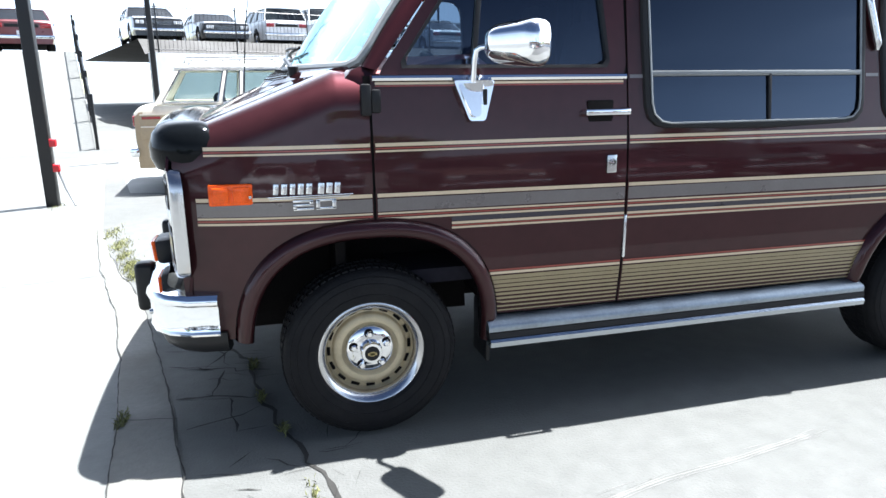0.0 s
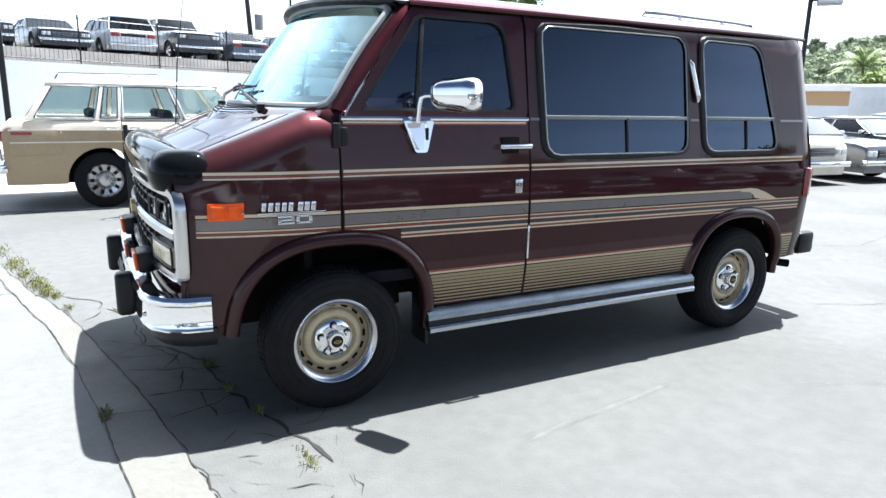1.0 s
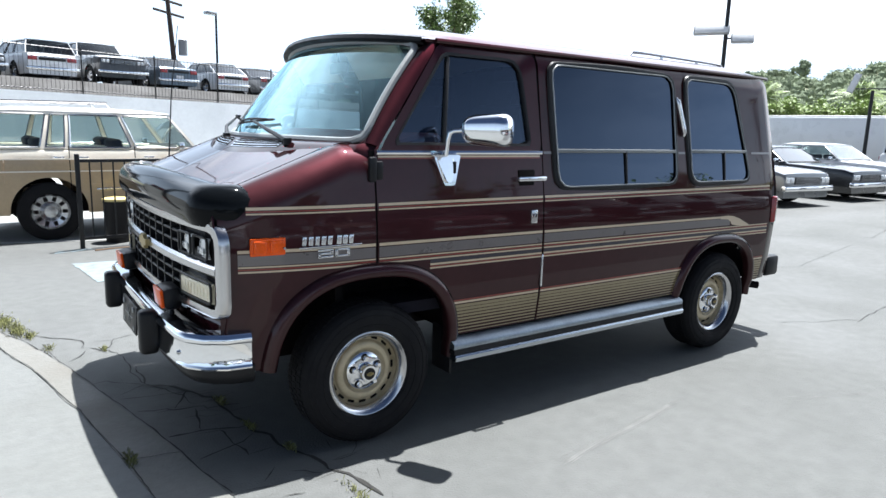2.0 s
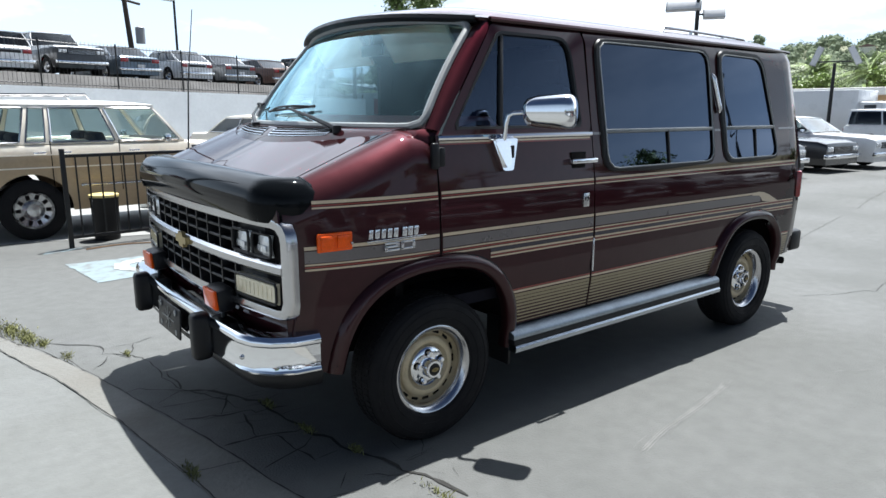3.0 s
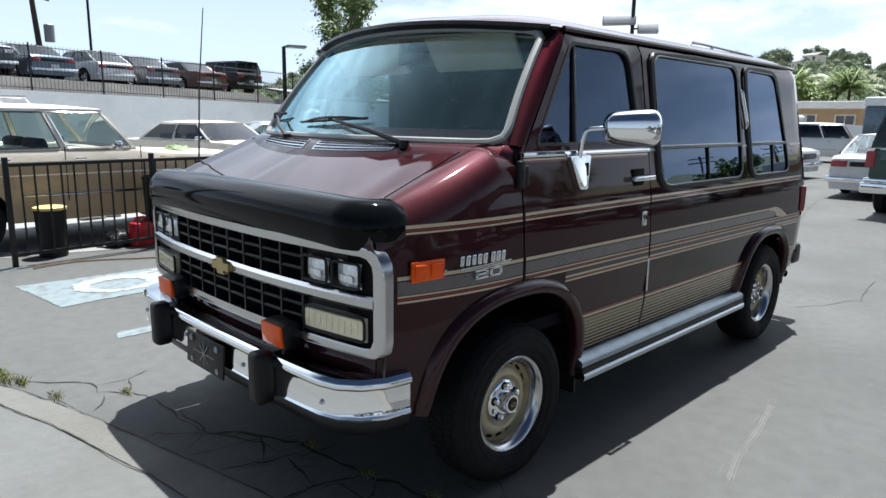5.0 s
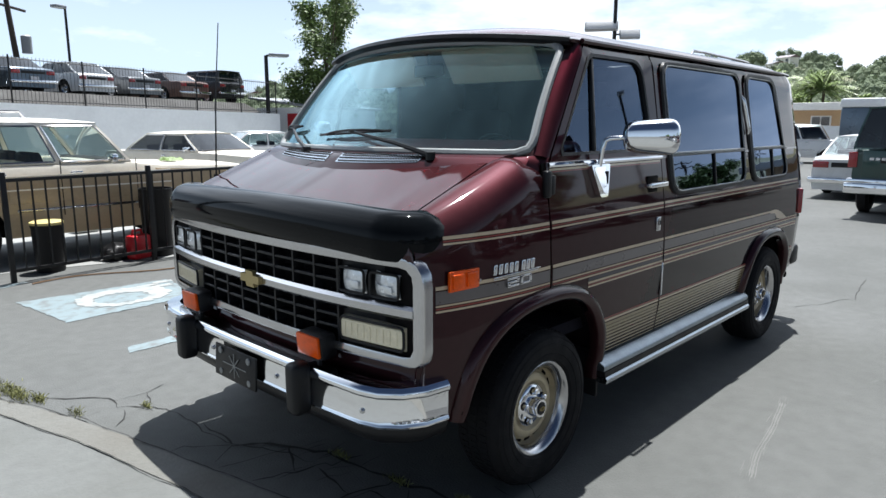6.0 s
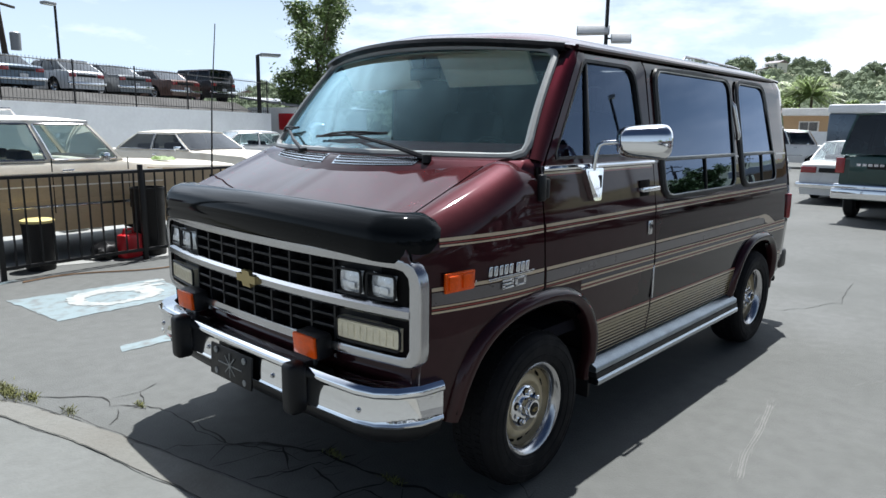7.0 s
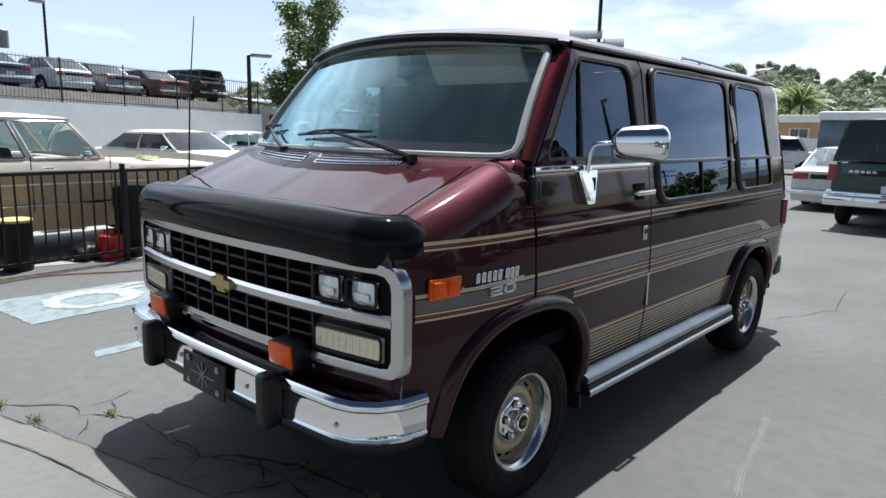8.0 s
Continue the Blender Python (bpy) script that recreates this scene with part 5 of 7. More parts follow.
# ---- more materials ----
M.update({
    "asphalt": shader("sun_bleached_asphalt", (0.097, 0.100, 0.096), 0.88, 0, 0.20, 0.9, 0.45, 90, dirt=(0.074, 0.077, 0.073), dirt_amount=0.75, dirt_scale=0.55),
    "lane": shader("unseen_dark_ground", (0.048, 0.049, 0.048), 0.85, 0, 0.18, 0.9, 0.45, 90, dirt=(0.060, 0.061, 0.059), dirt_amount=0.5, dirt_scale=0.6),
    "concrete": shader("pale_concrete", (0.128, 0.133, 0.127), 0.85, 0, 0.14, 1.4, 0.3, 70, dirt=(0.100, 0.102, 0.096), dirt_amount=0.5, dirt_scale=1.3),
    "gutter": shader("gutter_concrete", (0.138, 0.137, 0.124), 0.88, 0, 0.12, 2.5, 0.4, 60, dirt=(0.11, 0.10, 0.083), dirt_amount=0.6, dirt_scale=2.2),
    "crack": shader("crack_filler", (0.016, 0.0155, 0.014), 0.95, 0, 0.3, 9.0),
    "scratch": shader("pale_scrape", (0.142, 0.143, 0.137), 0.85, 0, 0.15, 12.0),
    "blue_paint": shader("worn_blue_paint", (0.185, 0.235, 0.25), 0.8, 0, 0.12, 5.0, dirt=(0.125, 0.130, 0.128), dirt_amount=0.95, dirt_scale=9.0),
    "white_paint": shader("worn_white_paint", (0.31, 0.32, 0.31), 0.8, 0, 0.10, 5.0, dirt=(0.19, 0.22, 0.225), dirt_amount=0.8, dirt_scale=6.0),
    "weed": shader("dry_weeds", (0.15, 0.155, 0.055), 0.8, 0, 0.3, 20.0, per_object=0.1),
    "white_wall": shader("white_rendered_wall", (0.89, 0.91, 0.92), 0.85, 0, 0.06, 0.8, 0.15, 30, dirt=(0.70, 0.72, 0.74), dirt_amount=0.40, dirt_scale=0.7),
    "yard": shader("pale_bounce_slab", (0.27, 0.275, 0.265), 0.88, 0, 0.10, 1.2, 0.25, 60, dirt=(0.18, 0.175, 0.165), dirt_amount=0.5, dirt_scale=0.9),
    "iron": shader("black_painted_iron", (0.012, 0.012, 0.013), 0.45, 0.3, 0.2, 12.0),
    "dark_soil": shader("dark_upper_lot", (0.05, 0.048, 0.045), 0.9, 0, 0.2, 1.0),
    "tan_body": shader("tan_vinyl_woodgrain", (0.40, 0.30, 0.185), 0.42, 0, 0.12, 3.0, coat=0.3),
    "tan_low": shader("faded_tan_paint", (0.44, 0.33, 0.20), 0.42, 0, 0.08, 3.0, coat=0.3),
    "cream_body": shader("faded_cream_paint", (0.82, 0.76, 0.65), 0.45, 0, 0.07, 3.0, coat=0.3, dirt=(0.45, 0.38, 0.30), dirt_amount=0.35, dirt_scale=3.0),
    "peel": shader("peeling_white_roof", (0.80, 0.78, 0.74), 0.6, 0, 0.1, 7.0, 0.5, 20, dirt=(0.42, 0.36, 0.30), dirt_amount=0.6, dirt_scale=5.0),
    "white_car": shader("white_car_paint", (0.72, 0.73, 0.74), 0.3, 0, 0.04, 2.0, coat=0.8),
    "black_car": shader("black_car_paint", (0.014, 0.015, 0.018), 0.3, 0, 0.2, 2.0, coat=0.8),
    "blue_car": shader("slate_blue_car_paint", (0.085, 0.12, 0.16), 0.3, 0.3, 0.08, 2.0, coat=0.8),
    "grey_car": shader("grey_car_paint", (0.16, 0.17, 0.18), 0.3, 0.4, 0.08, 2.0, coat=0.8),
    "brown_car": shader("brown_car_paint", (0.16, 0.085, 0.065), 0.35, 0.2, 0.08, 2.0, coat=0.7),
    "wine_car": shader("wine_red_car_paint", (0.13, 0.025, 0.03), 0.3, 0.2, 0.08, 2.0, coat=0.8),
    "green_car": shader("dark_green_truck_paint", (0.008, 0.040, 0.034), 0.3, 0.1, 0.1, 2.0, coat=0.8),
    "car_glass": glass("car_glass", (0.55, 0.64, 0.64), 1.5),
    "dark_glass": glass("dark_car_glass", (0.06, 0.075, 0.085), 1.5),
    "car_inside": shader("dark_car_interior", (0.03, 0.028, 0.027), 0.85, 0, 0.2, 9.0),
    "plate_white": shader("white_plate", (0.65, 0.66, 0.68), 0.5, 0, 0.05, 9.0),
    "tan_house": shader("tan_stucco", (0.52, 0.35, 0.20), 0.9, 0, 0.08, 1.0, 0.3, 30),
    "roof_white": shader("white_coated_roof", (0.80, 0.78, 0.74), 0.75, 0, 0.10, 1.0),
    "bark": shader("bark", (0.10, 0.075, 0.05), 0.9, 0, 0.3, 9.0, 0.6, 30),
    "leaf": shader("green_leaves", (0.130, 0.190, 0.058), 0.55, 0, 0.35, 3.0),
    "palm": shader("palm_fronds", (0.200, 0.275, 0.075), 0.55, 0, 0.35, 3.0),
    # hill colours lifted paler: distance haze put into the leaf tone
    "hazed_hill_leaf": shader("hazed_hillside_trees", (0.190, 0.225, 0.155), 1.0, 0, 0.30, 0.12, spec=0.0),
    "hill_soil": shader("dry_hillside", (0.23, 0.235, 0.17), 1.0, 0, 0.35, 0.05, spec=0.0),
    "wood_pole": shader("weathered_pole", (0.065, 0.050, 0.040), 0.9, 0, 0.3, 9.0, 0.3, 40),
    "steel": shader("grey_painted_steel", (0.30, 0.31, 0.32), 0.5, 0.4, 0.1, 5.0),
    "red_plastic": shader("red_plastic", (0.50, 0.012, 0.02), 0.35, 0, 0.08, 9.0),
    "cord": shader("faded_brown_cord", (0.16, 0.09, 0.045), 0.6, 0, 0.1, 30.0),
    "lid": shader("straw_yellow_lid", (0.62, 0.50, 0.20), 0.5, 0, 0.1, 12.0),
    "bag": shader("white_plastic_bag", (0.75, 0.75, 0.74), 0.4, 0, 0.05, 9.0, 0.6, 14),
})


def random_island(mt, amount):
    n, l = mt.node_tree.nodes, mt.node_tree.links
    b = n["Principled BSDF"]
    src = b.inputs["Base Color"].links[0].from_socket
    g = n.new("ShaderNodeNewGeometry")
    r = n.new("ShaderNodeMapRange")
    r.inputs["To Min"].default_value, r.inputs["To Max"].default_value = 1 - amount, 1 + amount
    l.new(g.outputs["Random Per Island"], r.inputs["Value"])
    m = n.new("ShaderNodeMix")
    m.data_type, m.blend_type = "RGBA", "MULTIPLY"
    m.inputs["Factor"].default_value = 1
    l.new(src, m.inputs["A"])
    l.new(r.outputs["Result"], m.inputs["B"])
    l.new(m.outputs["Result"], b.inputs["Base Color"])


for k, a in (("leaf", 0.5), ("palm", 0.4), ("hazed_hill_leaf", 0.22), ("weed", 0.5)):
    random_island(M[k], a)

# ---- ground ----
def structure(name, bm, material, label, category="", smooth=False):
    return tagged(part(name, bm, material, None, smooth=smooth), label, category or name, kind="structure")


bm = bmesh.new()
bmesh.ops.create_grid(bm, x_segments=60, y_segments=60, size=1500)
structure("ground", bm, M["asphalt"], "sun-bleached grey asphalt lot with cracks and stains", "ground")


def slab(name, poly, z, material, label, category, th=0.03, kind="structure"):
    bm = bmesh.new()
    prism(bm, poly, (lambda x, y: (x, y, z), lambda x, y: (x, y, z - th)))
    ob = part(name, bm, material, None, smooth=False)
    return tagged(ob, label, category, kind=kind)


# unseen dark sheet behind the camera, added to darken reflections in the van's side
slab("lane", [(-0.75, -2.76), (60.0, -2.76), (60.0, -8.6), (-0.25, -8.6)], 0.006, M["lane"], "unseen dark ground sheet added to darken the van's reflections", "road")
EDGE = [(0.0, -12.0), (-0.57, -5.0), (-0.985, -1.3), (-1.17, 0.1), (-1.335, 0.9), (-1.50, 1.5), (-1.70, 2.3), (-1.97, 3.6), (-3.05, 9.0), (-3.4, 10.6)]
INNER = [(0.34, -12.0), (-0.26, -5.0), (-0.715, -1.44), (-0.765, -1.11), (-0.885, -0.41), (-1.02, 0.2), (-1.13, 0.75), (-1.27, 1.28), (-1.46, 1.85), (-1.66, 2.5), (-1.92, 3.6), (-2.90, 9.0), (-3.2, 10.6)]
slab("pavement", EDGE + [(-14, 10.6), (-14, -12)], 0.006, M["concrete"], "pale worn concrete apron beside the asphalt", "pavement")
# pale slab added across the yard to bounce light up onto the white wall
slab("yard", [(-2.05, 6.0), (4.0, 4.6), (16.0, 8.0), (15.6, 25.0), (-3.4, 19.8), (-3.0, 10.6)], 0.005, M["yard"], "pale yard slab before the white wall, added to bounce light onto it", "ground")
slab("gutter", INNER + EDGE[::-1], 0.010, M["gutter"], "worn concrete gutter strip between apron and asphalt", "gutter")


def crack(points, w=0.007, jit=0.02, seed=1, mt="crack", z=0.004):
    rnd = random.Random(seed)
    pts = []
    for (ax, ay), (bx, by) in zip(points, points[1:]):
        n = max(int(math.hypot(bx - ax, by - ay) / 0.045), 1)
        drift = [rnd.uniform(-jit, jit) for _ in range(4)]
        for k in range(n):
            t = k / n
            wob = sum(d * math.sin((i + 1) * 2.4 * t + 5 * d / jit) for i, d in enumerate(drift)) * 0.7
            pts.append((ax + (bx - ax) * t + wob + rnd.uniform(-jit, jit) * 0.28, ay + (by - ay) * t + wob * 0.6 + rnd.uniform(-jit, jit) * 0.28))
    pts.append(points[-1])
    rows = []
    for i, p in enumerate(pts):
        a, b = pts[max(i - 1, 0)], pts[min(i + 1, len(pts) - 1)]
        d = Vector((b[0] - a[0], b[1] - a[1])).normalized()
        ww = w * 1.0 * rnd.uniform(0.4, 1.4) * (0.3 if i in (0, len(pts) - 1) else 1)
        rows.append([(p[0] - d.y * ww, p[1] + d.x * ww, z), (p[0] + d.y * ww, p[1] - d.x * ww, z)])
    return rows


# ---- generic car: nose to +x, origin on the ground at its middle ----
def small_wheel(parent, x, y, r, s, hub="dull_chrome", wide=0.19, slots=False):
    root = Matrix.Translation((x, y, r)) @ Matrix.Diagonal((1, s, 1, 1))
    h = wide / 2
    t = part("tyre", lathe(bmesh.new(), [(r * 0.60, h * 0.7), (r * 0.66, h), (r * 0.88, h), (r, h * 0.7), (r, -h * 0.7), (r * 0.88, -h), (r * 0.6, -h)], 36, root), M["tyre"], parent)
    part("rim", lathe(bmesh.new(), [(r * 0.62, h * 0.75), (r * 0.60, h * 0.9), (r * 0.54, h * 0.6), (r * 0.34, h * 0.45), (r * 0.24, h * 0.75), (r * 0.20, h * 0.95), (0, h)], 28, root), M[hub], t)
    if not slots:
        return
    slot = None
    for k in range(10):
        m = root @ Matrix.Rotation(2 * math.pi * k / 10, 4, "Y") @ Matrix.Translation((r * 0.44, h * 0.56, 0))
        if slot is None:
            slot = ob = part("rim_slot", new_box((0, 0, 0), (r * 0.16, 0.006, r * 0.12)), M["under"], t, smooth=False)
        else:
            ob = new("rim_slot", slot.data)
            ob.parent = t
        ob.matrix_basis = m


def car(name, label, at, paint, L, W, H, belt, hood, deck, a, b, c, d, wb, fo, r=0.31, clear=0.20, pillars=(0.5,), glass_m="car_glass", inside="car_inside", roof_m=None, front="lamps", hub="dull_chrome", group="", low_m=None, category="car", mirror=True, rear_red=True, trim=True):
    root = thing(name, label, category, group, at)
    xw = (L / 2 - fo, L / 2 - fo - wb)
    ra = r + 0.065
    prof = [(-L / 2, deck - 0.06), (-L / 2 + 0.06, deck), (d - 0.02, deck + 0.02), (d, belt), (a, belt), (a + 0.05, belt - 0.01), (a + 0.35, hood + 0.02), (L / 2 - 0.25, hood - 0.03), (L / 2 - 0.03, hood - 0.09), (L / 2, hood - 0.16)]
    prof = [p for i, p in enumerate(prof) if i == 0 or p[0] > prof[i - 1][0] - 1e-6]

    def zb(x):
        for cx in xw:
            if abs(x - cx) < ra:
                return max(clear, r + math.sqrt(ra * ra - (x - cx) ** 2))
        return clear

    def hw(x, f):
        e = (abs(x) / (L / 2)) ** 8
        return (W / 2) * (1 - 0.09 * e) * (0.955 + 0.045 * math.sin(math.pi * min(max(f, 0), 1) ** 0.8))

    xs = [-L / 2 + L * k / 44 for k in range(45)] + [p[0] for p in prof]
    for cx in xw:
        xs += [cx - ra * math.cos(math.pi * k / 18) for k in range(19)] + [cx - ra - 0.001, cx + ra + 0.001]
    xs = sorted({round(x, 4) for x in xs if -L / 2 <= x <= L / 2})
    bm = bmesh.new()
    rows = []
    for x in xs:
        z0, z1 = zb(x), max(lerp_table(prof, x), zb(x) + 0.02)
        z1 = max(z1, clear + 0.1)
        sh = 0.055
        col = []
        for k in range(8):
            z = z0 + (z1 - sh - z0) * k / 7
            col.append((hw(x, (z - clear) / (belt - clear)), z))
        w = col[-1][0]
        col += [(w - sh * 0.35, z1 - sh * 0.25), (w - sh * 1.3, z1), (w * 0.5, z1 + 0.012), (0.0, z1 + 0.016)]
        rows.append([(x, y, z) for y, z in col] + [(x, -y, z) for y, z in reversed(col[:-1])])
    vs = surf(bm, rows)
    bm.faces.new(vs[0])
    bm.faces.new(list(reversed(vs[-1])))
    if low_m:
        for fc in bm.faces:
            ctr = fc.calc_center_median()
            if ctr.z < belt - 0.14 and abs(fc.normal.z) < 0.7:
                fc.material_index = 1
    part("body", bm, [M[paint], M[low_m or paint]], root)
    part("underside", new_box((0, 0, clear + 0.06), (L * 0.9, W * 0.72, 0.14)), M["under"], root, smooth=False)
    # glasshouse
    wbt, wtp = W / 2 * 0.93, W / 2 * 0.76

    def S(u, v, s, o=0.0):
        xa, xd = a + (b - a) * v, d + (c - d) * v
        bow = 0.02 * math.sin(math.pi * v)
        return Vector((xa + (xd - xa) * u, s * (wbt + (wtp - wbt) * v + bow + o), belt + (H - 0.05 - belt) * v))

    span = a - d
    pw = 0.055 / span
    edges = [0.0] + list(pillars) + [1.0]
    for s in (-1, 1):
        bm = bmesh.new()
        for e in edges:
            u0, u1 = max(e - pw / 2, 0), min(e + pw / 2, 1)
            if e == 0.0:
                u1 = pw * 0.9
            if e == 1.0:
                u0 = 1 - pw * 1.6
            surf(bm, [[S(u0, k / 6, s) for k in range(7)], [S(u1, k / 6, s) for k in range(7)]])
        for v0, v1 in ((0.0, 0.05), (0.90, 1.0)):
            surf(bm, [[S(k / 10, v0, s, 0.003) for k in range(11)], [S(k / 10, v1, s, 0.003) for k in range(11)]])
        part("window_frame", thick(bm, 0.03), M[paint], root)
        for e0, e1 in zip(edges, edges[1:]):
            bm = bmesh.new()
            surf(bm, [[S(e0 + (e1 - e0) * k / 4, v, s, -0.014) for k in range(5)] for v in (0.03, 0.5, 0.95)])
            pane = part("side_glass", bm, M[glass_m], root)
            pane.visible_shadow = False
            m0, m1 = e0 + pw * (0.95 if e0 == 0 else 0.6), e1 - pw * (1.7 if e1 == 1 else 0.6)
            loop = [S(m0, v, s, 0.004) for v in (0.06, 0.5, 0.89)] + [S(m0 + (m1 - m0) * k / 3, 0.90, s, 0.006) for k in (0.1, 1, 2, 2.9)] + [S(m1, v, s, 0.004) for v in (0.89, 0.5, 0.06)] + [S(m0 + (m1 - m0) * k / 3, 0.045, s, 0.006) for k in (2.9, 2, 1, 0.1)]
            if m1 - m0 > 0.03:
                bm = bmesh.new()
                tube(bm, loop, 0.011, 5, closed=True)
                part("window_trim", bm, M["dull_chrome" if trim else "black"], pane)
    for u, nm in ((0.0, "windscreen"), (1.0, "rear_glass")):
        bm = bmesh.new()
        sg = 1 if u == 0 else -1
        surf(bm, [[S(u, v, 0) + Vector((sg * 0.03 * (1 - (j / 4 - 1) ** 2) - sg * 0.01, (wbt + (wtp - wbt) * v - 0.02) * (j / 4 - 1), 0)) for j in range(9)] for v in (0.03, 0.5, 0.97)])
        pane = part(nm, bm, M[glass_m], root)
        pane.visible_shadow = False
    bm = bmesh.new()
    n = 12
    surf(bm, [[(b + 0.03 + (c - b - 0.06) * i / 16, wtp * 1.03 * (j / 6 - 1), H - 0.055 + 0.055 * (1 - abs(j / 6 - 1) ** 3) * (1 - abs(i / 8 - 1) ** 4 * 0.7)) for j in range(13)] for i in range(17)])
    part("roof", thick(bm, 0.03), M[roof_m or paint], root)
    bm = bmesh.new()
    for x in ([a - 0.75] + ([a - 1.65] if span > 2.1 else [])):
        for y in (-W * 0.21, W * 0.21):
            box(bm, (x - 0.2, y, belt - 0.10), (0.14, W * 0.30, 0.46), 0.05, Euler((0, radians(-14), 0)).to_matrix())
            box(bm, (x + 0.05, y, belt - 0.20), (0.5, W * 0.30, 0.14), 0.05)
    part("seat_row", bm, M[inside], root)
    part("dashboard", new_box((a - 0.12, 0, belt - 0.02), (0.30, W * 0.8, 0.10), 0.03), M["car_inside"], root)
    # ends
    zbp = clear + 0.21
    for sg, nm in ((1, "front_bumper"), (-1, "rear_bumper")):
        bm = bmesh.new()
        box(bm, (sg * (L / 2 + 0.03), 0, zbp), (0.12, W * 0.97, 0.12), 0.025)
        part(nm, bm, M["chrome"], root)
    part("plate", new_box((-L / 2 - 0.075, 0, zbp + 0.11), (0.012, 0.30, 0.13), 0.003), M["plate_white"], root, smooth=False)
    zt = deck - 0.16
    if rear_red:
        for s in (-1, 1):
            part("tail_lamp", new_box((-L / 2 - 0.004, s * (W * 0.36 if category != "pickup truck" else W * 0.455), zt), (0.04, W * (0.17 if category != "pickup truck" else 0.07), 0.13 if category != "pickup truck" else 0.26), 0.01), M["red_lens"], root)
    part("tail_panel", new_box((-L / 2 - 0.003, 0, zt), (0.03, W * 0.50, 0.10), 0.008), M["black"], root)
    zf = hood - 0.24
    part("grille", new_box((L / 2 + 0.0, 0, zf), (0.04, W * 0.52, 0.16), 0.008), M["black"], root)
    bm = bmesh.new()
    for k in range(5):
        box(bm, (L / 2 + 0.024, 0, zf - 0.06 + 0.03 * k), (0.012, W * 0.5, 0.007))
    part("grille_bar", bm, M["dull_chrome"], root, smooth=False)
    for s in (-1, 1):
        for k in (0, 1):
            part("headlamp", new_box((L / 2 + 0.004, s * (W * 0.31 + 0.15 * k), zf + 0.01), (0.05, 0.13, 0.12), 0.02), M["lamp_lens"], root)
    for s in (-1, 1):
        for x in xw:
            small_wheel(root, x, s * (W / 2 - 0.11), r, s, hub, slots=name == "estate_car")
        bm = new_box((xw[1] + wb / 2, s * (W / 2 - 0.004), clear + 0.30), (wb * 0.62, 0.02, 0.03), 0.006)
        part("side_moulding", bm, M["dull_chrome"], root)
        for k, e in enumerate(edges[1:-1] if len(edges) > 2 else (0.5,)):
            p = S(e - 0.06, 0.0, s)
            part("door_handle", new_box((p.x, s * (W / 2 - 0.012), belt - 0.10), (0.13, 0.03, 0.025), 0.006), M["chrome"], root)
        if mirror:
            p = S(0.10, 0.0, s)
            part("door_mirror", new_box((p.x, s * (W / 2 + 0.05), belt + 0.05), (0.07, 0.16, 0.10), 0.02), M["chrome"], root)
    return root


def yaw(x, y, z, deg):
    return pose(x, y, z, 0, 0, deg)


SED = dict(L=4.75, W=1.80, H=1.38, belt=0.92, hood=0.88, deck=0.90, a=0.75, b=0.15, c=-1.05, d=-1.70, wb=2.75, fo=0.90)
WAG = dict(L=4.80, W=1.80, H=1.45, belt=0.93, hood=0.90, deck=0.90, a=0.75, b=0.15, c=-2.05, d=-2.33, wb=2.80, fo=0.90, pillars=(0.33, 0.62))
HAT = dict(L=4.30, W=1.70, H=1.42, belt=0.90, hood=0.88, deck=0.88, a=0.75, b=0.10, c=-1.25, d=-2.02, wb=2.55, fo=0.85, pillars=(0.40, 0.72))
SUV = dict(L=4.25, W=1.78, H=1.65, belt=1.05, hood=1.02, deck=1.02, a=0.60, b=0.20, c=-1.95, d=-2.08, wb=2.58, fo=0.75, r=0.35, clear=0.30, pillars=(0.36, 0.66))
COU = dict(L=4.55, W=1.78, H=1.28, belt=0.86, hood=0.82, deck=0.84, a=0.55, b=-0.05, c=-0.95, d=-1.65, wb=2.60, fo=0.95, pillars=(0.55,))

# the tan estate car behind the fence
J = yaw(0.44, 6.82, 0, 2)
estate = car("estate_car", "faded tan estate car with peeling cream roof behind the iron fence", J, "cream_body", 4.70, 1.90, 1.65, 1.13, 1.06, 1.09, 0.58, 0.22, -1.80, -2.10, 2.76, 0.85, r=0.36, clear=0.33, pillars=(0.308, 0.60, 0.70), roof_m="peel", low_m="tan_low", inside="car_inside", hub="dull_chrome", category="car")
for s in (-1, 1):
    bm = bmesh.new()
    for x0, x1 in ((-2.28, -1.72), (-0.80, 1.04)):
        box(bm, ((x0 + x1) / 2, s * 0.951, 0.855), (x1 - x0, 0.010, 0.30), 0.004)
    box(bm, (-1.26, s * 0.951, 0.93), (0.90, 0.010, 0.15), 0.004)
    part("woodgrain_panel", bm, M["tan_body"], estate, "brown wood-pattern side panel")
    bm = bmesh.new()
    for z in (1.01, 0.86):
        box(bm, (-0.62, s * 0.958, z), (3.30, 0.008, 0.016), 0.002)
    part("panel_moulding", bm, M["cream_body"], estate)
    for x in (-1.02, -0.26, 0.60):
        part("door_gap", new_box((x, s * 0.954, 0.86), (0.010, 0.006, 0.62)), M["under"], estate, smooth=False)
    bm = new_box((-2.14, s * 0.955, 0.97), (0.22, 0.02, 0.035), 0.005)
    part("side_reflector", bm, M["red_lens"], estate)
    bm = bmesh.new()
    tube(bm, [(-1.70, s * 0.55, 1.64), (-1.67, s * 0.55, 1.705), (-0.5, s * 0.55, 1.72), (-0.45, s * 0.55, 1.65)], 0.014, 6)
    part("roof_rail", bm, M["dull_chrome"], estate)
bm = bmesh.new()
for k in range(6):
    box(bm, (-1.62 + 0.22 * k, 0, 1.71), (0.03, 1.1, 0.016), 0.004)
part("rack_slat", bm, M["dull_chrome"], estate)

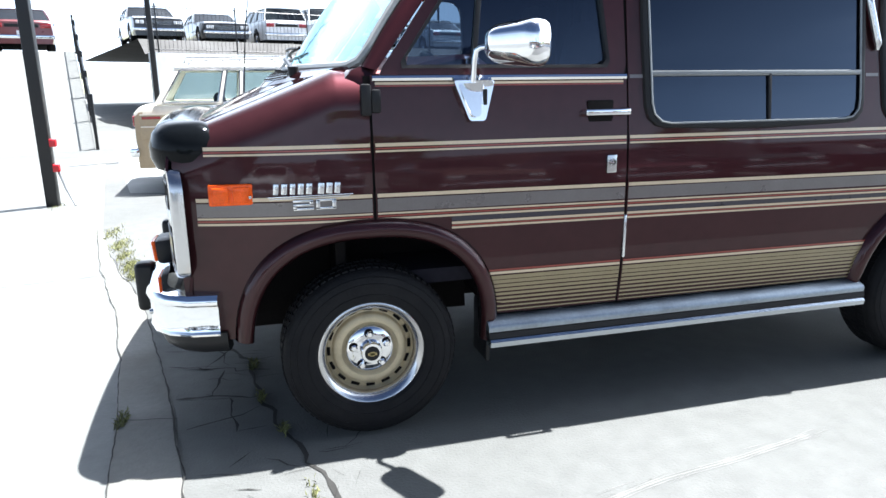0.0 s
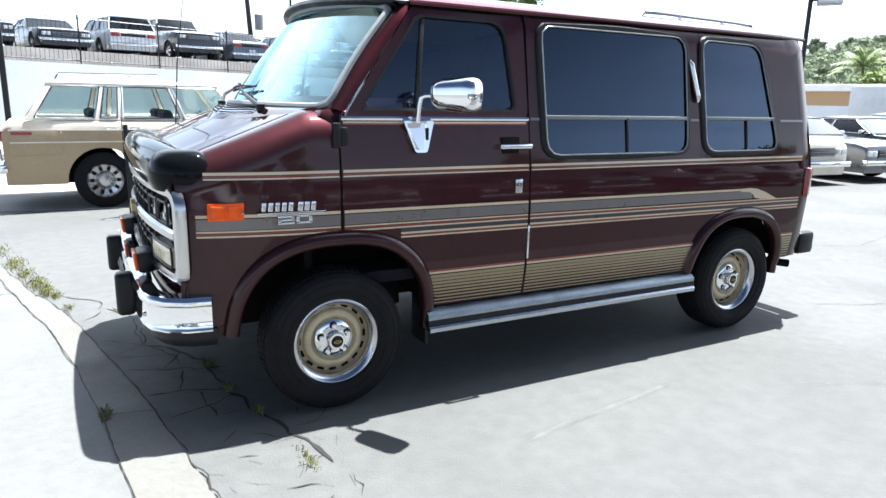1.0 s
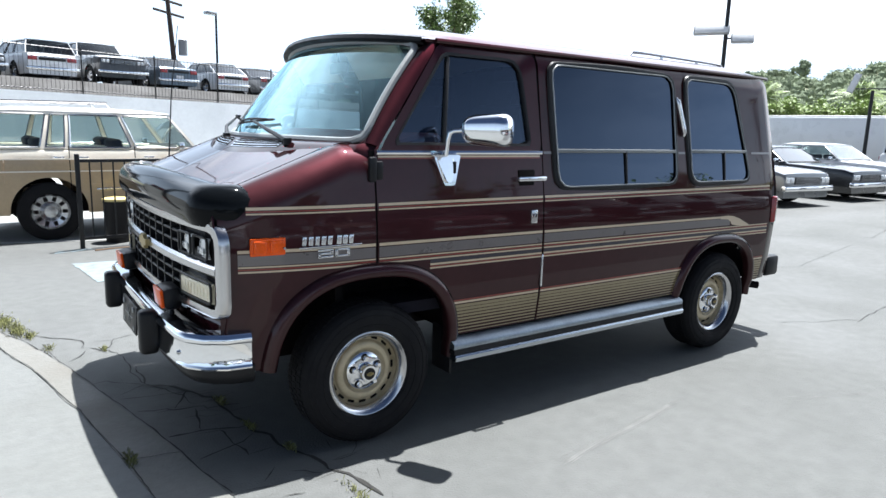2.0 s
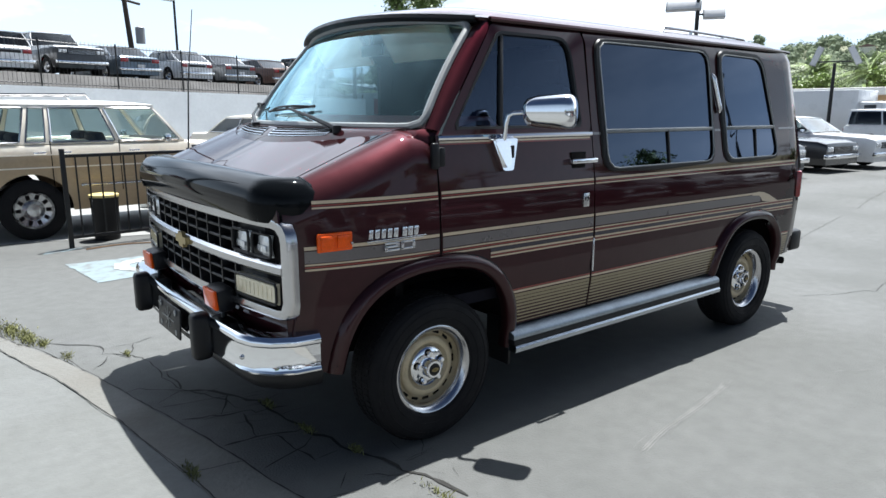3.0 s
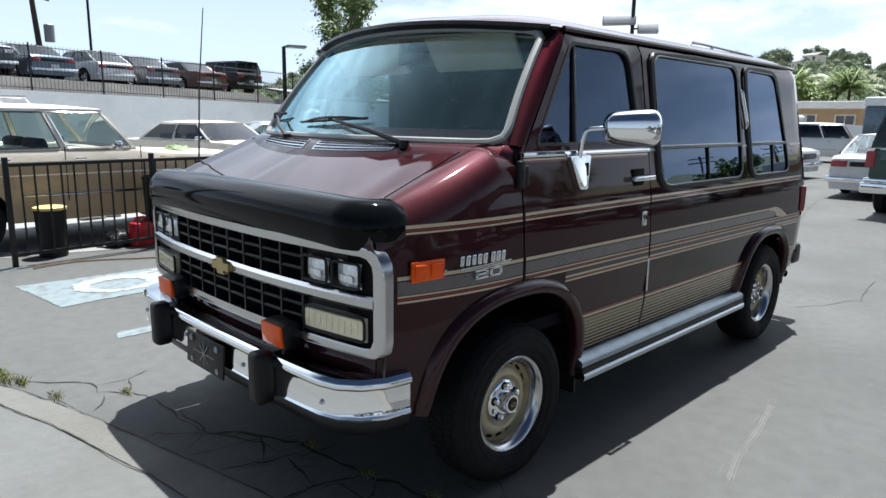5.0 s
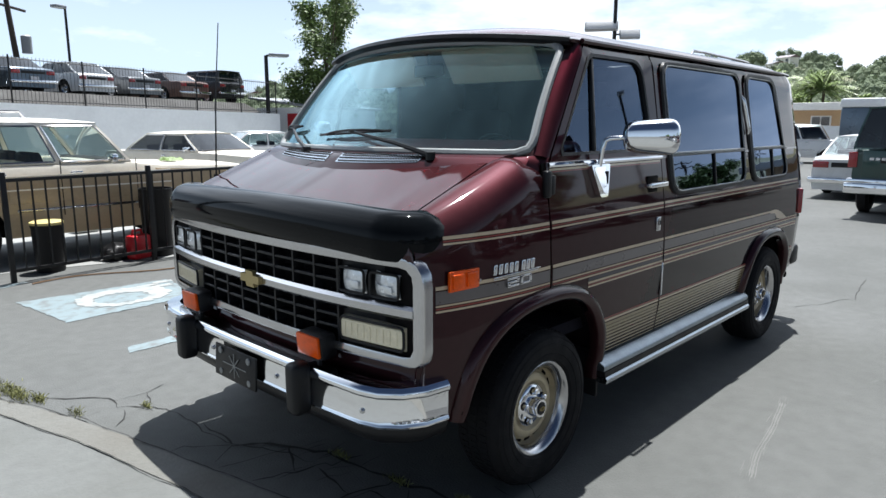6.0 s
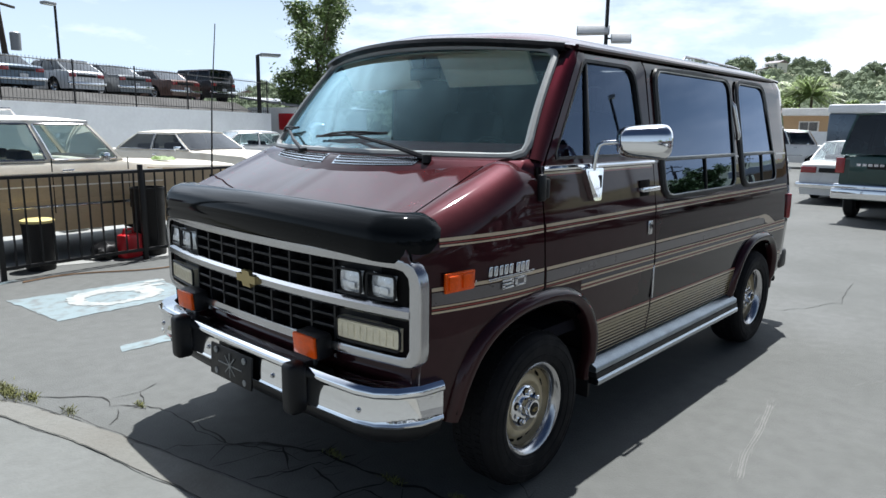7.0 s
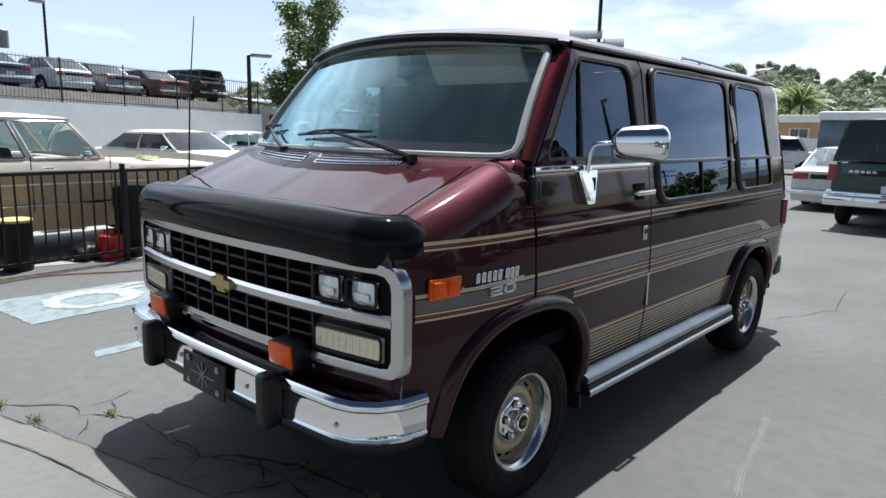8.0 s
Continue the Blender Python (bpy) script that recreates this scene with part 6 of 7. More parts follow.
# cars beyond it, against the white wall
car("old_saloon", "dusty cream saloon parked by the white wall", yaw(5.3, 12.4, 0, -75), "cream_body", glass_m="dark_glass", **{**SED, "H": 1.42, "L": 5.0, "belt": 0.98, "hood": 0.95, "deck": 0.95})
car("white_saloon", "white saloon parked by the white wall", yaw(9.8, 16.6, 0, -10), "white_car", **SED)

# ---- retaining wall, upper lot and its fence ----
WA, WD, WN = Vector((-3.4, 19.84)), Vector((0.9636, 0.2674)), Vector((-0.2674, 0.9636))
W_LEN = 19.8


def wall_top(u):
    return 2.31 - 0.013 * u


def wp(u, off, z):
    p = WA + WD * u + WN * off
    return (p.x, p.y, z)


bm = bmesh.new()
surf(bm, [[wp(u, o, z) for o, z in ((0, -0.1), (0, wall_top(u)), (0.25, wall_top(u)), (0.25, -0.1))] for u in [W_LEN * k / 30 for k in range(31)]])
vs = [bm.verts.new(wp(W_LEN, o, z)) for o, z in ((0, -0.1), (0, wall_top(W_LEN)), (0.25, wall_top(W_LEN)), (0.25, -0.1))]
bm.faces.new(vs)
structure("wall_north", bm, M["white_wall"], "white rendered retaining wall below the upper car lot", "wall")
bm = bmesh.new()
surf(bm, [[wp(u, o, wall_top(u) + (-0.02 if o < 1 else 0.52)) for o in (0.25, 0.9, 2.2, 30)] for u in [W_LEN * k / 10 for k in range(11)]])
vs = [bm.verts.new(p) for p in (wp(W_LEN, 0.25, -0.1), wp(W_LEN, 0.25, wall_top(W_LEN) - 0.06), wp(W_LEN, 30, wall_top(W_LEN) - 0.06), wp(W_LEN, 30, -0.1))]
bm.faces.new(vs)
structure("upper_lot", bm, M["dark_soil"], "dark asphalt of the raised car lot", "ground")
fence = thing("wall_fence", "black iron picket fence on top of the white retaining wall", "fence")
FH = 1.46
for k in range(9):
    u = 0.3 + 2.45 * k
    x, y, z = wp(min(u, W_LEN - 0.1), 0.12, wall_top(u))
    part("fence_post", new_box((x, y, z + FH / 2 - 0.1), (0.046, 0.046, FH + 0.25), 0.006), M["iron"], fence)
bm = bmesh.new()
for h in (0.10, FH - 0.08):
    tube(bm, [wp(0.0, 0.12, wall_top(0) + h), wp(W_LEN, 0.12, wall_top(W_LEN) + h)], 0.016, 4)
part("rail", bm, M["iron"], fence)
n = int(W_LEN / 0.125)
pick = None
for k in range(n + 1):
    u = W_LEN * k / n
    x, y, z = wp(u, 0.12, wall_top(u))
    if pick is None:
        pick = ob = part("picket", new_box((0, 0, FH / 2), (0.010, 0.010, FH)), M["iron"], fence, smooth=False)
    else:
        ob = new("picket", pick.data)
        ob.parent = fence
    ob.location = (x, y, z)

wall_deg = math.degrees(math.atan2(WD.y, WD.x))
UP = "cars on the upper lot"


def upper(name, label, u, paint, spec, facing, off=5.7, **kw):
    x, y, z = wp(u, off, wall_top(u if u < W_LEN else W_LEN) + 0.52 if u > 0 else 2.40)
    kw.setdefault("glass_m", "dark_glass")
    deg = wall_deg + (-90 if facing == "front" else 90)
    return car(name, label, yaw(x, y, z, deg), paint, group=UP, **{**spec, **kw})


upper("red_saloon", "wine-red saloon on the upper lot", -3.3, "wine_car", SED, "side", off=4.4)
upper("black_saloon", "black saloon on the upper lot behind the fence", 0.9, "black_car", SED, "front")
upper("black_coupe", "black coupe facing the fence on the upper lot", 3.3, "black_car", COU, "front")
upper("cream_estate", "white estate car with red rear end backed to the fence", 5.55, "white_car", WAG, "rear", H=1.46)
truck = upper("white_pickup", "white and black pickup truck facing the fence", 8.05, "white_car", {**SUV, "pillars": (0.5,)}, "front", H=1.75, L=4.9, W=1.95, c=-0.75, d=-0.95, hood=1.12, belt=1.15, deck=1.05, low_m="black_car")
upper("blue_saloon", "slate-blue saloon backed to the fence", 10.35, "blue_car", SED, "rear")
upper("white_hatchback", "white hatchback backed to the fence", 13.05, "white_car", HAT, "rear", glass_m="dark_glass")
upper("grey_saloon", "dark grey saloon backed to the fence", 15.15, "grey_car", SED, "rear")
upper("brown_saloon", "brown saloon backed to the fence", 17.85, "brown_car", SED, "rear")
upper("black_off_roader", "black off-road estate backed to the fence", 20.45, "black_car", SUV, "rear", glass_m="dark_glass")
# ramp to the upper lot
bm = bmesh.new()
prism(bm, [(12.5, 0.0), (20.6, 2.36), (28.0, 2.38), (28.0, -0.2), (12.5, -0.2)], (lambda y, z: (-3.75 - 0.235 * (y - 12.5), y, z), lambda y, z: (-19.0, y, z)))
structure("ramp", bm, M["concrete"], "pale concrete ramp up to the upper lot", "ramp")

# ---- iron fence in front of the estate car ----
FA, FB = Vector((-0.55, 5.09)), Vector((3.9, 5.50))
fl = (FB - FA).length
fd = (FB - FA).normalized()
fence2 = thing("iron_fence", "low black iron picket fence standing on the asphalt", "fence")
FT = 1.05
for k in range(4):
    p = FA + fd * (fl * k / 3)
    part("fence_post", new_box((p.x, p.y, FT / 2 + 0.03), (0.05, 0.05, FT + 0.06), 0.005), M["iron"], fence2)
ang = math.atan2(fd.y, fd.x)
for z in (0.12, FT - 0.02):
    c = (FA + FB) / 2
    part("rail", new_box((c.x, c.y, z), (fl, 0.03, 0.035), 0.004, Euler((0, 0, ang)).to_matrix()), M["iron"], fence2)
n = int(fl / 0.125)
pick = None
for k in range(1, n):
    p = FA + fd * (fl * k / n)
    if pick is None:
        pick = part("picket", new_box((0, 0, 0), (0.016, 0.016, FT - 0.14)), M["iron"], fence2, smooth=False)
        ob = pick
    else:
        ob = new("picket", pick.data)
        ob.parent = fence2
    ob.location = (p.x, p.y, 0.12 + (FT - 0.14) / 2)

# bins and cans by the fence
def drum(name, label, x, y, r, h, mt, lid=None):
    t = thing(name, label, "bin", at=pose(x, y, 0))
    part("body", lathe(bmesh.new(), [(0, 0.0), (r * 0.9, 0.0), (r * 0.92, 0.02), (r, h - 0.05), (r * 1.04, h - 0.04), (r * 1.04, h), (r * 0.98, h)], 28, Euler((radians(90), 0, 0)).to_matrix().to_4x4()), M[mt], t)
    if lid:
        part("lid", lathe(bmesh.new(), [(r * 1.06, h - 0.015), (r * 1.07, h + 0.012), (r * 0.9, h + 0.022), (0, h + 0.024)], 28, Euler((radians(90), 0, 0)).to_matrix().to_4x4()), M[lid], t)
    return t


drum("waste_bin", "black round waste bin with a straw-yellow rim by the fence", -0.10, 5.46, 0.155, 0.53, "black", "lid")
drum("black_bin", "tall black plastic bin by the fence", 1.13, 5.52, 0.19, 0.82, "black")
can = thing("fuel_can", "red plastic fuel can on the asphalt by the fence", "fuel can", at=pose(0.84, 5.43, 0, 0, 0, 20))
part("body", new_box((0, 0, 0.15), (0.26, 0.17, 0.29), 0.04), M["red_plastic"], can)
bm = bmesh.new()
tube(bm, [(-0.08, 0, 0.29), (-0.07, 0, 0.345), (0.05, 0, 0.345), (0.06, 0, 0.29)], 0.016, 8)
part("handle", bm, M["red_plastic"], can)
bm = bmesh.new()
tube(bm, [(0.09, 0, 0.28), (0.12, 0, 0.36)], 0.022, 8)
part("spout", bm, M["black"], can)
bag = bmesh.new()
bmesh.ops.create_icosphere(bag, subdivisions=3, radius=1)
for v in bag.verts:
    k = 1 + 0.35 * noise.noise(v.co * 2.3)
    v.co = Vector((v.co.x * 0.16 * k, v.co.y * 0.13 * k, max(v.co.z, -0.6) * 0.13 * k + 0.08))
ob = tagged(part("rubbish_bag", bag, M["black"], None), "tied black rubbish bag beside the bins", "bag")
ob.location = (0.62, 5.55, 0)
# cord on the ground
bm = bmesh.new()
tube(bm, [(-0.45 + 0.16 * k, 4.86 + 0.12 * math.sin(k * 0.6) - 0.02 * k, 0.012) for k in range(12)], 0.008, 6)
tagged(part("extension_cord", bm, M["cord"], None), "faded brown extension cord lying on the asphalt", "cord")

# ---- small things round the estate car ----
for x, y, a, w in ((1.10, 8.0, 12, 0.36), (1.40, 8.1, -20, 0.30)):
    bm = new_box((0, 0, 0.055), (w, 0.24, 0.11), 0.045)
    for v in bm.verts:
        v.co += Vector((0, 0, 1)) * 0.03 * noise.noise(v.co * 14 + Vector((x * 9, 0, 0)))
    bag = thing("plastic_bag", "crumpled white plastic bag on the ground", "bag", at=pose(x, y, 0.012, 0, 0, a))
    part("bag_body", bm, M["paper"], bag)
bm = bmesh.new()
surf(bm, [[(1.62 + 0.03 * i + 0.02 * math.sin(j), 6.25 + 0.035 * j, 1.095 + 0.035 * (1 + noise.noise(Vector((i * 0.7, j * 0.6, 3.0)))) * (1 if 0 < i < 8 and 0 < j < 9 else 0.1)) for j in range(10)] for i in range(9)])
tagged(part("cloth", thick(bm, 0.006), M["leaf"], None), "crumpled green cloth on the bonnet of the estate car", "cloth")

# ---- ground markings, cracks, scrapes, weeds ----
def film(name, rows_list, mt, label, category, kind=""):
    bm = bmesh.new()
    for rows in rows_list:
        surf(bm, rows)
    return tagged(part(name, bm, M[mt], None, smooth=False), label, category, kind=kind)


def ragged(poly, jit, seed, z, step=0.05):
    rnd = random.Random(seed)
    out = []
    for (ax, ay), (bx, by) in zip(poly, poly[1:] + poly[:1]):
        n = max(int(math.hypot(bx - ax, by - ay) / step), 1)
        for k in range(n):
            t = k / n
            out.append((ax + (bx - ax) * t + rnd.uniform(-jit, jit), ay + (by - ay) * t + rnd.uniform(-jit, jit), z))
    return out


def patch(name, poly, mt, label, category, jit=0.012, seed=3, z=0.004, kind="structure"):
    bm = bmesh.new()
    bm.faces.new([bm.verts.new(p) for p in ragged(poly, jit, seed, z)])
    bmesh.ops.triangulate(bm, faces=bm.faces[:])
    return tagged(part(name, bm, M[mt], None, smooth=False), label, category, kind=kind)


patch("parking_symbol_field", [(-0.76, 4.20), (-0.66, 3.21), (0.52, 3.30), (0.58, 4.14)], "blue_paint", "worn blue painted square on the asphalt", "road marking")
bm = bmesh.new()
rnd = random.Random(12)
rows = []
for k in range(61):
    a = 2 * math.pi * k / 60
    inner, outer = 0.20 + rnd.uniform(-0.02, 0.02), 0.335 + 0.05 * math.sin(a + 0.6) + rnd.uniform(-0.025, 0.025)
    rows.append([(-0.04 + rr * 1.2 * math.cos(a), 3.69 + rr * math.sin(a), 0.008) for rr in (inner, outer)])
surf(bm, rows[:-1] + rows[:1])
for q in range(3):
    x, y = 0.22 + 0.09 * q, 3.98 + 0.03 * q
    surf(bm, [[(x + t * 0.05 + rnd.uniform(-0.012, 0.012), y - 0.13 * (q % 2) + d + rnd.uniform(-0.012, 0.012), 0.0085) for d in (-0.035, 0.045)] for t in range(5)])
tagged(part("parking_symbol", bm, M["white_paint"], None, smooth=False), "worn white painted symbol on the blue square", "road marking", kind="structure")
patch("stall_line", [(-0.60, 2.10), (-0.57, 2.24), (0.9, 2.30), (0.9, 2.16)], "blue_paint", "worn pale blue stall line on the asphalt", "road marking")
patch("stall_line", [(-0.86, 4.86), (-0.82, 5.02), (-0.46, 5.08), (-0.44, 4.98)], "blue_paint", "worn pale blue stall line on the asphalt", "road marking", seed=8)

# cracks across the lane's mouth, then the broken field beside the front wheel
lines = [crack([(-1.30, 1.72), (-1.0, 1.33), (-1.03, 1.22), (-0.89, 1.08), (-0.82, 0.90), (-0.83, 0.59), (-0.81, 0.33), (-0.70, 0.15), (-0.63, -0.11)], 0.0042, 0.014, 1),
         crack([(-1.0, 1.33), (-0.83, 1.30), (-0.69, 1.37)], 0.0027, 0.012, 2), crack([(-0.83, 1.30), (-0.86, 1.16), (-0.91, 1.10)], 0.0027, 0.012, 3),
         crack([(-1.01, 1.15), (-1.07, 1.03), (-1.13, 0.97)], 0.0030, 0.012, 4), crack([(-1.19, 1.21), (-1.11, 1.23)], 0.0028, 0.01, 5),
         crack([(-1.07, 0.48), (-0.99, 0.49), (-0.81, 0.33)], 0.0032, 0.012, 6), crack([(-0.81, 0.33), (-0.96, 0.23)], 0.0030, 0.01, 7)]
lines += [crack([(-0.81, 0.33), (-0.62, 0.13), (-0.54, -0.07), (-0.50, -0.36), (-0.47, -0.55), (-0.39, -0.86), (-0.30, -1.12), (-0.22, -1.45)], 0.0095, 0.016, 8),
          crack([(-0.80, 0.34), (-0.79, 0.67)], 0.0050, 0.014, 9), crack([(-0.93, -0.05), (-0.74, -0.11), (-0.57, -0.18), (-0.43, -0.22)], 0.0056, 0.012, 10),
          crack([(-0.74, -0.11), (-0.62, 0.12)], 0.0045, 0.010, 11), crack([(-0.85, -0.44), (-0.70, -0.45), (-0.51, -0.50), (-0.43, -0.50)], 0.0065, 0.010, 12),
          crack([(-0.70, -0.45), (-0.65, -0.17)], 0.0048, 0.014, 13), crack([(-0.61, -0.48), (-0.60, -0.66), (-0.58, -0.82)], 0.0050, 0.012, 14),
          crack([(-0.77, -0.73), (-0.57, -0.68), (-0.49, -0.61)], 0.0050, 0.012, 15), crack([(-0.98, 0.17), (-0.62, 0.09)], 0.0030, 0.010, 16), crack([(-0.58, -0.81), (-0.46, -0.80)], 0.0038, 0.010, 17)]
lines += [crack([(3.9, -0.9), (4.6, -1.2), (5.6, -1.1)], 0.0028, 0.03, 18), crack([(5.0, 1.0), (6.5, 0.3), (9.0, 0.8)], 0.0028, 0.04, 19), crack([(7.0, 3.0), (10.0, 1.0), (13.0, 1.6)], 0.0035, 0.05, 20)]
# finer cracks that break up the slabs in the sun beside it
rnd = random.Random(5)
for k in range(26):
    x, y, a = rnd.uniform(-0.66, -0.15), rnd.uniform(-1.75, -0.95), rnd.uniform(0, 3.14)
    l = rnd.uniform(0.06, 0.17)
    lines.append(crack([(x, y), (x + l * math.cos(a), y + l * math.sin(a))], rnd.uniform(0.0014, 0.0028), 0.012, 100 + k))
for k in range(14):
    x, y, a = rnd.uniform(-0.95, -0.5), rnd.uniform(-0.75, 0.2), rnd.uniform(-0.5, 0.3)
    lines.append(crack([(x, y), (x + 0.16 * math.cos(a), y + 0.16 * math.sin(a))], rnd.uniform(0.0012, 0.0022), 0.010, 140 + k))
film("asphalt_crack", lines, "crack", "dark branching cracks in the asphalt", "crack", "stuff")
film("gutter_joint", [crack([(x + 0.004, y) for x, y in INNER[:10]], 0.0034, 0.010, 21, z=0.0145), crack([(x, y) for x, y in EDGE[:8]], 0.0024, 0.008, 22, z=0.0145)], "crack", "dark joints along the concrete gutter", "joint", "stuff")
film("concrete_joint", [crack([(-1.05, -0.60), (-0.82, -0.65)], 0.0028, 0.008, 33, z=0.0145), crack([(-1.35, 1.9), (-4, 1.4), (-9, 0.6)], 0.0033, 0.01, 32, z=0.011)], "crack", "dark joints between concrete slabs", "joint", "stuff")
# scrapes: many short pale streaks side by side, denser along the middle
rnd = random.Random(44)
streaks = []
for (ax, ay), (bx, by), n, wide in (((0.60, -1.64), (1.70, -1.47), 46, 0.030), ((2.2, -1.75), (3.1, -2.08), 16, 0.040)):
    for k in range(n):
        u, off, l = rnd.random(), rnd.gauss(0, wide * 0.5), rnd.uniform(0.04, 0.16)
        x, y = ax + (bx - ax) * u, ay + (by - ay) * u + off - 0.02 * math.sin(u * math.pi)
        d = Vector((bx - ax, by - ay)).normalized() * l
        streaks.append(crack([(x, y), (x + d.x, y + d.y + rnd.uniform(-0.008, 0.008))], rnd.uniform(0.0010, 0.0022), 0.004, 200 + k, z=0.0012))
for d, w in ((0.0, 0.0045), (0.012, 0.0030), (-0.014, 0.0025)):
    streaks.append(crack([(0.66, -1.66 + d), (0.92, -1.60 + d), (1.30, -1.555 + d), (1.66, -1.49 + d)], w, 0.004, 260, z=0.0014))
film("scrape_mark", streaks, "scratch", "pale scrape marks on the asphalt", "scrape", "stuff")

# weeds along the gutter
bm = bmesh.new()
rnd = random.Random(9)
spots = [(-1.30, 1.66, 0.05, 160), (-1.37, 1.85, 0.09, 420), (-1.44, 2.10, 0.10, 420), (-1.54, 2.45, 0.10, 260), (-1.64, 2.85, 0.14, 360), (-1.80, 3.4, 0.16, 240), (-1.05, -0.60, 0.035, 150), (-0.51, -0.14, 0.03, 90), (-0.48, -0.53, 0.03, 80), (-0.39, -0.85, 0.025, 80), (-0.31, -1.38, 0.06, 60), (-0.91, 1.10, 0.025, 60), (-1.22, 1.30, 0.05, 60), (-2.72, 5.2, 0.12, 120)]
for cx, cy, sp, cnt in spots:
    for _ in range(cnt):
        x, y = cx + rnd.gauss(0, sp * 0.28), cy + rnd.gauss(0, sp)
        h, w, a, l = rnd.uniform(0.008, 0.030), rnd.uniform(0.002, 0.004), rnd.uniform(0, 6.28), rnd.uniform(0.0, 0.035)
        p = Vector((x, y, 0.004))
        d = Vector((math.cos(a), math.sin(a), 0))
        q = Vector((-d.y, d.x, 0))
        bm.faces.new([bm.verts.new(v) for v in (p - q * w, p + q * w, p + d * l * 0.5 + q * w * 0.6 + Vector((0, 0, h * 0.7)), p + d * l + Vector((0, 0, h)))])
tagged(part("weeds", bm, M["weed"], None, smooth=False), "dry green and yellow weeds along the gutter", "weeds", kind="stuff")

# ---- posts and lamps ----
post = thing("gate_post", "thick black gate post with red latch parts", "post", at=pose(-2.76, 5.25, 0))
part("shaft", new_box((0, 0, 1.9), (0.13, 0.13, 3.8), 0.01), M["iron"], post)
for z in (0.45, 0.74):
    part("latch", new_box((0.08, -0.02, z), (0.10, 0.08, 0.09), 0.015), M["red_plastic"], post, "red painted latch")
bm = bmesh.new()
tube(bm, [(0.1, 0, 0.42), (0.16, 0, 0.2), (0.26, -0.1, 0.02)], 0.015, 6)
part("chain", bm, M["steel"], post)
bm = new_box((-2.1, 10.1, 2.4), (0.09, 0.09, 4.8), 0.008)
tagged(part("thin_post", bm, M["iron"], None), "slim black iron post behind the estate car", "post")
rfence = thing("ramp_fence", "black iron fence along the ramp's edge", "fence")
def ramp_edge(y):
    return -3.70 - 0.235 * (y - 12.5), 2.36 * min(max(0, (y - 12.5) / 8.1), 1)


for k in range(6):
    y = 12.6 + 1.75 * k
    x, z = ramp_edge(y)
    part("fence_post", new_box((x, y, z + 0.55), (0.06, 0.06, 1.2), 0.006), M["iron"], rfence)
pick = None
for k in range(80):
    y = 12.6 + 8.75 * k / 79
    x, z = ramp_edge(y)
    if pick is None:
        pick = ob = part("picket", new_box((0, 0, 0.5), (0.018, 0.018, 1.0)), M["iron"], rfence, smooth=False)
    else:
        ob = new("picket", pick.data)
        ob.parent = rfence
    ob.location = (x, y, z)
bm = bmesh.new()
for h in (0.12, 1.0):
    tube(bm, [(ramp_edge(y)[0], y, ramp_edge(y)[1] + h) for y in (12.6, 20.6, 21.35)], 0.02, 4)
part("rail", bm, M["iron"], rfence, smooth=False)

pole = thing("utility_pole", "weathered wooden utility pole with crossarms and a grey transformer", "utility pole", at=pose(8.35, 37.4, 0))
bm = bmesh.new()
tube(bm, [(0, 0, 0), (-0.05, 0, 4.6), (-0.30, 0, 8.2)], [0.17, 0.15, 0.12], 12)
part("shaft", bm, M["wood_pole"], pole)
for z, dx, l in ((8.0, -0.28, 2.0), (7.35, -0.24, 2.1), (4.6, -0.05, 1.4)):
    part("crossarm", new_box((dx, 0, z), (l, 0.10, 0.12), 0.01, Euler((0, 0.08, 0.5)).to_matrix()), M["wood_pole"], pole)
part("transformer", lathe(bmesh.new(), [(0, -0.45), (0.24, -0.44), (0.25, 0.40), (0.18, 0.46), (0, 0.47)], 20, Matrix.Translation((0.42, -0.1, 5.55)) @ Euler((radians(90), 0, 0)).to_matrix().to_4x4()), M["steel"], pole, "grey transformer can")

def lot_lamp(name, label, x, y, z0, h, arms, deg, r=0.06, hl=0.62, flood=0):
    t = thing(name, label, "lamp post", at=pose(x, y, z0, 0, 0, deg))
    bm = bmesh.new()
    tube(bm, [(0, 0, 0), (0, 0, h)], [r * 1.2, r], 10)
    part("shaft", bm, M["iron"], t)
    for a, l, zz in arms:
        m = Euler((0, 0, radians(a))).to_matrix()
        part("arm", new_box(m @ Vector((l / 2, 0, zz)), (l, 0.05, 0.05), 0.01, m), M["iron"], t)
        if flood:
            tilt = m @ Euler((radians(flood if 90 < a < 270 else -flood), 0, 0)).to_matrix()
            head = part("lamp_head", new_box(m @ Vector((l + 0.3, 0, zz)), (hl, 0.13, 0.30), 0.03, tilt), M["steel"], t, "flat flood lamp with a pale glass face")
            part("lens", new_box(m @ Vector((l + 0.3, 0, zz)) + tilt @ Vector((0, 0.072 if 90 < a < 270 else -0.072, 0)), (hl * 0.92, 0.016, 0.25), 0.005, tilt), M["plate_white"], head)
            hl *= 0.62
            continue
        head = part("lamp_head", new_box(m @ Vector((l + 0.3, 0, zz + 0.02)), (hl, 0.42, 0.13), 0.03, m), M["steel"], t, "grey shoebox lamp head")
        part("lens", new_box(m @ Vector((l + 0.3, 0, zz - 0.055)), (hl * 0.9, 0.36, 0.02), 0.005, m), M["lamp_lens"], head)
    return t


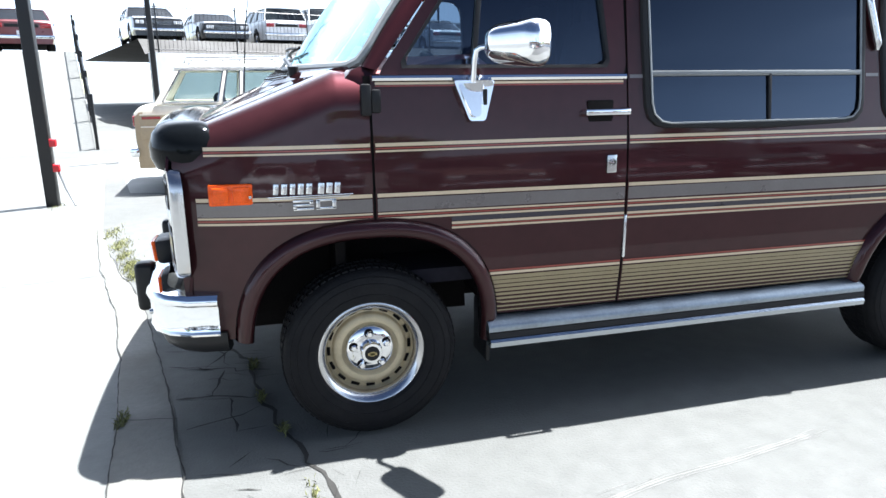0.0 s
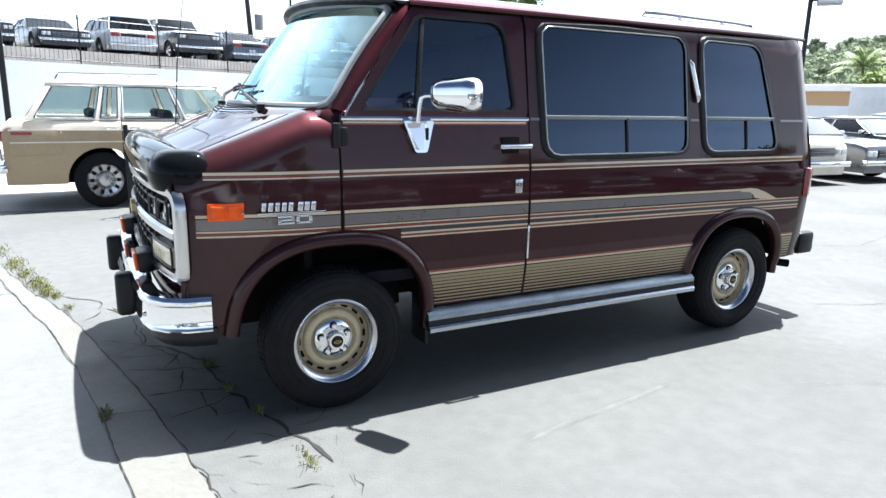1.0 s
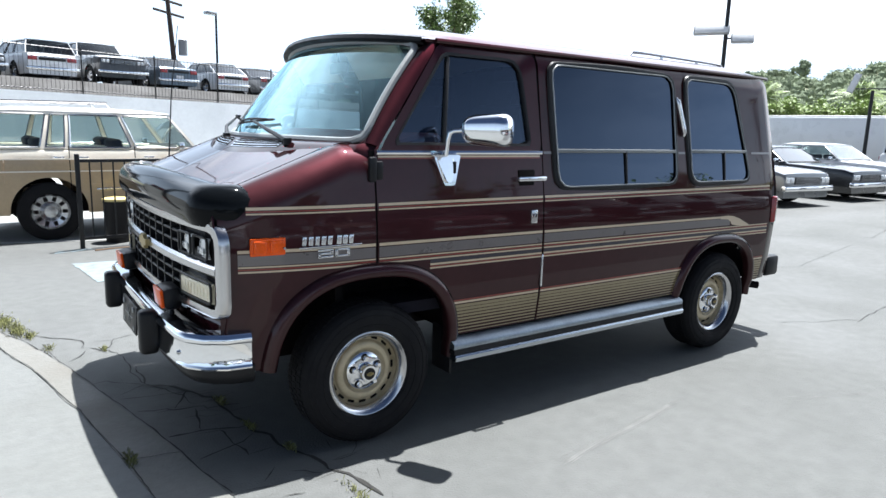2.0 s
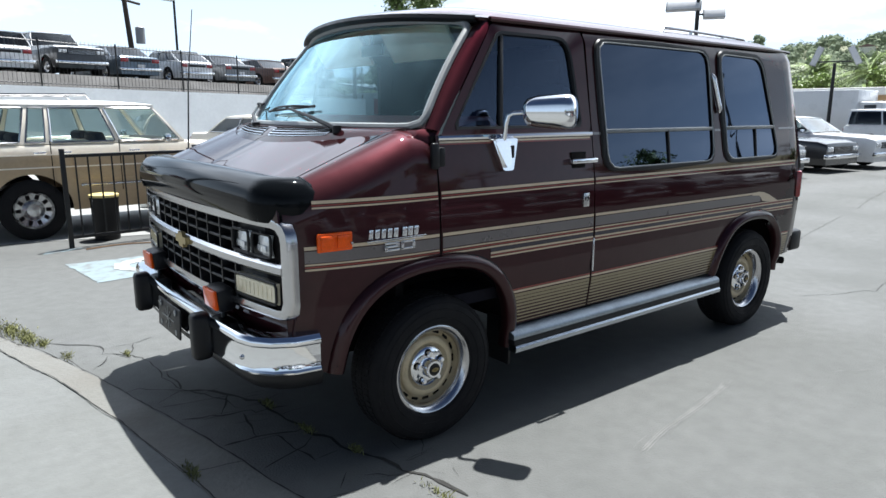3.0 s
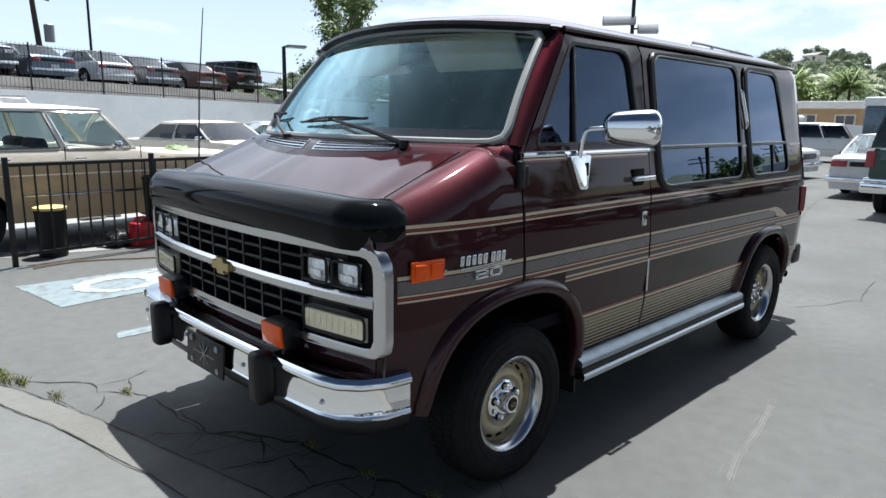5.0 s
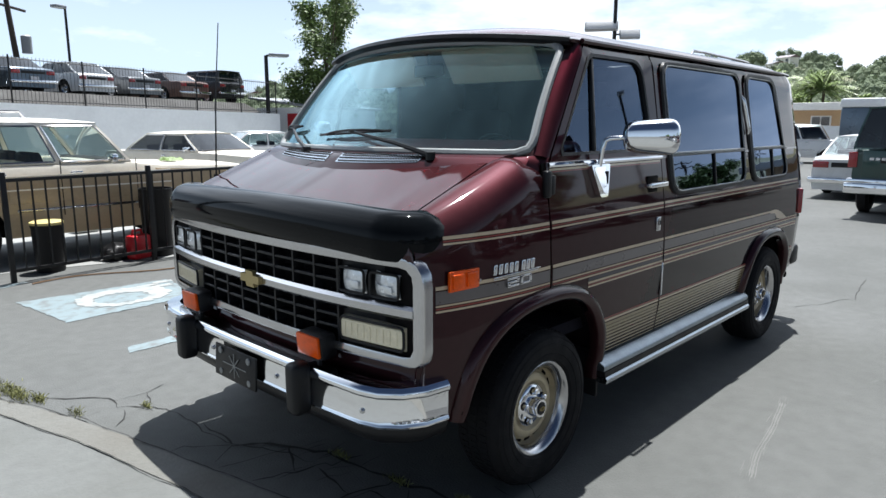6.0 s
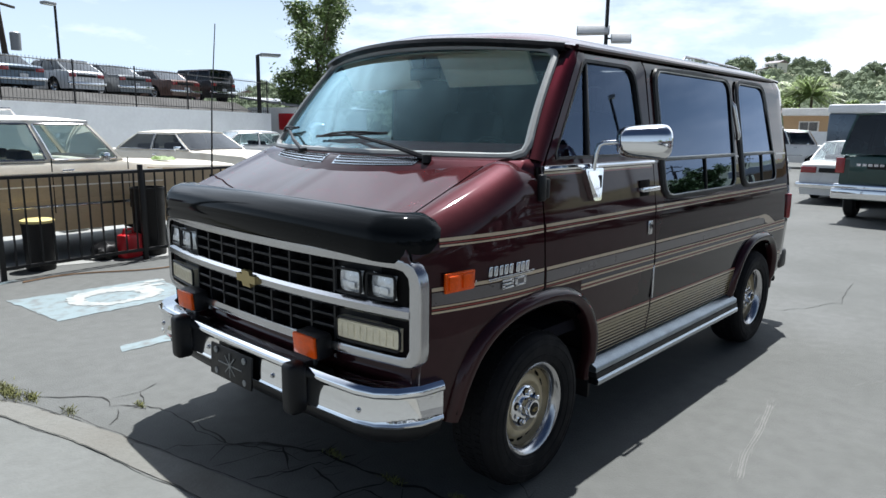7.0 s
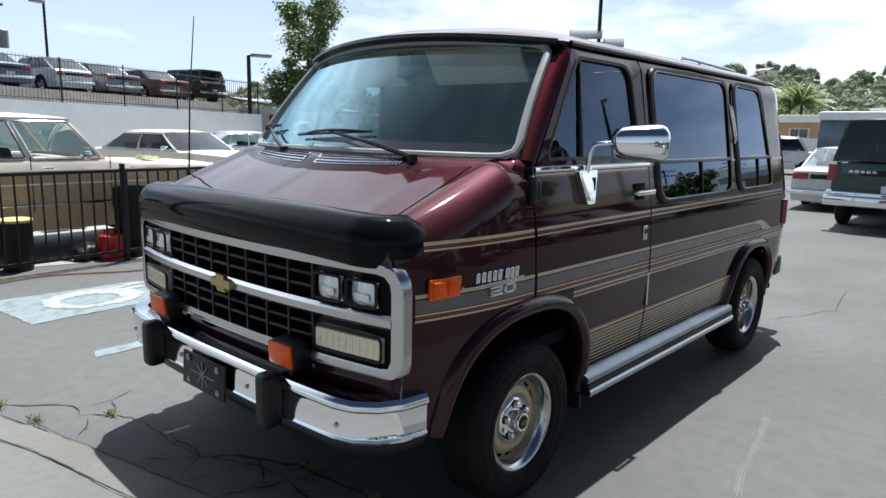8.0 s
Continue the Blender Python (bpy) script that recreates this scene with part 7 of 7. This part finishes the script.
lot_lamp("street_lamp", "tall thin lamp post on the upper lot", 10.15, 35.5, 2.0, 5.3, ((200, 0.05, 5.3),), 0)
lot_lamp("lot_lamp", "black lamp post with a flood lamp on the upper lot", *[(WA + WD * 20.35 + WN * 1.2).x, (WA + WD * 20.35 + WN * 1.2).y], 1.9, 2.90, ((-20, 0.30, 2.92),), 0, 0.09, 0.95)
lot_lamp("lot_lamp", "tall lot lamp with two flood lamp heads", 16.8, 8.35, 0, 7.0, ((118, 0.10, 4.55), (-50, 0.16, 4.30)), 0, 0.055, 1.0, 25)

twin = lot_lamp("lot_lamp", "black lot lamp with two tilted flood lamp heads", 30.0, 9.85, 0, 3.55, (), 112, 0.07)
part("arm", new_box((0, 0, 3.62), (1.30, 0.05, 0.05), 0.01), M["iron"], twin)
for sx, lean in ((0.72, 20), (-0.72, -28)):
    tilt = Euler((0, radians(-lean), 0)).to_matrix()
    head = part("lamp_head", new_box((sx, 0, 3.86), (0.26, 0.10, 0.84), 0.02, tilt), M["steel"], twin, "flat flood lamp with a pale glass face")
    part("lens", new_box((sx, 0.056, 3.86), (0.22, 0.016, 0.78), 0.005, tilt), M["plate_white"], head)

# ---- trees ----
def tree(name, label, x, y, z0, h, crown_r, seed, leaves=5200, leaf=0.13, base=0.35, mt="leaf"):
    rnd = random.Random(seed)
    t = thing(name, label, "tree", at=pose(x, y, z0))
    bm = bmesh.new()
    tube(bm, [(0, 0, 0), (0.1, 0.05, h * 0.3), (-0.05, 0.1, h * 0.62)], [h * 0.035, h * 0.025, h * 0.013], 10)
    tips = []
    for k in range(17):
        a = 2 * math.pi * k / 17 + rnd.uniform(-0.3, 0.3)
        z = h * rnd.uniform(base * 0.8, 0.66)
        rr = crown_r * rnd.uniform(0.30, 1.15)
        tip = Vector((rr * math.cos(a), rr * math.sin(a), z + h * rnd.uniform(0.1, 0.42)))
        tip.z = min(tip.z, h * 0.98)
        mid = Vector((rr * 0.4 * math.cos(a), rr * 0.4 * math.sin(a), z + (tip.z - z) * 0.35))
        tube(bm, [(0, 0.05, z), mid, tip], [h * 0.012, h * 0.008, h * 0.003], 6)
        tips += [tip, tip, mid.lerp(tip, 0.6), tip + Vector((rnd.uniform(-0.3, 0.3), rnd.uniform(-0.3, 0.3), rnd.uniform(-0.1, 0.35))) * crown_r]
    tips.append(Vector((0, 0, h * 0.95)))
    part("trunk", bm, M["bark"], t)
    vs, fs = [], []
    for _ in range(leaves):
        c = rnd.choice(tips)
        p = c + Vector((rnd.gauss(0, 1), rnd.gauss(0, 1), rnd.gauss(0, 0.8))) * crown_r * (0.13 + 0.05 * math.sin(c.x * 9 + c.z * 5))
        a = Euler((rnd.uniform(-1.0, 1.0), rnd.uniform(-1.0, 1.0), rnd.uniform(0, 6.28))).to_matrix()
        s = leaf * rnd.uniform(0.5, 1.25)
        i = len(vs)
        vs += [p + a @ Vector(q) * s for q in ((-1, 0, 0), (0, -0.5, 0.12), (1, 0, 0), (0, 0.5, 0.12))]
        fs.append((i, i + 1, i + 2, i + 3))
    me = bpy.data.meshes.new("crown")
    me.from_pydata([tuple(v) for v in vs], [], fs)
    me.materials.append(M[mt])
    ob = new("crown", me)
    ob.parent = t
    return t


tree("broadleaf_tree", "leafy green tree behind the upper lot", 19.4, 26.2, 0, 7.5, 2.0, 4, 18000, 0.11, 0.14)


def palm(name, label, x, y, z0, h, seed, fr=2.2, n=48):
    rnd = random.Random(seed)
    t = thing(name, label, "palm tree", at=pose(x, y, z0))
    bm = bmesh.new()
    tube(bm, [(0, 0, 0), (0.1, 0, h * 0.5), (0, 0, h)], [0.14, 0.11, 0.12], 8)
    part("trunk", bm, M["bark"], t)
    vs, fs = [], []
    for k in range(n):
        a, el = rnd.uniform(0, 6.28), rnd.uniform(-0.5, 1.45)
        d = Vector((math.cos(a), math.sin(a), 0))
        q = Vector((-d.y, d.x, 0))
        for j in range(22):
            tt = j / 22
            l = fr * tt
            c = Vector((0, 0, h)) + d * l * math.cos(el) + Vector((0, 0, l * math.sin(el) - 0.42 * fr * tt * tt))
            for sg in (-1, 1):
                ll = 0.55 * math.sin(math.pi * (0.1 + 0.85 * tt)) * rnd.uniform(0.7, 1.2)
                i = len(vs)
                vs += [c - d * 0.04, c + d * 0.04, c + q * sg * ll + d * 0.25 + Vector((0, 0, -0.75 * ll))]
                fs.append((i, i + 1, i + 2))
    me = bpy.data.meshes.new("crown")
    me.from_pydata([tuple(v) for v in vs], [], fs)
    me.materials.append(M["palm"])
    ob = new("crown", me)
    ob.parent = t


# ---- far side of the lot: building, white wall, vehicles ----
house = thing("low_building", "long single-storey tan stucco building with a white flat roof", "building", at=pose(42, 8, 0))
part("wall", new_box((3.0, 0, 1.22), (6.0, 44, 2.44)), M["tan_house"], house, smooth=False)
part("roof", new_box((2.6, 0, 2.63), (7.6, 46, 0.42), 0.04), M["roof_white"], house)
for y in (-16, -9.5, -4.2, 0.9, 2.95, 4.3, 9.0, 13.5):
    w = part("window", new_box((-0.02, y, 1.80), (0.06, 1.10, 0.62), 0.01), M["roof_white"], house, "white framed sliding window", smooth=False)
    for k in (-1, 1):
        part("pane", new_box((-0.06, y + k * 0.25, 1.80), (0.02, 0.44, 0.50)), M["dark_glass"], w, smooth=False)
bm = new_box((37, 8, 0.76), (0.2, 44, 1.54))
structure("wall_east", bm, M["white_wall"], "low white boundary wall before the tan building", "wall")
LOT = "cars across the lot"
pick_up = car("green_pickup", "dark green pickup truck with matching camper shell and chrome bumper", yaw(13.5, -0.62, 0, 0), "green_car", 5.3, 1.98, 1.93, 1.18, 1.12, 1.16, 0.80, 0.35, -2.52, -2.62, 3.3, 0.85, r=0.37, clear=0.42, pillars=(0.33, 0.40), glass_m="dark_glass", hub="dull_chrome", category="pickup truck")
bm = bmesh.new()
for k in range(5):
    box(bm, (-2.668, 0.62 - 0.085 * k, 1.02), (0.010, 0.062, 0.045), 0.002)
part("tailgate_bars", bm, M["silver"], pick_up, "plain silver bars on the tailgate", smooth=False)
part("tailgate", new_box((-2.655, 0, 0.93), (0.018, 1.52, 0.46), 0.006), M["green_car"], pick_up)
part("step_bumper", new_box((-2.76, 0, 0.53), (0.16, 1.94, 0.17), 0.02), M["chrome"], pick_up, "chrome step bumper")
car("white_saloon", "white saloon with its tail to the lot lane", yaw(16.5, 0.98, 0, 2), "white_car", group=LOT, **{**SED, "L": 5.2})
car("beige_saloon", "old cream saloon with a chrome grille facing the lane", yaw(11.71, 6.48, 0, -96), "cream_body", group=LOT, glass_m="dark_glass", **SED)
car("grey_coupe", "dark grey coupe parked nose to the lane", yaw(13.91, 6.18, 0, -96), "grey_car", group=LOT, glass_m="dark_glass", **COU)
car("black_coupe", "black coupe parked nose to the lane", yaw(16.9, 6.2, 0, -94), "black_car", group=LOT, glass_m="dark_glass", **COU)
car("white_saloon", "white saloon with a chrome grille facing the lane", yaw(19.0, 6.0, 0, -93), "white_car", group=LOT, **SED)
car("brown_saloon", "dark brown saloon in the far row", yaw(18.2, 11.6, 0, -95), "brown_car", group=LOT, **SED)
car("white_saloon", "white saloon in the far row", yaw(24.6, 1.9, 0, 182), "white_car", group=LOT, **SED)
VAN = dict(L=4.1, W=1.65, H=1.62, belt=0.98, hood=0.93, deck=0.96, a=1.35, b=0.95, c=-1.90, d=-2.0, wb=2.4, fo=0.75, r=0.30, clear=0.25, pillars=(0.30, 0.62))
car("white_van", "white passenger van in the far row", yaw(29.0, 6.5, 0, -78), "white_car", group=LOT, category="van", glass_m="dark_glass", **VAN)
box_truck = thing("box_truck", "white box truck parked across the lot", "truck", at=yaw(32.2, 11.46, 0, -90))
part("cargo_box", new_box((-0.9, 0, 1.5), (6.36, 2.2, 1.9), 0.03), M["white_car"], box_truck)
part("cab", new_box((2.5, 0, 1.25), (1.5, 1.9, 1.4), 0.15), M["white_car"], box_truck)
part("cab_glass", new_box((2.75, 0, 1.60), (0.6, 1.92, 0.5), 0.08), M["dark_glass"], box_truck)
part("chassis", new_box((0, 0, 0.55), (6.0, 1.2, 0.25)), M["under"], box_truck)
for x in (-2.2, 2.3):
    for s in (-1, 1):
        small_wheel(box_truck, x, s * 0.95, 0.40, s)
rv = thing("white_trailer", "white and teal box trailer beyond the pickup", "trailer", at=yaw(29.5, 2.0, 0, 90))
part("body", new_box((0, 0, 1.40), (5.4, 2.2, 1.75), 0.08), M["blue_car"], rv)
part("roof", new_box((0, 0, 2.44), (5.5, 2.3, 0.36), 0.10), M["white_car"], rv)
for k in range(3):
    part("side_window", new_box((-1.7 + 1.5 * k, 1.1, 1.72), (0.95, 0.03, 0.48), 0.01), M["dark_glass"], rv)
part("roof_vent", new_box((0.9, 0, 2.68), (0.5, 0.5, 0.16), 0.05), M["white_car"], rv)
for s in (-1, 1):
    small_wheel(rv, 0.3, s * 1.05, 0.36, s)
shed = thing("low_shed", "low pale shed with a sloping metal roof behind the wall", "shed", at=pose(19.6, 27.5, 0, 0, 0, 15))
part("wall", new_box((0, 0, 1.2), (5.0, 4.0, 2.4)), M["white_wall"], shed, smooth=False)
part("roof", new_box((0, 0, 2.62), (5.6, 4.6, 0.10), 0.01, Euler((0.12, 0, 0)).to_matrix()), M["steel"], shed, smooth=False)
part("red_panel", new_box((-2.53, -0.6, 1.7), (0.05, 1.0, 0.8), 0.01), M["red_plastic"], shed)

# ---- hills ----
def hill_h(ang, dist):
    a = math.degrees(ang)
    ridge = lerp_table([(-35, 12), (0, 15), (8, 16.5), (15, 19), (22, 21), (28, 19), (44, 13), (52, 10.5), (58, 11), (66, 10), (76, 7), (135, 5)], a)
    return ridge + 1.2 * math.sin(a * 0.9) + 0.8 * math.sin(a * 2.3 + 1)


bm = bmesh.new()
rows = []
for k in range(121):
    ang = radians(-35 + 170 * k / 120)
    row = []
    for j, (dist, f) in enumerate(((95, 0.0), (120, 0.10), (150, 0.30), (185, 0.58), (220, 0.85), (250, 1.0), (300, 1.02), (420, 0.9))):
        z = hill_h(ang, dist) * f + 1.8 * noise.noise(Vector((k * 0.21, j * 0.9, 0)))
        row.append((dist * math.cos(ang), dist * math.sin(ang), z if j else -0.5))
    rows.append(row)
surf(bm, rows)
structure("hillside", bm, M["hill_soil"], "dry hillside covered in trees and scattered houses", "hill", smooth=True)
rnd = random.Random(17)
base = bmesh.new()
bmesh.ops.create_icosphere(base, subdivisions=1, radius=1.0)
bv = [v.co.copy() for v in base.verts]
bf = [[v.index for v in f.verts] for f in base.faces]
base.free()
vs, fs = [], []
lv, lf = [], []


def foliage(c, s, tall):
    for _ in range(60):
        d = Vector((rnd.gauss(0, 1), rnd.gauss(0, 1), rnd.gauss(0.3, 0.9))).normalized()
        k = s * rnd.uniform(0.6, 1.1)
        p = c + Vector((d.x * k, d.y * k, d.z * k * tall))
        m = Euler((rnd.uniform(-1.2, 1.2), rnd.uniform(-1.2, 1.2), rnd.uniform(0, 6.28))).to_matrix()
        w = s * rnd.uniform(0.08, 0.18)
        i = len(lv)
        lv.extend(tuple(p + m @ Vector(q) * w) for q in ((-1, 0, 0), (0, -0.7, 0.2), (1, 0, 0), (0, 0.7, 0.2)))
        lf.append((i, i + 1, i + 2, i + 3))


for _ in range(7000):
    ang = radians(rnd.uniform(-3, 84))
    dist = rnd.uniform(100, 262)
    f = lerp_table([(95, 0.0), (120, 0.10), (150, 0.30), (185, 0.58), (220, 0.85), (250, 1.0), (300, 1.02)], dist)
    z = hill_h(ang, dist) * f
    s = rnd.uniform(0.6, 1.9)
    tall = rnd.uniform(0.7, 1.5)
    c = Vector((dist * math.cos(ang), dist * math.sin(ang), z + s * tall * 0.55))
    o = Vector((rnd.uniform(0, 99), rnd.uniform(0, 99), 0))
    i = len(vs)
    foliage(c, s * 0.95, tall)
    for v in bv:
        k = 0.72 + 0.5 * noise.noise(v * 2.1 + o)
        vs.append((c.x + v.x * s * k, c.y + v.y * s * k, c.z + v.z * s * tall * k))
    fs += [[i + q for q in face] for face in bf]
for _ in range(36):
    ang = radians(rnd.uniform(2, 72))
    z0, dist = hill_h(ang, 250), rnd.uniform(238, 262)
    ht, wd = rnd.uniform(3.0, 6.0), rnd.uniform(2.0, 4.2)
    for _ in range(26):
        s = rnd.uniform(0.7, 1.5)
        t = rnd.random()
        rr = wd * math.sqrt(rnd.random()) * math.sin(math.pi * (0.15 + 0.8 * t))
        b2 = rnd.uniform(0, 6.28)
        c = Vector((dist * math.cos(ang) + rr * math.cos(b2), dist * math.sin(ang) + rr * math.sin(b2), z0 + ht * (0.25 + 0.75 * t)))
        o = Vector((rnd.uniform(0, 99), rnd.uniform(0, 99), 0))
        i = len(vs)
        foliage(c, s * 1.1, 1.0)
        for v in bv:
            k = 0.72 + 0.5 * noise.noise(v * 2.1 + o)
            vs.append((c.x + v.x * s * k, c.y + v.y * s * k, c.z + v.z * s * k))
        fs += [[i + q for q in face] for face in bf]
n0 = len(vs)
me = bpy.data.meshes.new("hill_trees")
me.from_pydata(vs + lv, [], fs + [tuple(i + n0 for i in f) for f in lf])
me.materials.append(M["hazed_hill_leaf"])
tagged(new("hill_trees", me), "dense trees on the far hillside, greyed for distance haze", "trees", kind="stuff")
rnd = random.Random(23)
for k in range(9):
    ang = radians(rnd.uniform(4, 34) if k < 6 else rnd.uniform(50, 75))
    dist = rnd.uniform(205, 246)
    f = lerp_table([(95, 0.0), (120, 0.10), (150, 0.30), (185, 0.58), (220, 0.85), (250, 1.0)], dist)
    hs = thing("hill_house", "small pale house among the hillside trees", "house", "houses on the hill", pose(dist * math.cos(ang), dist * math.sin(ang), hill_h(ang, dist) * f, 0, 0, rnd.uniform(0, 90)))
    part("wall", new_box((0, 0, 1.2), (5, 3.6, 2.8)), M["roof_white"], hs, smooth=False)
    bm = bmesh.new()
    prism(bm, [(-2.2, 2.5), (2.2, 2.5), (0, 3.3)], (lambda y, z: (-2.8, y, z), lambda y, z: (2.8, y, z)))
    part("roof", bm, M["brown_car"], hs, smooth=False)
    for x in (-1.6, 1.6):
        for yy in (-1.82, 1.82):
            part("window", new_box((x * 0.9, yy, 1.7), (0.9, 0.08, 0.8)), M["dark_glass"], hs, smooth=False)
for k, (px, py, ph, fr) in enumerate(((62.0, 33.4, 5.2, 2.9), (62.7, 20.6, 4.8, 3.0), (63.4, 25.2, 5.0, 2.8), (64.1, 19.2, 5.1, 2.8), (64.8, 14.8, 4.7, 3.0), (65.5, 16.0, 5.0, 2.7))):
    palm("palm_tree", "palm tree behind the tan building", px, py, 0, ph, 40 + k, fr)
for k, (px, py, ph, cr) in enumerate(((58, 16.5, 4.4, 2.3), (57, 10.0, 3.6, 2.0), (60, 24, 4.2, 2.4), (56, 4.5, 3.6, 2.2), (60, 30, 4.5, 2.4))):
    tree("broadleaf_tree", "bright green tree behind the tan building", px, py, 0, ph, cr, 60 + k, 7000, 0.17, 0.2, "palm")

# ---- across the street, behind the camera; seen in the van's glass and paint ----
def street_pole(x, y, h):
    t = thing("utility_pole", "distant wooden utility pole with two crossarms", "utility pole", "poles along the street", pose(x, y, 0, 0, 0, 35))
    bm = bmesh.new()
    tube(bm, [(0, 0, 0), (0, 0, h)], [0.22, 0.15], 10)
    part("shaft", bm, M["wood_pole"], t)
    for z in (h - 0.5, h - 1.5):
        part("crossarm", new_box((0, 0, z), (3.2, 0.16, 0.20), 0.01), M["wood_pole"], t)


street_pole(83.7, -37.6, 8.2)
street_pole(86.9, -29.4, 8.0)
street_pole(40, -46, 8.5)
lot_lamp("street_lamp", "tall street lamp with a long arm across the road", 36.3, -19.2, 0, 9.4, ((150, 1.6, 9.2),), 0, 0.09, 0.9)
for k, (px, py, ph, cr) in enumerate(((76.5, -30.6, 6.0, 2.2), (72, -31.5, 4.2, 1.8), (60, -44, 8.5, 3.6), (33, -46, 8.0, 3.4), (8, -44, 7.4, 3.4), (-18, -42, 5.2, 2.8), (-40, -36, 6.0, 3.0))):
    tree("street_tree", "leafy tree far along the road", px, py, 0, ph, cr, 90 + k, 3600, 0.30, 0.2)
# plain dark block added out of view to darken the van's reflections
far_block = thing("unseen_dark_block", "unseen low dark block added across the road to darken reflections", "building", at=pose(4, -52, 0))
part("wall", new_box((0, 0, 1.5), (150, 8, 3.0)), M["brown_car"], far_block, smooth=False)
part("roof", new_box((0, 0, 3.1), (151, 9, 0.25), 0.03), M["steel"], far_block, smooth=False)
ROW = "cars across the lane"
KINDS = [("black_saloon", "black", "black_car", SED), ("wine_saloon", "wine-red", "wine_car", SED), ("black_off_roader", "black", "black_car", SUV), ("grey_saloon", "dark grey", "grey_car", SED), ("green_off_roader", "dark green", "green_car", SUV), ("brown_saloon", "brown", "brown_car", SED), ("white_saloon", "white", "white_car", SED)]
for k in range(13):
    nm, colour, mt, spec = KINDS[(k * 3) % 7]
    car(nm, colour + " car in the row across the lane", yaw(-8.0 + 2.75 * k, -10.4 + 0.1 * (k % 3), 0, 90), mt, group=ROW, glass_m="dark_glass", **spec)
